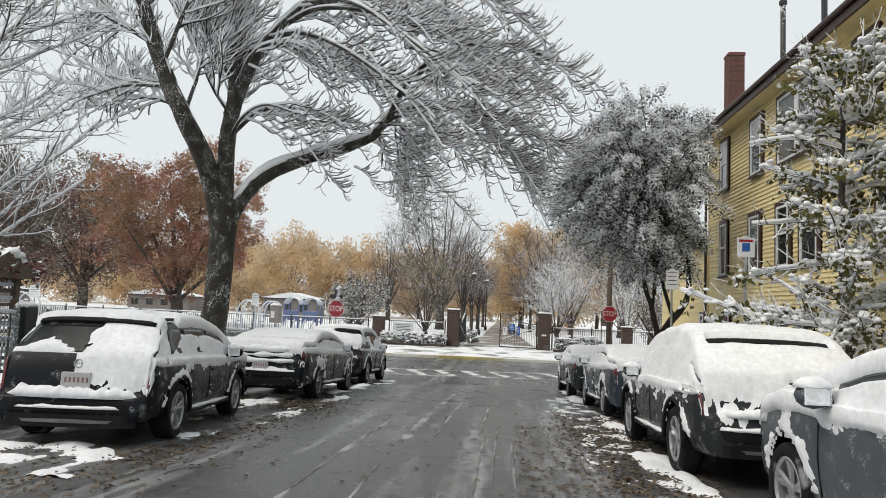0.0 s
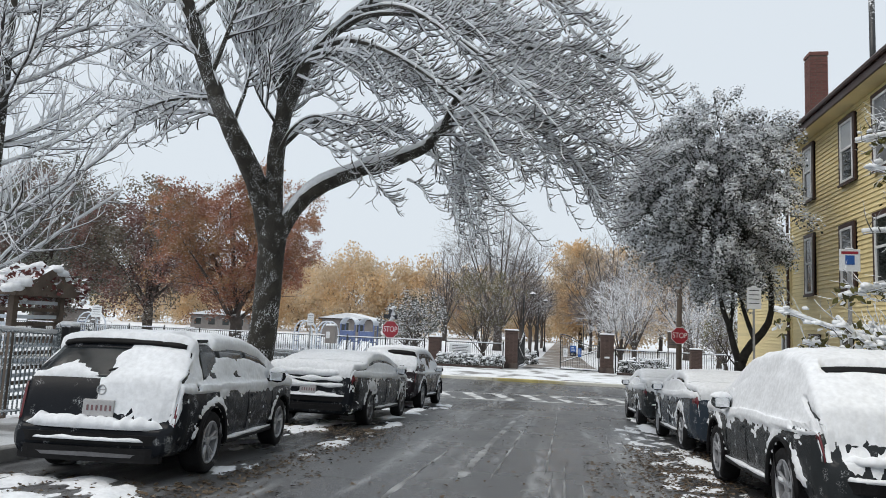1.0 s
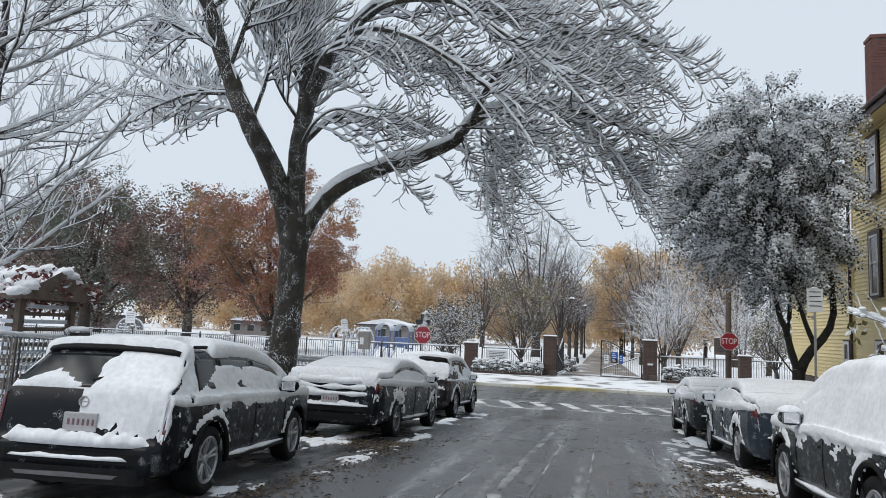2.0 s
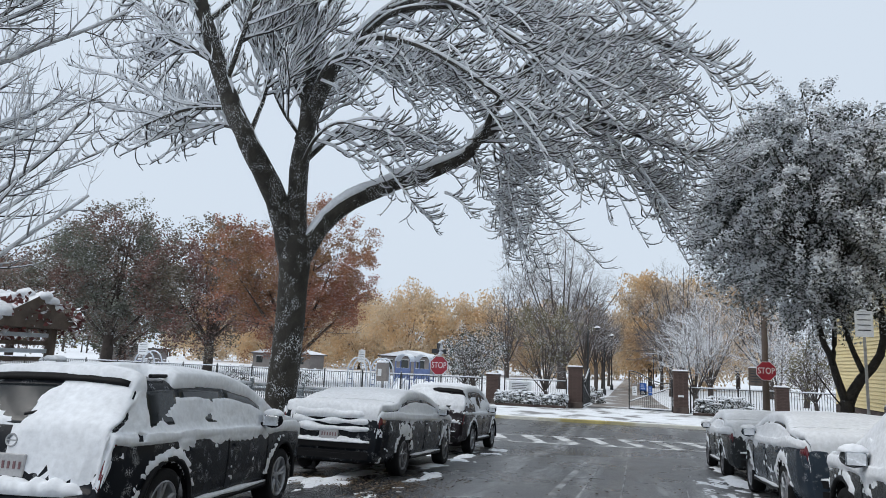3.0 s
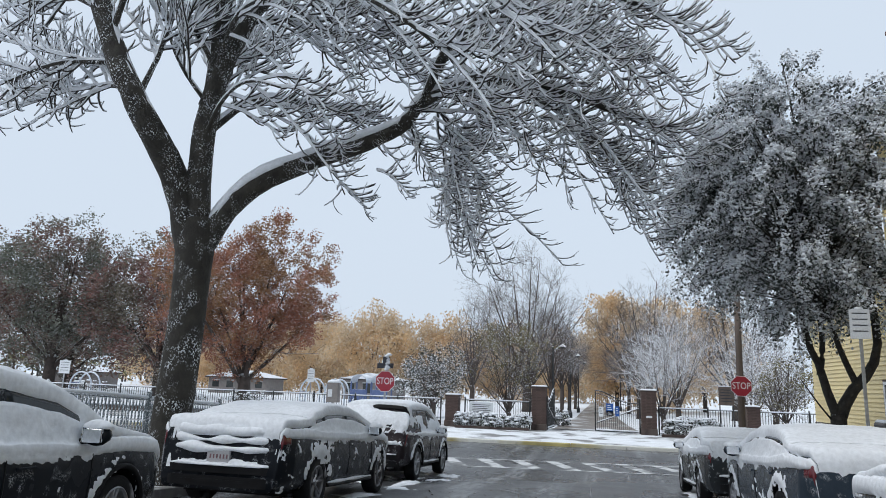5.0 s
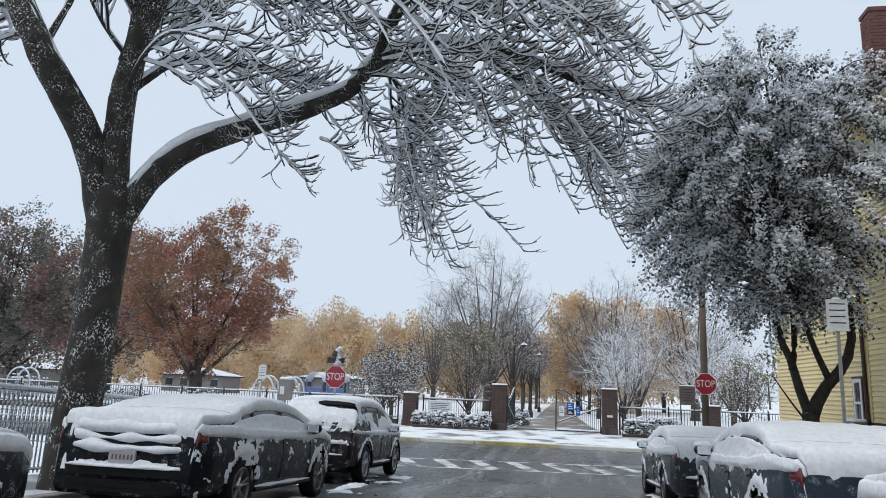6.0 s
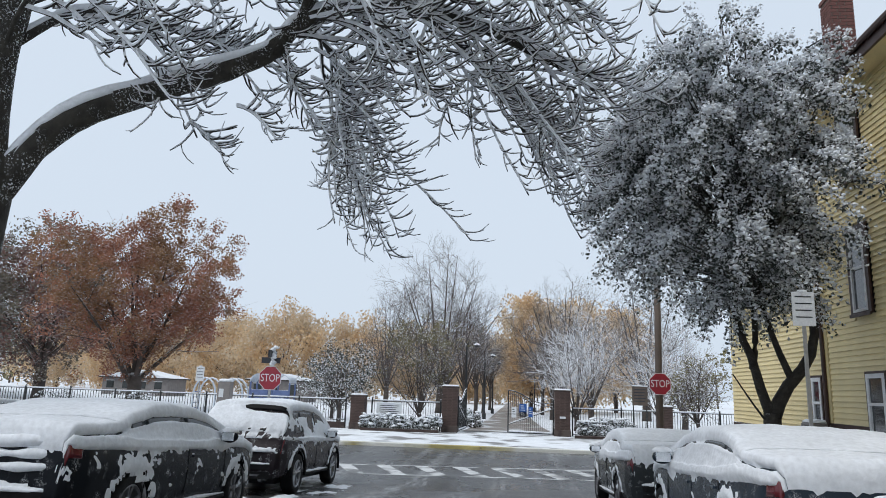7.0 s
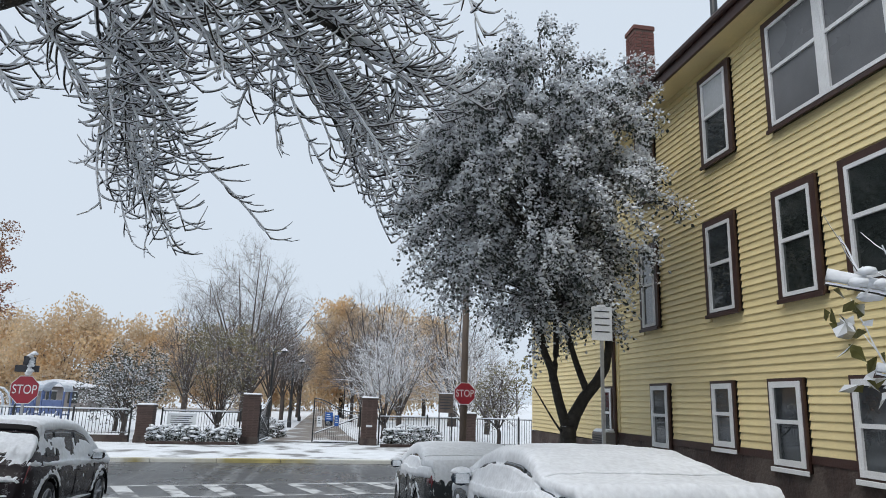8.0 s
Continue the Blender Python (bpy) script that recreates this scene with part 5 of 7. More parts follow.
# ---- evergreen by the house ----
def evergreen():
    random.seed(7)
    base = Vector((5.32, 19.55, road_z(19.5) + 0.12))
    tree = thing("evergreen_tree", "dark broad-leaved evergreen tree bowed under snow", "tree", base)
    stems = [([(0, 0, -0.1), (0.0, 0.0, 0.9), (0.02, 0, 1.6)], 0.155, 0.13), ([(0.02, 0, 1.5), (-0.12, 0.05, 2.0), (-0.22, 0.1, 2.5), (-0.42, 0.15, 3.2), (-0.5, 0.2, 5.4)], 0.09, 0.045),
             ([(0.02, 0, 1.5), (0.22, 0.0, 1.95), (0.55, 0.0, 2.35), (0.74, 0.0, 2.8), (0.72, 0.0, 3.6), (0.55, 0.0, 5.6)], 0.115, 0.045), ([(0.35, 0.0, 2.15), (0.18, 0.1, 2.7), (0.02, 0.2, 3.4)], 0.06, 0.04), ([(-0.22, 0.05, 2.3), (-0.1, 0.2, 2.9), (-0.1, 0.3, 3.7)], 0.06, 0.04),
             ([(-0.05, 0, 1.45), (-0.3, -0.1, 1.75), (-0.6, -0.15, 2.2)], 0.02, 0.01)]
    for pts, r0, r1 in stems:
        line = spline(pts, 9)
        part("trunk", Build().tube(line, [r0 + (r1 - r0) * i / 8 for i in range(9)], 10).done("trunk", BARK_STEM, True), tree, "dark twisting stem")
    mid = Vector((-0.55, -0.1, 5.45))
    tufts = []
    while len(tufts) < 540:
        d = rand_dir()
        r = rnd(0.10, 1.0) ** 0.42
        lump = 1 + 0.26 * noise.noise(d * 2.7 + Vector((3, 1, 5))) + 0.18 * noise.noise(d * 6)
        square = (abs(d.x) ** 3.6 + abs(d.y) ** 3.6 + abs(d.z) ** 3.6) ** (-1 / 3.6)
        p = mid + Vector((d.x * 1.95, d.y * 1.8, d.z * 2.35)) * r * lump * square
        if p.x > 0.85 or p.z < 3.0 + 0.25 * noise.noise(p * 1.3) + 0.5 * abs(p.x + 0.3) * (p.x < -0.3) or (p.z < 3.7 and p.y < -0.4):
            continue
        if p.x < -1.9 and p.z < 4.4 and p.y < 0.2:
            continue
        tufts.append((p, d))
    for k in range(26):                              # one low bough reaches over the street
        u = rnd(0, 1)
        tufts.append((Vector((-1.9 - 1.05 * u, -0.3 + rnd(-0.5, 0.5), 6.3 - 1.0 * u + rnd(-0.5, 0.4))), Vector((-0.8, 0, -0.3))))
    for k in range(2):                               # a leader stands above the head
        tufts.append((Vector((-1.05 + 0.05 * k, -0.9, 7.45 + 0.2 * k)), Vector((0.1, 0, 3))))
    b, sn, clods, wood = Build(), Build(), Build(), Build()
    for k, (p, d) in enumerate(tufts):
        out = Vector((d.x, d.y, d.z * 0.35)).normalized()
        spray = shoot(p - out * 0.25, out + Vector((0, 0, 0.25)), rnd(0.5, 0.85), 5, Vector((0, 0, -1.5)), 0.16)
        wood.tube(spray, [0.016, 0.014, 0.012, 0.010, 0.008, 0.004], 3, False)
        edge = min(1.0, (p - mid).length / 2.4)
        load = 0.55 + 0.50 * edge + 0.14 * (p.z - mid.z) + 0.35 * noise.noise(p * 1.6)
        for m in range(1, 6):
            q = spray[m]
            leaf_cloud(b, [(q - Vector((0, 0, 0.05)), 0.16)], 17, 0.07, 1.2, 0.7)
            if load > 0.05:
                leaf_cloud(sn, [(q + Vector((0, -0.05, 0.06)), 0.15)], int(4 + 18 * min(1.2, load)), 0.055, 1.0, 0.05)
                if rnd(0, 1) < load * 1.3:
                    lumps(clods, [(q + Vector((rnd(-0.06, 0.06), rnd(-0.10, 0.02), rnd(0.03, 0.10))), rnd(0.02, 0.03 + 0.03 * max(0.0, min(1.0, load)))) for _ in range(2)], 4)
    part("crown", b.done("crown", HOLLY), tree, "dense dark leaves in drooping tufts", kind="stuff")
    part("snow", sn.done("snow", SNOW), tree, "snow frozen to the upper leaves", kind="stuff")
    part("snow_clod", clods.done("snow_clod", SNOW, True), tree, "clods of snow lodged on the tufts", kind="stuff")
    for p, d in tufts[::3]:
        foot = Vector((-0.1, 0.1, 3.3 + 0.35 * max(0.0, p.z - 3.5)))
        wood.tube([foot, foot.lerp(p, 0.5) + Vector((0, 0, 0.1)), p], [0.03, 0.02, 0.010], 4, False)
    part("branch", wood.done("branch", BARK), tree, kind="stuff")


evergreen()


# ---- shrub with late leaves over the right pavement ----
def snowy_shrub():
    random.seed(19)
    base = Vector((5.95, 10.9, road_z(10.9) + 0.12))
    tree = thing("ornamental_tree", "small tree with yellow-green leaves loaded with snow", "tree", base)
    part("trunk", Build().tube(spline([(0, 0, -0.1), (0.05, 0, 0.8), (0.0, 0.05, 1.8), (-0.05, 0, 3.6), (0, 0, 5.2)], 10), [0.09 - 0.007 * i for i in range(10)], 8).done("trunk", BARK, True), tree)
    tw, lf, sn = Build(), Build(), Build()
    for i in range(64):
        z = rnd(0.7, 5.6)
        a = 2 * math.pi * i * 0.382 + rnd(-0.3, 0.3)
        ln = rnd(1.3, 2.4) * (1.18 - 0.15 * z)
        line = shoot(Vector((0, 0, z)), Vector((math.cos(a), math.sin(a), rnd(0.1, 0.6))), ln, 10, Vector((0, 0, -0.2)), 0.13)
        branch_out(tw, line, 0.02, 0.010, 0, [(7, 0.65, 0.35, 0.12, 0.019, 4, 0.5), (2, 0.3, 0.3, 0.12, 0.015, 3, 0.55)], (5, 4, 3))
        snow_ridge(sn, line, [0.026] * len(line), 0.05)
        cl = []
        for t in (0.3, 0.45, 0.6, 0.75, 0.9):
            p, d = at_share(line, t)
            if rnd(0, 1) < 0.75:
                cl.append((p + Vector((rnd(-0.15, 0.15), rnd(-0.15, 0.15), rnd(-0.12, 0.05))), 0.16))
                lumps(sn, [(p + Vector((rnd(-0.15, 0.15), rnd(-0.15, 0.15), rnd(0.0, 0.1))), rnd(0.03, 0.075)) for _ in range(5)], 6)
        leaf_cloud(lf, cl, 17 if z > 1.2 else 24, 0.10, 1.1, 0.7)
    part("branch", tw.done("branch", TWIG), tree, "pale upturned twigs under snow", kind="stuff")
    part("crown", lf.done("crown", SHRUB_LEAF), tree, "sparse yellow-green leaves", kind="stuff")
    part("snow", sn.done("snow", SNOW, True), tree, "snow loaded on twigs and leaves", kind="stuff")


snowy_shrub()


# ---- bare small tree by the kiosk ----
def small_bare_tree():
    random.seed(27)
    base = Vector((-5.8, 8.8, road_z(8.8) + 0.12))
    tree = thing("young_tree", "young bare tree with upswept snow-laden branches", "tree", base)
    part("trunk", Build().tube(spline([(0, 0, -0.1), (0, 0, 1.5), (0.05, 0.05, 3.2), (-0.05, 0.1, 6.8)], 10), [0.10 - 0.008 * i for i in range(10)], 8).done("trunk", BARK, True), tree)
    tw, sn = Build(), Build()
    for i in range(60):
        z = rnd(1.4, 6.2)
        a = 2 * math.pi * i * 0.382 + rnd(-0.3, 0.3)
        line = shoot(Vector((0, 0, z)), Vector((math.cos(a), math.sin(a), rnd(0.1, 0.7))), rnd(1.5, 2.7) * (1.1 - 0.05 * z), 9, Vector((0, 0, 0.4)), 0.10)
        branch_out(tw, line, 0.026, 0.010, 0, [(10, 0.9, 0.5, 0.14, 0.014, 5, 0.5), (5, 0.42, 0.4, 0.15, 0.010, 3, 0.55)], (5, 4, 3))
        snow_ridge(sn, line, [0.026 - 0.0015 * k for k in range(len(line))], 0.03)
    part("crown", tw.done("crown", TWIG), tree, "upswept twigs lined with snow", kind="stuff")
    part("snow", sn.done("snow", SNOW, True), tree, "snow lying on the boughs", kind="stuff")


small_bare_tree()


# ---- trees of the park ----
def park_tree(name, label, x, y, height, width, leaf, clumps, per, size, seed, trunk=0.25, fork=0.22, bare=0, twig=None, bark=None, low=0.25, vase=0.0, droop=0.2):
    """A crown of many small clumps on a branching frame; bare: side shoots per limb instead of leaves."""
    random.seed(seed)
    z0 = 0.2 if y > 35 else road_z(y)
    tree = thing(name, label, "tree", (x, y, z0))
    b = Build()
    b.tube(spline([(0, 0, -0.2), (0.05, 0, height * fork * 0.6), (0, 0, height * fork)], 6), [trunk * 1.2, trunk, trunk, trunk * 0.95, trunk * 0.9, trunk * 0.8], 9)
    tw = Build()
    n = 10 if not bare else 13
    for i in range(n):
        a = 2 * math.pi * i * 0.382 + rnd(-0.2, 0.2)
        e = ((i + 0.5) / n) ** 0.55                    # inner boughs stand up, outer ones arch away
        rad = width * (0.42 if bare else 0.38) * e * rnd(0.85, 1.1)
        top = height * (0.84 - 0.40 * e ** 2) * rnd(0.93, 1.05)
        tip = Vector((math.cos(a) * rad, math.sin(a) * rad, top))
        line = spline([(0, 0, height * fork * rnd(0.55, 1.0)), (tip.x * 0.5, tip.y * 0.5, height * fork + (tip.z - height * fork) * 0.45), tip], 8)
        b.tube(line, [trunk * (0.42 if not bare else 0.32) * (1 - 0.125 * k) for k in range(8)], 6, False)
        if bare or leaf:
            k = max(0.6, height / 14)
            plan = [(9 if bare else 7, height * 0.27, 0.05, 0.10, 0.042 * k, 5, 0.62), (bare if bare else 4, height * 0.14, 0.10, 0.13, 0.026 * k, 4, 0.56)]
            if bare:
                plan.append((max(2, bare - 4), height * 0.07, 0.12, 0.12, 0.019 * k, 2, 0.52))
            branch_out(tw, line[1:], trunk * 0.16, 0.022, 0, plan, (4, 3, 3, 3))
    part("trunk", b.done("trunk", bark or BARK_FAR, True), tree)
    part("crown" if bare else "branch", tw.done("crown", twig or TWIG_THIN), tree, "fine bare twigs dusted with snow" if bare else "", kind="stuff")
    if leaf:
        c = Build()
        cl = []
        mid = height * (low + (1 - low) * 0.5)
        lobes = []
        for i in range(34):                            # the crown is a heap of uneven lobes
            u, a = 1 - 2 * (i + 0.5) / 34, i * 2.39996
            d = (Vector((math.cos(a) * math.sqrt(1 - u * u), math.sin(a) * math.sqrt(1 - u * u), u)) + rand_dir() * 0.25).normalized()
            r = rnd(0.3, 1.0) ** 0.5 * 0.80
            taper = 1.0 - vase * max(0.0, -d.z)
            lobes.append((Vector((d.x * width / 2 * r * taper, d.y * width / 2 * r * taper, mid + d.z * height * (1 - low) * 0.5 * r)), width * rnd(0.12, 0.22)))
        while len(cl) < clumps:
            q, rad = lobes[len(cl) % len(lobes)]
            d = rand_dir()
            cl.append((q + Vector((d.x, d.y, d.z * 0.8)) * rad * rnd(0.2, 1.15) ** 0.6, size * rnd(2.4, 4.6)))
        leaf_cloud(c, cl, per, size, 1.0, droop)
        part("crown", c.done("crown", leaf), tree, kind="stuff")
    return tree


park_tree("autumn_tree", "broad autumn tree with russet orange leaves", -25.9, 55, 15.6, 15.5, RED_LEAF, 760, 84, 0.175, 3, 0.5, 0.16, low=0.10, vase=0.25)
park_tree("autumn_tree", "tall green and maroon tree in the yard", -54.0, 66, 19.2, 21, GREEN_LEAF, 620, 60, 0.27, 5, 0.6, 0.2, low=0.12)
park_tree("autumn_tree", "maroon leaved tree behind the playground", -42.0, 67, 16.8, 16.5, MAROON_LEAF, 480, 50, 0.29, 6, 0.5, 0.2, low=0.12)
park_tree("autumn_tree", "maroon leaved tree at the yard's edge", -74.0, 72, 15.5, 16, MAROON_LEAF, 300, 40, 0.38, 8, 0.5, 0.2, low=0.1)
park_tree("autumn_tree", "dull green tree at the yard's edge", -64.0, 80, 14.0, 18, GREEN_LEAF, 260, 40, 0.42, 9, 0.5, 0.2, low=0.1)
park_tree("autumn_tree", "dark maroon tree far behind the yard", -92.0, 80, 18, 20, MAROON_LEAF, 280, 36, 0.44, 10, 0.5, 0.2, low=0.1)
for i, (x, y, h, w) in enumerate(((-34, 110, 15.2, 19), (-24.0, 114, 13.6, 17), (-45, 116, 13.8, 18), (-14, 120, 13.2, 17), (-57, 124, 13.5, 20), (-70, 128, 13, 20), (-4, 128, 12.5, 17), (-86, 132, 13, 22))):
    park_tree("golden_tree", "golden leaved tree along the far side of the park", x, y, h, w, GOLD_LEAF, 340, 42, 0.42, 50 + i, 0.25, 0.18, low=-0.02, droop=0.9)
for i, (x, y, h, w) in enumerate(((3.2, 92, 15.8, 11), (8.0, 88, 13, 11), (14, 98, 15, 13))):
    park_tree("golden_tree", "pale golden weeping tree beside the path", x, y, h, w, GOLD_LEAF, 300, 42, 0.36, 70 + i, 0.25, 0.18, low=-0.05, droop=1.1)
park_tree("bare_tree", "tall bare vase shaped tree in the park", -5.6, 72, 17.9, 17.5, None, 0, 0, 0, 81, 0.45, 0.14, bare=9)
park_tree("bare_tree", "tall bare tree with fine twigs", 5.8, 75, 15.8, 14.0, None, 0, 0, 0, 82, 0.4, 0.14, bare=8)
park_tree("bare_tree", "tall bare tree with fine twigs", 13.0, 72, 15.0, 11, None, 0, 0, 0, 83, 0.4, 0.14, bare=7)
park_tree("bare_tree", "slim bare tree far in the park", -16.0, 100, 16.5, 10, None, 0, 0, 0, 84, 0.35, 0.14, bare=6)
park_tree("snowy_tree", "small bare tree white with snow beside the fence", 4.9, 50, 7.6, 6.6, None, 0, 0, 0, 85, 0.16, 0.12, bare=6, twig=TWIG_WHITE)
park_tree("snowy_tree", "small bare tree white with snow beside the fence", 9.8, 50, 6.8, 6.2, None, 0, 0, 0, 86, 0.15, 0.12, bare=6, twig=TWIG_WHITE)
park_tree("snowy_tree", "small bare tree white with snow in the park", 6.6, 58, 10.2, 8.0, None, 0, 0, 0, 87, 0.2, 0.14, bare=7, twig=TWIG_WHITE)
park_tree("snowy_tree", "small bare tree white with snow in the park", 13.0, 58, 8.4, 7.5, None, 0, 0, 0, 88, 0.2, 0.14, bare=6, twig=TWIG_WHITE)
park_tree("young_park_tree", "small green tree with snow on its leaves", -8.6, 46.5, 5.0, 4.4, BUSH_LEAF, 130, 40, 0.11, 89, 0.12, 0.25, low=0.2)
park_tree("young_park_tree", "multi-stemmed small tree with pale olive leaves", -4.3, 48.5, 6.9, 5.6, OLIVE_LEAF, 150, 34, 0.10, 90, 0.14, 0.10, bare=5, low=0.25, vase=0.4)
park_tree("young_park_tree", "small tree with thin yellow leaves by the corner", 10.6, 45, 4.6, 4.0, OLIVE_LEAF, 70, 24, 0.11, 91, 0.11, 0.2, bare=5, low=0.2)
park_tree("young_park_tree", "low snowy tree beyond the fence", -10.5, 52, 4.2, 5.0, BUSH_LEAF, 110, 34, 0.13, 92, 0.12, 0.2, low=0.1)
for i, (x, y) in enumerate(((-2.3, 57), (-2.0, 66), (-1.8, 76), (4.3, 66), (4.0, 78), (-1.6, 88))):
    park_tree("bare_tree", "slender bare tree lining the park path", x, y, 9.5, 5.0, None, 0, 0, 0, 95 + i, 0.17, 0.3, bare=4)
# a wood that closes the view
b, c = Build(), Build()
random.seed(12)
far = []
for i in range(150):
    x = rnd(-330, 330)
    y = 175 + rnd(0, 40) - abs(x) * 0.12
    h = rnd(8, 13)
    b.tube([(x, y, 0.1), (x + rnd(-0.4, 0.4), y, h * 0.7)], [0.25, 0.1], 5, False)
    for _ in range(9):
        far.append((Vector((x + rnd(-4, 4), y + rnd(-3, 3), h * rnd(0.25, 1.0))), rnd(1.6, 2.8)))
leaf_cloud(c, far, 14, 1.1, 1.0, 0.2)
solid("far_wood", b.done("far_wood", BARK_FAR), "trunks of a far belt of trees", "wood", "stuff")
solid("far_wood", c.done("far_wood", OLIVE_LEAF), "far belt of autumn trees under haze", "wood", "stuff")


# ---------------- fences, pillars and the park gate ----------------
def picket_fence(name, label, p0, p1, height, spacing, mat, post_every=2.4, joined=False, base_h=0.0, zfun=None, post_r=0.035, rail2=0.12):
    """An iron fence between two places on the ground: posts, rails and pickets."""
    a, c = Vector((p0[0], p0[1], 0)), Vector((p1[0], p1[1], 0))
    zf = zfun or (lambda y: 0.28)
    fence = thing(name, label, "fence", (p0[0], p0[1], zf(p0[1])))
    org = Vector((p0[0], p0[1], zf(p0[1])))
    ln = (c - a).length
    at = lambda s, z: Vector((a + (c - a) * (s / ln)).to_tuple()) + Vector((0, 0, zf((a + (c - a) * (s / ln)).y) + z)) - org
    yaw = math.degrees(math.atan2(c.y - a.y, c.x - a.x))
    n_post = max(1, round(ln / post_every))
    post = Build().box(-post_r, post_r, -post_r, post_r, -0.1, height + 0.06, 0.008)
    post.lathe([(post_r * 1.3, height + 0.06), (post_r * 1.3, height + 0.09), (0.01, height + 0.13)], 8)
    post_me = post.done("post", mat)
    for i in range(n_post + 1):
        part("post", post_me, fence, m=Matrix.Translation(at(ln * i / n_post, 0)) @ pose(0, 0, 0, 0, 0, yaw))
    for z in (rail2 + base_h, height - 0.04):
        for i in range(n_post):
            s0, s1 = ln * i / n_post + post_r, ln * (i + 1) / n_post - post_r
            b = Build().tube([at(s0, z), at(s1, z)], 0.022, 4)
            rail = part("rail", b.done("rail", mat), fence)
            if z > 0.5:
                part("rail_snow", Build().tube([at(s0, z + 0.035), at(s0 * 0.5 + s1 * 0.5, z + 0.042), at(s1, z + 0.035)], 0.028, 6).done("rail_snow", SNOW, True), rail, "strip of snow on the rail")
    pick = Build().box(-0.009, 0.009, -0.009, 0.009, base_h + 0.06, height + 0.0)
    pick_me = pick.done("picket", mat)
    n = int(ln / spacing)
    rest = Build()
    for i in range(1, n):
        s = ln * i / n
        if joined:
            q = at(s, 0)
            rest.box(q.x - 0.010, q.x + 0.010, q.y - 0.010, q.y + 0.010, q.z + base_h + 0.06, q.z + height)
        else:
            part("picket", pick_me, fence, m=Matrix.Translation(at(s, 0)) @ pose(0, 0, 0, 0, 0, yaw))
    if joined:
        part("picket", rest.done("picket", mat), fence, kind="stuff")
    if base_h:
        b = Build()
        q0, q1 = at(0, 0), at(ln, 0)
        b.rings([[q + Vector((0, -0.14, -0.2)), q + Vector((0, 0.14, -0.2)), q + Vector((0, 0.14, base_h)), q + Vector((0, -0.14, base_h))] for q in (q0, q1)])
        part("base_wall", b.done("base_wall", FOUND), fence, "low brown base wall")
    return fence


walk_z = lambda y: road_z(y) + 0.13
picket_fence("fence", "grey iron picket fence along the pavement", (-6.55, 11.9), (-6.55, 23.6), 1.28, 0.085, IRON_GREY, zfun=walk_z)
picket_fence("fence", "grey iron picket fence near the kiosk", (-6.75, 4.5), (-6.75, 11.4), 1.30, 0.085, IRON_GREY, zfun=walk_z)
picket_fence("fence", "iron fence along the yard's cross street side", (-6.7, 23.75), (-34, 25.8), 1.25, 0.15, IRON_GREY, joined=True, zfun=walk_z)


def fence_line(x):
    return 42.25 + 0.09 * x


picket_fence("park_fence", "black iron park fence on a low brown wall", (-7.0, fence_line(-7.0)), (-40, fence_line(-40) + 1.5), 1.42, 0.14, IRON, joined=True, base_h=0.3)
picket_fence("park_fence", "black iron park fence behind a planting bed", (-2.4, fence_line(-2.4) + 0.4), (-5.8, fence_line(-5.8) + 0.4), 1.42, 0.12, IRON)
picket_fence("park_fence", "black iron park fence beyond the gate", (4.1, fence_line(4.1) + 0.2), (16, fence_line(16)), 1.38, 0.13, IRON, joined=True)

pillar_brick = Build().box(-0.1, 0.1, -0.012, 0.012, -0.029, 0.029, 0.003).done("brick", BRICK)


def pillar(x, y, h, w=0.74):
    """A square brick pillar with a stone cap, laid in courses."""
    z0 = 0.26
    p = thing("gate_pillar", "brown brick gate pillar with snow on its cap", "pillar", (x, y, z0), "pillars of the park entrance")
    core = part("core", Build().box(-w / 2 + 0.012, w / 2 - 0.012, -w / 2 + 0.012, w / 2 - 0.012, -0.2, h - 0.02).done("core", MORTAR), p)
    part("plinth", Build().box(-w / 2 - 0.03, w / 2 + 0.03, -w / 2 - 0.03, w / 2 + 0.03, -0.2, 0.36, 0.03).done("plinth", FOUND), p, "plain stone foot")
    part("cap", Build().box(-w / 2 - 0.04, w / 2 + 0.04, -w / 2 - 0.04, w / 2 + 0.04, h - 0.02, h + 0.07, 0.02).done("cap", FOUND), p, "flat stone cap")
    part("snow", Build().box(-w / 2 - 0.02, w / 2 + 0.02, -w / 2 - 0.02, w / 2 + 0.02, h + 0.07, h + 0.14, 0.05).done("snow", SNOW, True), p, "cushion of snow")
    rows = int((h - 0.42) / 0.075)
    for r in range(rows):
        z = 0.40 + 0.075 * r
        for i in range(3):
            off = -w / 2 + 0.125 + (w - 0.25) * i / 2 + (0.02 if r % 2 else -0.02)
            part("brick", pillar_brick, core, m=pose(off, -w / 2 + 0.006, z))
            part("brick", pillar_brick, core, m=pose(w / 2 - 0.006, off, z, 0, 0, 90))
    return p


pillar(-6.35, fence_line(-6.35) - 0.1, 1.58, 0.68)
pillar(-1.88, fence_line(-1.88), 2.16)
pl = pillar(3.58, fence_line(3.58), 2.16)
part("plaque", Build().box(-0.14, 0.14, -0.43, -0.40, 0.88, 0.98).done("plaque", SIGN_WHITE), pl, "small pale plaque")
pillar(8.55, fence_line(8.55) - 0.1, 1.55, 0.62)


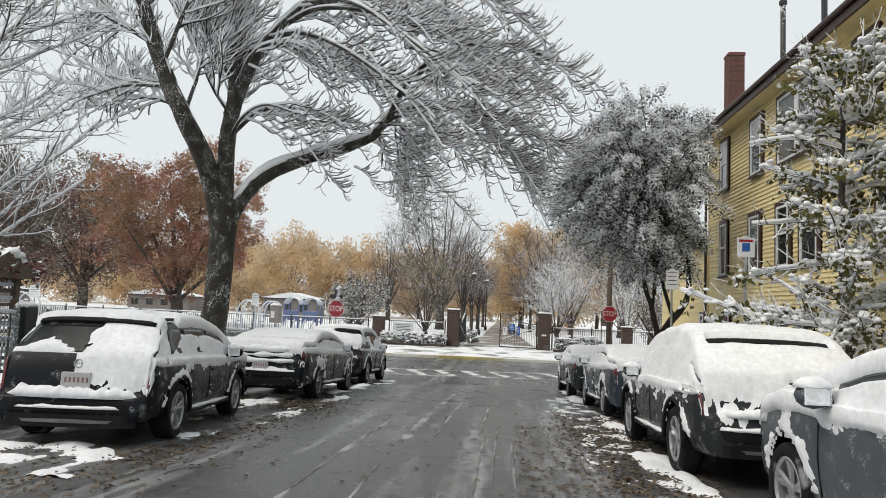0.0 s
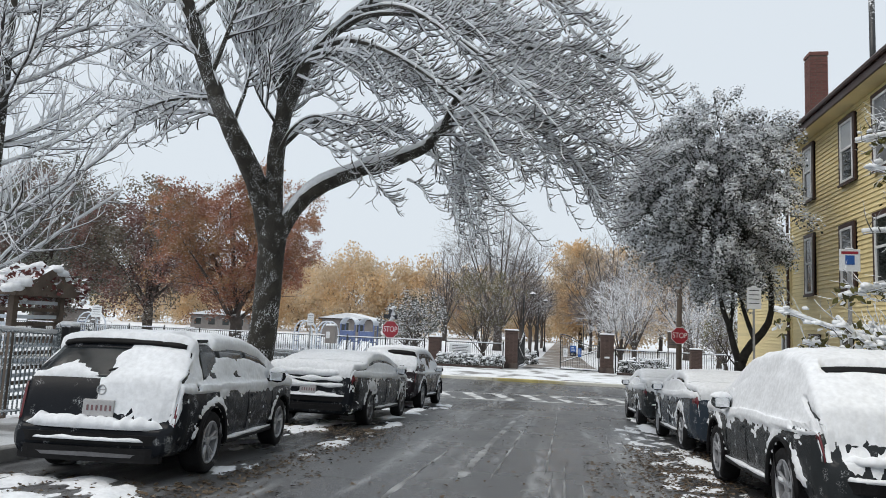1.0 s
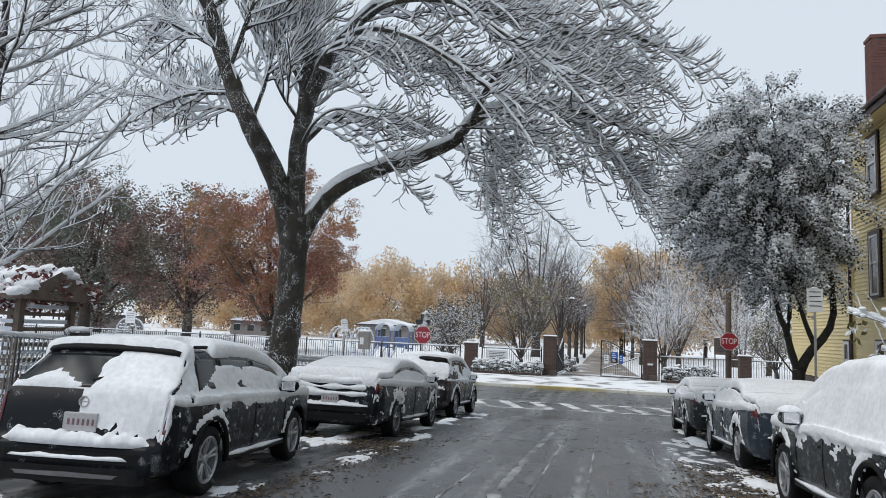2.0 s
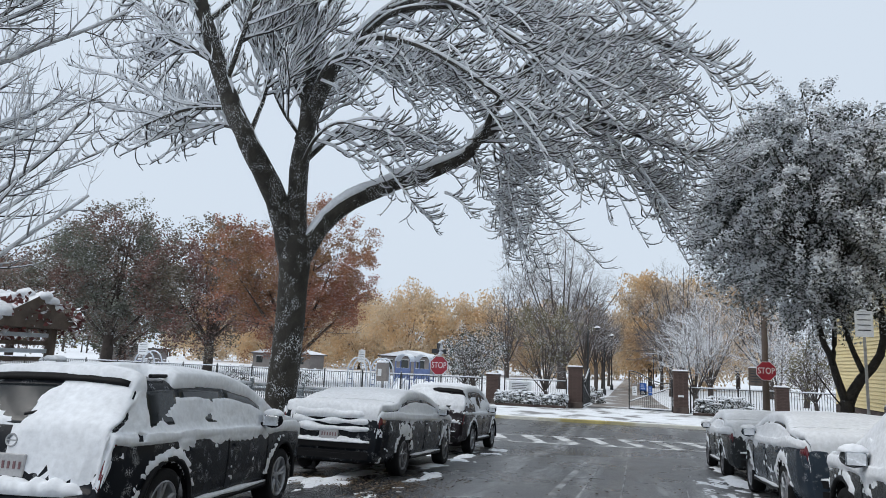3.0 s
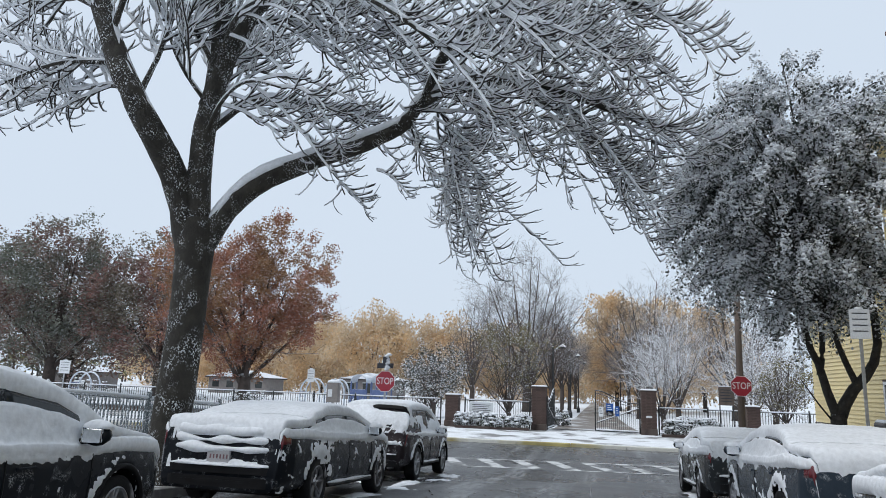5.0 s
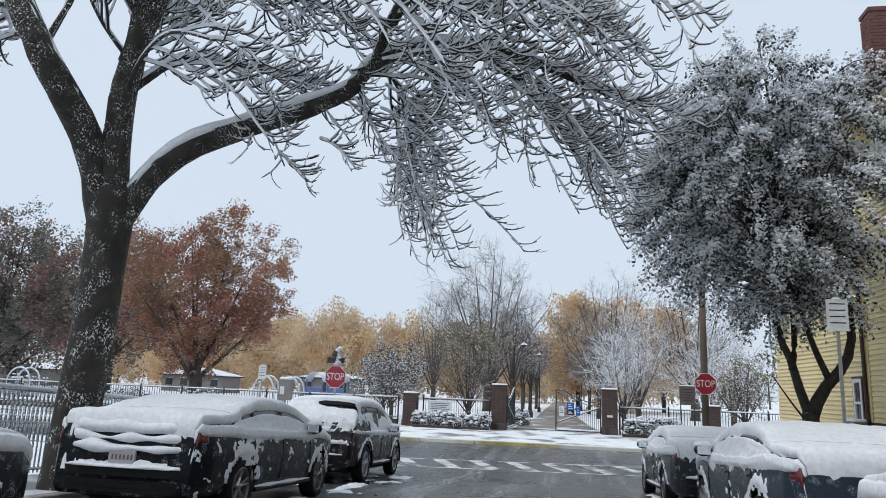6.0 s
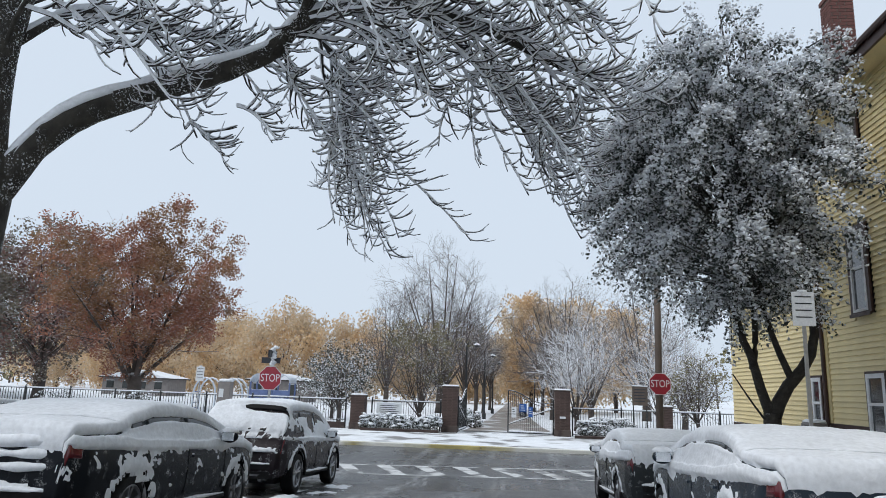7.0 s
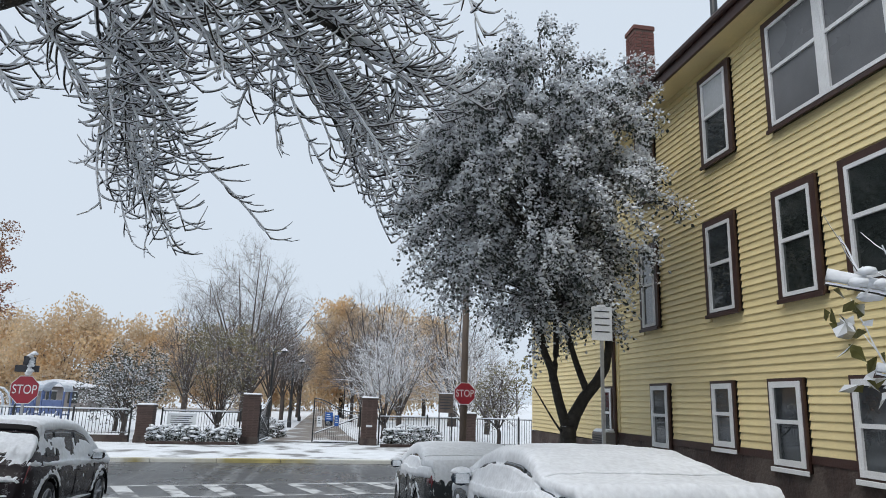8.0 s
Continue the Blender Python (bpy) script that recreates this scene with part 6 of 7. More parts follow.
def gate_leaf(x0, y0, x1, y1, label, signs):
    g = thing("park_gate", label, "gate", (x1, y1, 0.28))
    o = Vector((x1, y1, 0.28))
    a, c = Vector((x0, y0, 0.28)) - o, Vector((0, 0, 0))
    top = lambda t: 2.12 - 0.58 * (0.5 - 0.5 * math.cos(math.pi * min(1, t * 1.25)))
    pt = lambda t, z: a.lerp(c, t) + Vector((0, 0, z))
    part("gate_frame", Build().tube([pt(0, 0.08), pt(0, 2.12)], 0.035, 6).tube([pt(1, 0.05), pt(1, 1.75)], 0.04, 6).tube([pt(0, 0.1), pt(1, 0.1)], 0.03, 6).tube([pt(t, top(t)) for t in np.linspace(0, 1, 14)], 0.03, 6).tube([pt(t, top(t) - 0.14) for t in np.linspace(0, 1, 14)], 0.018, 5).tube([pt(0, 0.45), pt(1, 1.3)], 0.025, 5).done("gate_frame", IRON), g)
    for i in range(1, 22):
        t = i / 22
        part("picket", Build().tube([pt(t, 0.1), pt(t, top(t))], 0.010, 4, False).done("picket", IRON), g)
    part("snow", Build().tube([pt(0.02, 0.15), pt(0.98, 0.15)], 0.04, 6).tube([pt(0.05, 0.53), pt(0.95, 1.3)], 0.022, 5).done("snow", SNOW), g, "line of snow on the lower rail")
    if signs:
        for t, z, w, h, mt, lab in ((0.33, 1.25, 0.36, 0.46, SIGN_BLUE, "blue notice"), (0.33, 0.98, 0.34, 0.24, SIGN_DARK, "dark notice"), (0.13, 1.05, 0.24, 0.5, SIGN_WHITE, "white paper notice"), (0.5, 1.1, 0.2, 0.5, SIGN_BLUE, "pale blue notice")):
            q = pt(t, z)
            n = part("notice", Build().box(q.x - w / 2, q.x + w / 2, q.y - 0.06, q.y - 0.045, q.z - h / 2, q.z + h / 2).done("notice", mt), g, lab)
            bars = Build()
            for k in range(3):
                bars.box(q.x - w * 0.32, q.x + w * (0.1 + 0.1 * k), q.y - 0.064, q.y - 0.0605, q.z + h * (0.25 - 0.22 * k), q.z + h * (0.32 - 0.22 * k))
            part("notice_mark", bars.done("notice_mark", SIGN_WHITE if mt is not SIGN_WHITE else SIGN_DARK), n)
    return g


gate_leaf(0.95, 42.9, 3.15, fence_line(3.15), "black iron gate leaf with swept top and notices", True)
gate_leaf(-1.30, 45.0, -1.48, fence_line(-1.48), "black iron gate leaf standing open", False)


def info_board(x, y, z, w, h, label, mat=None):
    s = thing("notice_board", label, "sign", (x, y, 0.28))
    for dx in (-w / 2 + 0.05, w / 2 - 0.05):
        part("post", Build().tube([(dx, 0.03, -0.1), (dx, 0.03, z + h / 2 - 0.28)], 0.03, 6).done("post", IRON), s)
    pan = part("panel", Build().box(-w / 2, w / 2, -0.03, 0.0, z - h / 2 - 0.28, z + h / 2 - 0.28, 0.01).done("panel", mat or SIGN_WHITE), s)
    b = Build()
    for k in range(5):
        b.box(-w * 0.38, w * (0.38 - 0.06 * (k % 3)), -0.034, -0.0305, z - 0.28 + h * (0.30 - 0.15 * k), z - 0.28 + h * (0.35 - 0.15 * k))
    part("text_bar", b.done("text_bar", SIGN_DARK), pan, "unreadable lines as bars")
    part("snow", Build().box(-w / 2, w / 2, -0.05, 0.02, z + h / 2 - 0.28, z + h / 2 - 0.23, 0.015).done("snow", SNOW), s)


info_board(-4.85, 41.7, 1.25, 1.25, 0.6, "white park notice board behind snowy bushes")
info_board(7.25, 42.2, 2.35, 0.72, 0.9, "grey framed notice board near the corner", POLE)


# ---------------- signs, poles and lamps ----------------
def text_mesh(body, size, mat, name):
    cu = bpy.data.curves.new(name, "FONT")
    cu.body, cu.size, cu.align_x, cu.align_y, cu.extrude = body, size, "CENTER", "CENTER", 0.002
    ob = new(name, cu)
    bpy.context.view_layer.update()
    me = bpy.data.meshes.new_from_object(ob.evaluated_get(bpy.context.evaluated_depsgraph_get()))
    bpy.data.objects.remove(ob)
    me.name = name
    me.materials.clear()
    me.materials.append(mat)
    return me


def stop_sign(x, y, z, size, label, post, yaw):
    s = thing("stop_sign", label, "sign", pose(x, y, road_z(y) + 0.13, 0, 0, yaw))
    zc = z - road_z(y) - 0.13
    octo = lambda r, yy: [(r * math.cos(math.pi / 8 + k * math.pi / 4), yy, zc + r * math.sin(math.pi / 8 + k * math.pi / 4)) for k in range(8)]
    r = size / 2 / math.cos(math.pi / 8)
    rim = part("plate", Build().rings([octo(r, -0.012), octo(r, -0.008)]).done("plate", SIGN_WHITE), s, "white bordered octagon")
    part("face", Build().rings([octo(r * 0.95, -0.016), octo(r * 0.95, -0.0125)]).done("face", SIGN_RED), rim, "red face")
    part("lettering", text_mesh("STOP", size * 0.42, SIGN_WHITE, "lettering"), rim, "white letters STOP", pose(0, -0.0175, zc, 90, 0, 0) @ Matrix.Diagonal((0.86, 1.1, 1, 1)))
    if post:
        part("post", Build().box(-0.025, 0.025, -0.006, 0.03, -0.2, zc + 0.75).done("post", STEEL), s)
        part("street_name_plate", Build().box(-0.02, 0.02, -0.2, 0.24, zc + 0.5, zc + 0.68).box(-0.26, 0.22, -0.012, 0.012, zc + 0.36, zc + 0.50).done("street_name_plate", SIGN_DARK), s, "dark street plates half hidden by snow")
        b = Build()
        lumps(b, [((rnd(-0.08, 0.08), rnd(-0.06, 0.06), zc + h), 0.085) for h in (0.33, 0.38, 0.44, 0.50, 0.56, 0.62, 0.68, 0.74)], 7)
        part("snow", b.done("snow", SNOW, True), s, "snow stuck to the plates")
    else:
        part("post", Build().tube([(0.0, 0.1, -0.3), (0.0, 0.1, 2.5), (0.03, 0.1, 6.6)], [0.10, 0.095, 0.08], 12).done("post", POLE, True), s, "weathered round wooden pole")


random.seed(33)
stop_sign(-4.69, 24.37, 2.43, 0.57, "red stop sign on a steel post with snowy plates above", True, -4)
stop_sign(5.1, 26.86, 2.66, 0.57, "red stop sign on a weathered wooden pole", False, 3)


def parking_sign(x, y, z, w, h, label, blue):
    s = thing("street_sign", label, "sign", (x, y, road_z(y) + 0.13))
    zc = z - road_z(y) - 0.13
    part("post", Build().box(-0.022, 0.022, 0.0, 0.03, -0.15, zc + h * 0.62).done("post", STEEL), s, "galvanised post")
    pan = part("panel", Build().box(-w / 2, w / 2, -0.012, -0.004, zc - h / 2, zc + h / 2, 0.002).done("panel", SIGN_WHITE), s, "white enamel panel")
    b = Build()
    if blue:
        b.box(-w * 0.22, w * 0.22, -0.016, -0.0125, zc - h * 0.2, zc + h * 0.22)
        part("symbol", b.done("symbol", SIGN_BLUE), pan, "plain blue square")
        part("band", Build().box(-w * 0.4, w * 0.4, -0.016, -0.0125, zc + h * 0.28, zc + h * 0.40).done("band", SIGN_RED), pan, "red line")
    else:
        for k in range(4):
            b.box(-w * 0.36, w * 0.36, -0.016, -0.0125, zc + h * (0.34 - 0.2 * k), zc + h * (0.34 - 0.2 * k) + 0.016)
        part("text_bar", b.done("text_bar", SIGN_DARK), pan, "unreadable printing as bars")
    part("snow", Build().box(-w * 0.2, w * 0.2, -0.02, 0.03, zc + h * 0.5, zc + h * 0.56, 0.01).done("snow", SNOW), s)


parking_sign(5.2, 17.75, 3.57, 0.30, 0.47, "white parking sign on a galvanised post", False)
parking_sign(5.0, 12.1, 3.84, 0.27, 0.31, "small white sign with a blue square", True)
parking_sign(-12.1, 36.2, 2.6, 0.36, 0.6, "white sign on a post before the playground", False)
parking_sign(-19.3, 28.9, 2.55, 0.5, 0.5, "small white sign in the snowy yard", False)


def cabinet_post(x, y):
    s = thing("utility_box", "grey utility box on a post with snow on top", "box", (x, y, 0.26))
    part("post", Build().tube([(0, 0, -0.1), (0, 0, 1.3)], 0.05, 8).done("post", STEEL), s)
    part("box", Build().box(-0.28, 0.28, -0.18, 0.18, 1.15, 2.05, 0.02).done("box", STUCCO), s)
    part("notice", Build().box(-0.2, 0.0, -0.19, -0.181, 1.4, 1.75).done("notice", SIGN_WHITE), s)
    part("snow", Build().box(-0.27, 0.27, -0.17, 0.17, 2.05, 2.17, 0.05).done("snow", SNOW, True), s)


cabinet_post(-11.0, 36.4)


def park_lamp(x, y, h):
    s = thing("park_lamp", "dark park lamp post with a hooded lantern", "lamp", (x, y, 0.25), "lamps along the path")
    part("post", Build().lathe([(0.16, -0.1), (0.16, 0.35), (0.1, 0.45), (0.07, 0.6), (0.05, h - 0.5), (0.045, h)], 10).done("post", IRON), s)
    part("arm", Build().tube([(0, 0, h - 0.15), (0.1, 0, h + 0.05), (0.35, 0, h + 0.12), (0.6, 0, h + 0.02)], 0.025, 6).done("arm", IRON), s)
    part("lantern", Build().lathe([(0.03, 0.05), (0.1, 0.02), (0.24, -0.1), (0.2, -0.12), (0.08, -0.22)], 12, "z", (0.6, 0, h)).done("lantern", IRON), s)


park_lamp(-1.7, 50, 4.9)
park_lamp(-1.1, 62, 4.9)
park_lamp(-0.9, 76, 4.9)
park_lamp(3.5, 88, 4.9)


# ---------------- yard, kiosk and playground ----------------
def kiosk():
    base = Vector((-7.6, 11.6, road_z(11.6) + 0.1))
    k = thing("kiosk", "wooden slatted kiosk with red vines and snow on its roof", "kiosk", base)
    for dx, dy in ((0.25, -0.5), (0.25, 0.5), (-0.9, -0.5), (-0.9, 0.5)):
        part("post", Build().box(dx - 0.05, dx + 0.05, dy - 0.05, dy + 0.05, -0.1, 2.0).done("post", WOOD), k)
    for i in range(15):
        z = 0.25 + 0.115 * i
        part("slat", Build().box(0.22, 0.25, -0.45, 0.45, z, z + 0.06).done("slat", PLAY_WHITE if i % 2 else WOOD), k)
        part("slat", Build().box(-0.9, 0.2, -0.53, -0.505, z, z + 0.06).done("slat", PLAY_WHITE if i % 3 else WOOD), k)
    part("roof", Build().rings([[(x, -0.75, 1.95), (x, 0.0, 2.35), (x, 0.75, 1.95), (x, 0.75, 1.88), (x, -0.75, 1.88)] for x in (-1.1, 0.5)]).done("roof", WOOD), k)
    random.seed(5)
    b = Build()
    leaf_cloud(b, [(Vector((rnd(-0.9, 0.55), rnd(-0.75, 0.75), rnd(1.8, 2.3))), 0.18) for _ in range(70)], 16, 0.1, 1.0, 0.5)
    part("vine", b.done("vine", VINE), k, "red vine leaves over the roof edge", kind="stuff")
    b = Build()
    lumps(b, [(Vector((rnd(-1.0, 0.5), q, 2.36 - abs(q) * 0.52)), rnd(0.08, 0.16)) for q in [rnd(-0.75, 0.75) for _ in range(90)]], 7)
    part("snow", b.done("snow", SNOW, True), k, "snow on the roof", kind="stuff")


kiosk()


def gate_post(x, y, h):
    s = thing("gate_post", "dark square iron gate post with snow on top", "post", (x, y, walk_z(y)))
    part("shaft", Build().box(-0.13, 0.13, -0.13, 0.13, -0.1, h, 0.02).done("shaft", IRON), s)
    part("snow", Build().box(-0.13, 0.13, -0.13, 0.13, h, h + 0.07, 0.04).done("snow", SNOW, True), s)


gate_post(-6.75, 11.62, 1.40)
b = Build().box(-7.15, -7.1, 12.4, 12.75, walk_z(12.5) + 0.55, walk_z(12.5) + 1.0, 0.01)
b.tube([(-7.12, 12.57, walk_z(12.5) - 0.1), (-7.12, 12.57, walk_z(12.5) + 0.6)], 0.03, 6)
solid("orange_board", b.done("orange_board", ORANGE), "orange plastic board behind the fence", "board")


def play_tower(x, y, label):
    t = thing("play_tower", label, "playground tower", (x, y, 0.2), "playground towers")
    for dx in (-0.5, 0.5):
        for dy in (-0.5, 0.5):
            part("post", Build().tube([(dx, dy, -0.1), (dx, dy, 2.2)], 0.05, 8).done("post", PLAY_BLUE), t)
    part("platform", Build().box(-0.55, 0.55, -0.55, 0.55, 1.0, 1.08, 0.01).done("platform", PLAY_BLUE), t)
    arc = [(0.55 * math.cos(a), 2.15 + 0.5 * math.sin(a)) for a in np.linspace(0, math.pi, 10)]
    part("roof", Build().rings([[(px, yy, pz) for px, pz in arc] + [(px * 0.93, yy, 2.15 + (pz - 2.15) * 0.93) for px, pz in arc[::-1]] for yy in (-0.6, 0.6)]).done("roof", PLAY_WHITE), t, "barrel roof with snow")
    part("panel", Build().box(-0.45, 0.45, -0.53, -0.50, 1.08, 1.75, 0.01).done("panel", PLAY_BLUE), t)
    part("slide", Build().rings([[(-0.3, yy, zz), (0.3, yy, zz), (0.3, yy, zz + 0.15), (0.26, yy, zz + 0.15), (0.26, yy, zz + 0.03), (-0.26, yy, zz + 0.03), (-0.26, yy, zz + 0.15), (-0.3, yy, zz + 0.15)] for yy, zz in ((-0.55, 1.05), (-1.2, 0.7), (-2.0, 0.3), (-2.4, 0.22))]).done("slide", PLAY_WHITE), t)


def climber(x, y, w, h, label):
    c = thing("climbing_arch", label, "climbing frame", (x, y, 0.2), "climbing arches")
    for dy in (-0.4, 0.4):
        pts = [(-w / 2, dy, -0.1), (-w / 2, dy, h * 0.6)] + [(w / 2 * math.cos(a), dy, h * 0.6 + h * 0.4 * math.sin(a)) for a in np.linspace(math.pi, 0, 9)] + [(w / 2, dy, -0.1)]
        part("tube", Build().tube(pts, 0.05, 8).done("tube", PLAY_WHITE), c)
    for i in range(5):
        z = 0.3 + 0.3 * i
        part("rung", Build().tube([(-w / 2, -0.4, z), (-w / 2, 0.4, z)], 0.025, 6).done("rung", PLAY_BLUE), c)


play_tower(-11.9, 46.5, "blue and white play tower with a barrel roof")
play_tower(-13.3, 46.8, "blue and white play tower with a snowy barrel roof")
climber(-14.6, 46, 1.3, 2.3, "pale blue arched climbing bars")
climber(-16.2, 46, 1.3, 2.3, "pale blue arched climbing bars")
climber(-31.0, 44, 1.6, 2.2, "pale arched bars in the yard")


def hut(x, y, w, d, h, label):
    t = thing("park_building", label, "building", (x, y, 0.15))
    wall = part("wall", Build().box(-w / 2, w / 2, -d / 2, d / 2, -0.2, h).done("wall", STUCCO), t)
    part("roof", Build().rings([[(-w / 2 - 0.4, yy, h), (0, yy, h + w * 0.10), (w / 2 + 0.4, yy, h), (w / 2 + 0.4, yy, h - 0.15), (-w / 2 - 0.4, yy, h - 0.15)] for yy in (-d / 2 - 0.4, d / 2 + 0.4)]).done("roof", ROOF), t)
    part("snow", Build().rings([[(-w / 2 - 0.42, yy, h + 0.02), (0, yy, h + w * 0.10 + 0.10), (w / 2 + 0.42, yy, h + 0.02)] for yy in (-d / 2 - 0.42, d / 2 + 0.42)]).done("snow", SNOW), t, "snow on the roof")
    for i in range(int(w / 2.2)):
        xx = -w / 2 + 1.1 + 2.2 * i
        win = part("window", Build().box(xx - 0.5, xx + 0.5, -d / 2 - 0.03, -d / 2 + 0.02, 0.9, h - 0.5).done("window", PANE_DARK), t)
        part("window_frame", Build().box(xx - 0.56, xx + 0.56, -d / 2 - 0.06, -d / 2 - 0.031, h - 0.5, h - 0.4).done("window_frame", WHITE), win)


hut(-48, 96, 9, 5, 2.3, "low pale park building with a snowy roof")
hut(-27.5, 92, 7, 5, 2.6, "small pale park pavilion under snow")
hut(-72, 92, 8, 5, 2.3, "low grey building behind the yard trees")


# ---------------- bushes and beds ----------------
def bush(x, y, w, h, seed, label):
    random.seed(seed)
    z0 = 0.28 if y > 35 else road_z(y)
    s = thing("bush", label, "bush", (x, y, z0), "snowy bushes")
    b, t, sn = Build(), Build(), Build()
    cl = [(Vector((rnd(-w, w) * 0.42, rnd(-w, w) * 0.3, h * rnd(0.15, 0.85))), w * 0.16) for _ in range(34)]
    for p, r in cl[:16]:
        t.tube([(p.x * 0.2, p.y * 0.2, -0.05), p], [0.015, 0.006], 4, False)
    leaf_cloud(b, cl, 26, 0.10, 1.0, 0.1)
    lumps(sn, [(p + Vector((rnd(-0.1, 0.1), rnd(-0.1, 0.1), r * 0.8)), rnd(0.05, 0.12)) for p, r in cl for _ in range(2)], 6)
    part("stems", t.done("stems", BARK_FAR), s, kind="stuff")
    part("leaves", b.done("leaves", BUSH_LEAF), s, kind="stuff")
    part("snow", sn.done("snow", SNOW, True), s, "snow caught in the bush", kind="stuff")


for i, (x, dy, w, h) in enumerate(((-5.6, -0.7, 1.0, 0.75), (-4.8, -0.6, 1.0, 0.85), (-4.0, -0.7, 1.1, 0.75), (-3.2, -0.6, 1.0, 0.7), (-2.6, -0.6, 0.8, 0.8), (4.6, -0.5, 0.9, 0.8), (5.4, -0.6, 1.2, 0.95), (6.4, -0.5, 1.3, 1.0), (-1.0, 4.0, 1.0, 1.0), (-1.5, 7.0, 1.2, 1.0), (-19, 2.5, 2.2, 1.3), (-24, 4, 2.4, 1.3), (-32, 6, 2.6, 1.6))):
    bush(x, fence_line(x) + dy, w, h, 200 + i, "low bush bent under snow by the park fence")
for x0, x1 in ((-6.0, -2.3), (4.1, 7.3)):
    b = Build()
    b.rings([[(x, fence_line(x) - 1.15, 0.2), (x, fence_line(x) - 1.15, 0.40), (x, fence_line(x) - 1.02, 0.42), (x, fence_line(x) - 1.02, 0.2)] for x in (x0, x1)])
    solid("bed_edging", b.done("bed_edging", FOUND), "low dark stone edging of a planting bed", "edging", "structure")


# ---------------- slush, leaves and litter of the gutter ----------------
def slush_field(x0, x1, y0, y1, threshold, seed, label, deep=0.07, fine=1.0, line=None):
    """Snow left in patches; line: x of a middle line that the snow keeps to, and its reach."""
    step = 0.055
    nx, ny = int((x1 - x0) / step), int((y1 - y0) / step)
    h = np.zeros((ny + 1, nx + 1))
    for j in range(ny + 1):
        for i in range(nx + 1):
            x, y = x0 + i * step, y0 + j * step
            q = Vector((x + seed, y * 0.55, seed)) * fine
            val = noise.noise(q * 0.9) * 0.6 + noise.noise(q * 2.6) * 0.35 + noise.noise(q * 7.0) * 0.18
            edge = min(1.0, (x - x0) / 0.5, (x1 - x) / 0.5, (y - y0) / 0.6, (y1 - y) / 0.6)
            if line:
                val += 0.35 - 0.55 * abs(x - line[0]) / line[1]
            h[j, i] = (val - threshold - 0.5 * (1 - max(0, edge))) * deep * 2.5
    v = [(x0 + i * step, y0 + j * step, road_z(y0 + j * step) + min(deep, float(h[j, i]))) for j in range(ny + 1) for i in range(nx + 1)]
    n = nx + 1
    f = [(j * n + i, j * n + i + 1, (j + 1) * n + i + 1, (j + 1) * n + i) for j in range(ny) for i in range(nx) if max(h[j, i], h[j, i + 1], h[j + 1, i], h[j + 1, i + 1]) > 0.0]
    used = sorted({k for q in f for k in q})
    re = {k: i for i, k in enumerate(used)}
    me = mesh("slush", [v[k] for k in used], [tuple(re[k] for k in q) for q in f], SNOW, True)
    solid("slush", me, label, "snow", "stuff")


slush_field(-4.5, -2.3, 6.3, 8.2, -0.07, 5.0, "bank of snow left behind the parked wagon", 0.07, 1.5)
slush_field(-4.3, -1.7, 8.0, 24.5, 0.19, 3.0, "patches of snow along the gutter by the cars", 0.06, 1.9)
slush_field(2.3, 4.95, 3.0, 24.0, 0.14, 9.0, "ridge of snow along the parked cars' wheels", 0.05, 1.3, (3.15, 0.30))
slush_field(1.9, 3.6, 4.0, 20.0, 0.10, 4.4, "scraps of trodden slush among the leaves", 0.018, 4.0)


def slush_track(points, width, seed, label, gaps=0.5):
    """A broken line of pressed slush left by a wheel: width in metres, gaps: how much of it has melted."""
    line = spline([(x, y, 0.0) for x, y in points], max(8, int((Vector(points[-1]) - Vector(points[0])).length / 0.10)))
    n = len(line)
    v, f = [], []
    for j, p in enumerate(line):
        d = line[min(j + 1, n - 1)] - line[max(j - 1, 0)]
        side = Vector((d.y, -d.x, 0)).normalized()
        e = min(1.0, j / 5, (n - 1 - j) / 5)
        wd = max(0.0, width * e * (1.15 - gaps + 0.7 * noise.noise(Vector((seed, p.y * 0.6, p.x))) + 0.9 * gaps * noise.noise(Vector((seed, p.y * 2.9, p.x * 3 + 4)))))
        for k, (u, h) in enumerate(((-1, -0.003), (-0.6, 0.006), (0.0, 0.009), (0.6, 0.006), (1, -0.003))):
            q = p + side * (u * wd * 0.5 + 0.25 * width * noise.noise(Vector((p.y * 6, k * 1.7, seed + p.x * 4))))
            v.append((q.x, q.y, road_z(q.y) + (h if wd > 0.008 else -0.01)))
    for j in range(n - 1):
        for k in range(4):
            f.append((j * 5 + k, j * 5 + k + 1, j * 5 + k + 6, j * 5 + k + 5))
    solid("slush_track", mesh("slush_track", v, f, SNOW_DIRTY, True), label, "snow", "stuff")


LINE = "broken line of pressed slush in a wheel track"
slush_track([(-0.02, 9.6), (-0.03, 12.1), (-0.02, 16.8), (0.03, 22.6)], 0.16, 2.0, LINE, 0.35)
slush_track([(0.32, 9.7), (0.34, 12.8), (0.39, 20.4)], 0.055, 4.0, LINE, 0.35)
slush_track([(0.91, 10.3), (0.95, 14.4), (0.98, 19.7), (0.97, 22.6)], 0.05, 6.0, LINE, 0.35)
slush_track([(-0.1, 17.1), (0.69, 17.2)], 0.10, 7.0, "short bar of slush across the street", 0.4)
slush_track([(1.12, 17.12), (1.42, 17.08)], 0.12, 8.0, "short bar of slush across the street", 0.3)
slush_track([(-0.47, 5.6), (-0.5, 6.4), (-0.54, 8.9), (-0.53, 12.0)], 0.10, 9.0, LINE, 0.6)
slush_track([(0.05, 5.0), (0.04, 6.4), (-0.02, 8.2)], 0.06, 10.0, LINE, 0.6)
slush_track([(1.0, 6.0), (0.99, 9.0), (1.01, 10.9)], 0.045, 11.0, LINE, 0.6)
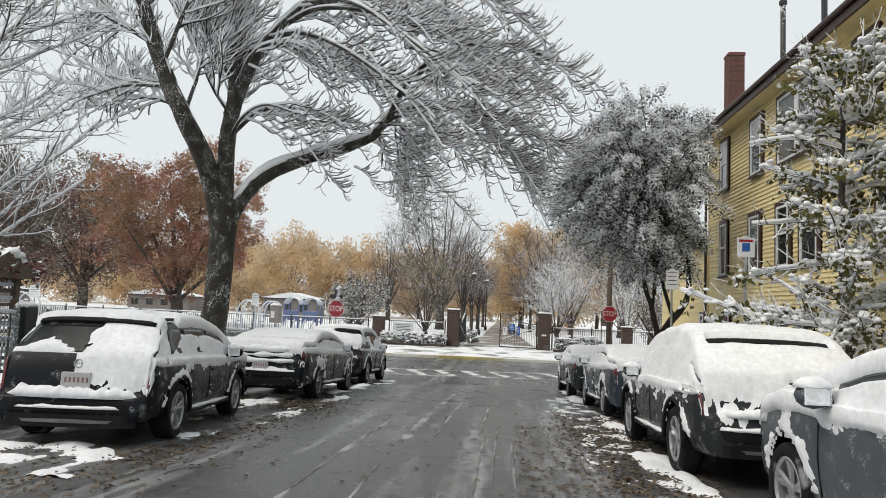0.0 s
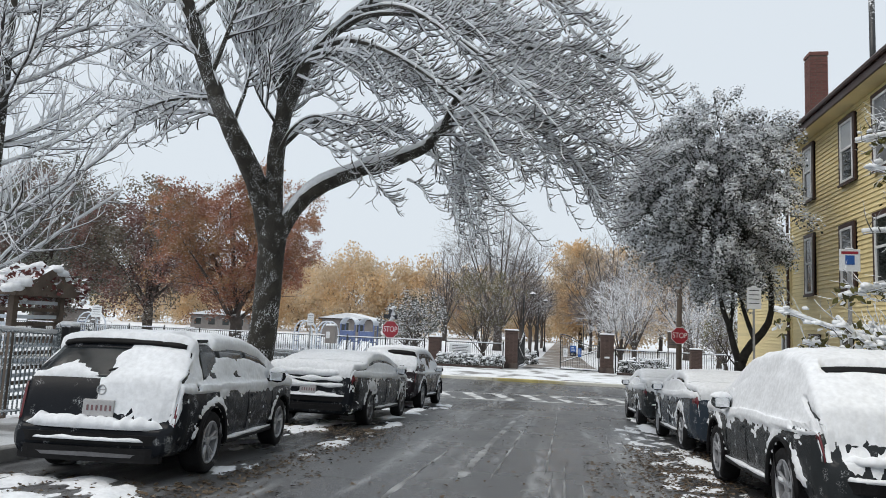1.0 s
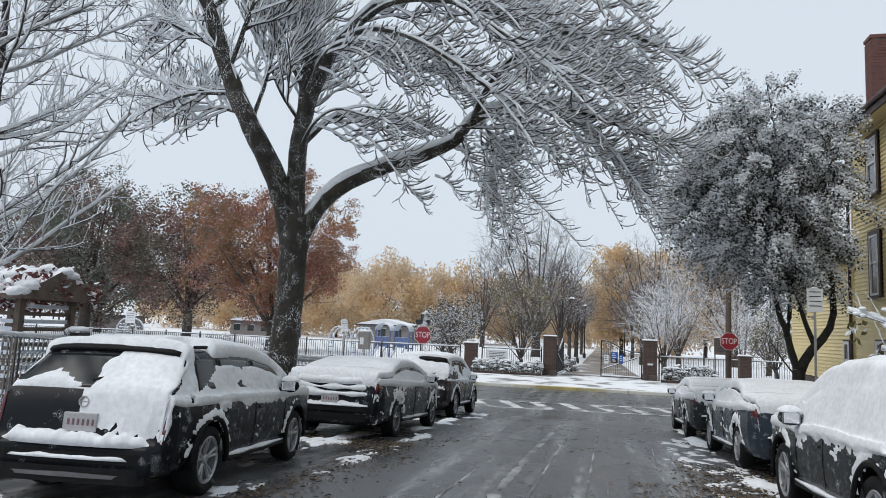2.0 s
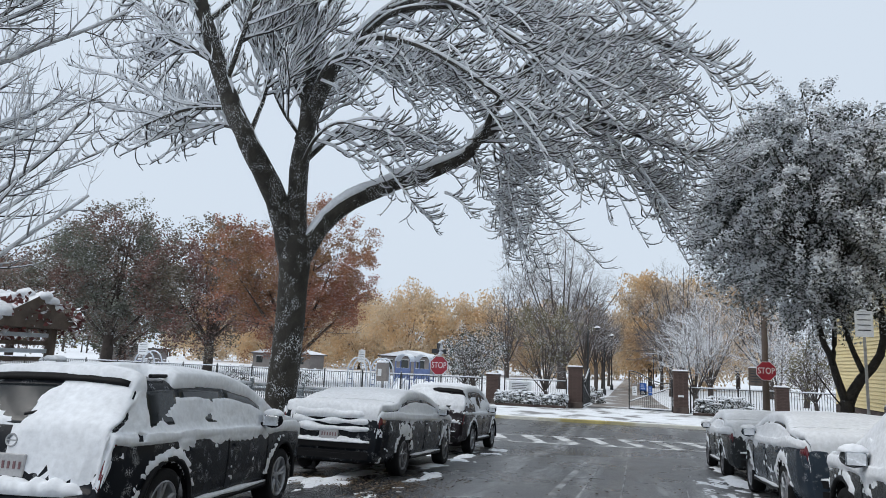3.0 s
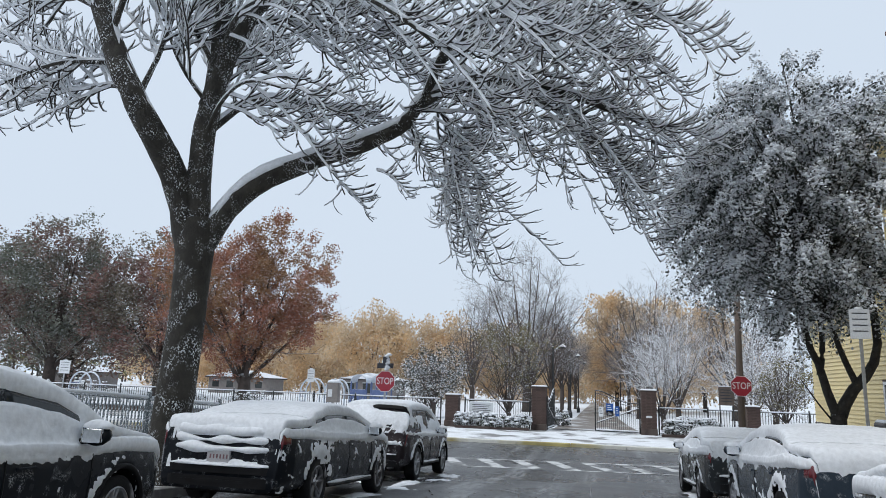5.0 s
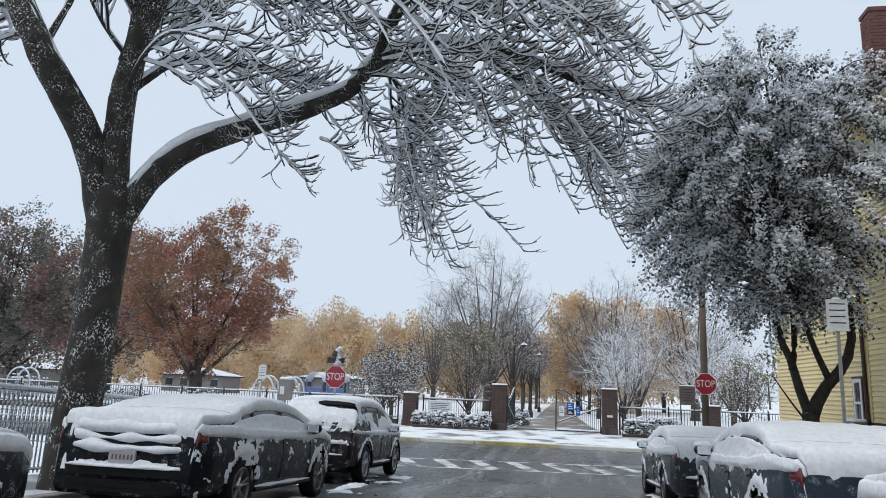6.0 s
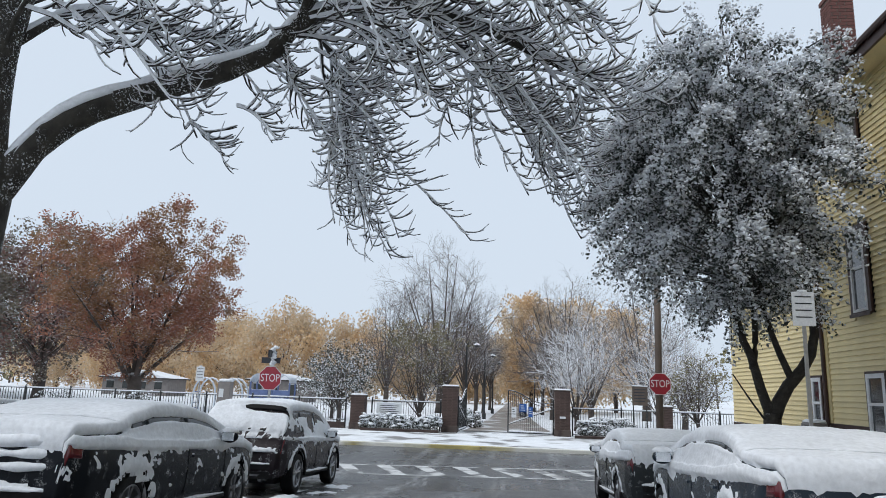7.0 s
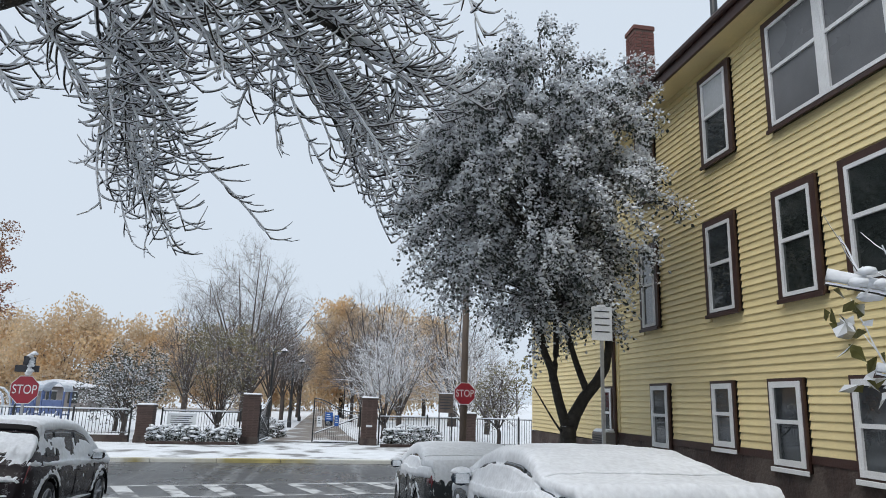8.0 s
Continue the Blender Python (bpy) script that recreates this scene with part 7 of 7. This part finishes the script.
slush_track([(1.15, 6.5), (1.15, 9.1), (1.16, 11.5)], 0.045, 12.0, LINE, 0.6)
slush_track([(1.36, 6.0), (1.36, 9.2), (1.33, 11.0)], 0.05, 13.0, LINE, 0.65)
slush_track([(1.85, 9.0), (1.89, 13.4), (2.07, 18.0)], 0.04, 14.0, LINE, 0.6)
slush_track([(2.2, 8.0), (2.17, 13.6), (2.28, 16.7)], 0.05, 15.0, LINE, 0.5)


def scatter_leaves(count, seed, spots, label):
    random.seed(seed)
    b = Build()
    for _ in range(count):
        x0, x1, y0, y1 = random.choice(spots)
        x, y = rnd(x0, x1), rnd(y0, y1)
        s, a = rnd(0.016, 0.042), rnd(0, 6.283)
        z = road_z(y) + 0.006
        ca, sa = math.cos(a) * s, math.sin(a) * s
        k = [(x - ca, y - sa, z), (x + sa * 0.5, y - ca * 0.5, z + rnd(0, 0.02)), (x + ca, y + sa, z + rnd(0, 0.012)), (x - sa * 0.5, y + ca * 0.5, z + rnd(0, 0.02))]
        b.add(k, [(0, 1, 2, 3)])
    solid("fallen_leaf", mesh("fallen_leaf", b.v, b.f, FALLEN), label, "leaves", "stuff")


scatter_leaves(4600, 61, [(2.0, 3.4, 4, 14), (2.3, 3.2, 3, 12), (2.2, 4.9, 11.5, 14.5), (1.4, 3.0, 4, 12)], "wet brown leaves strewn over the gutter")
scatter_leaves(2200, 62, [(-2.6, -1.4, 5, 15), (-2.4, -1.9, 7, 14), (-4.2, -1.8, 5, 8), (-4.2, -2.0, 12.8, 14)], "wet brown leaves along the kerb")
scatter_leaves(350, 63, [(-2.0, 2.6, 2, 20)], "single leaves on the wet street")


# window cooling unit on the wing
unit = thing("cooling_unit", "grey window cooling unit on a bracket", "appliance", (FACADE_X - 0.03, 22.1, 1.60))
part("case", Build().box(-0.34, 0.0, -0.28, 0.28, 0.0, 0.34, 0.02).done("case", STUCCO), unit)
for i in range(6):
    part("slat", Build().box(-0.352, -0.3405, -0.24, 0.24, 0.04 + 0.045 * i, 0.06 + 0.045 * i).done("slat", SIGN_DARK), unit)
part("snow", Build().box(-0.33, -0.01, -0.27, 0.27, 0.34, 0.40, 0.04).done("snow", SNOW, True), unit)

clapboards()
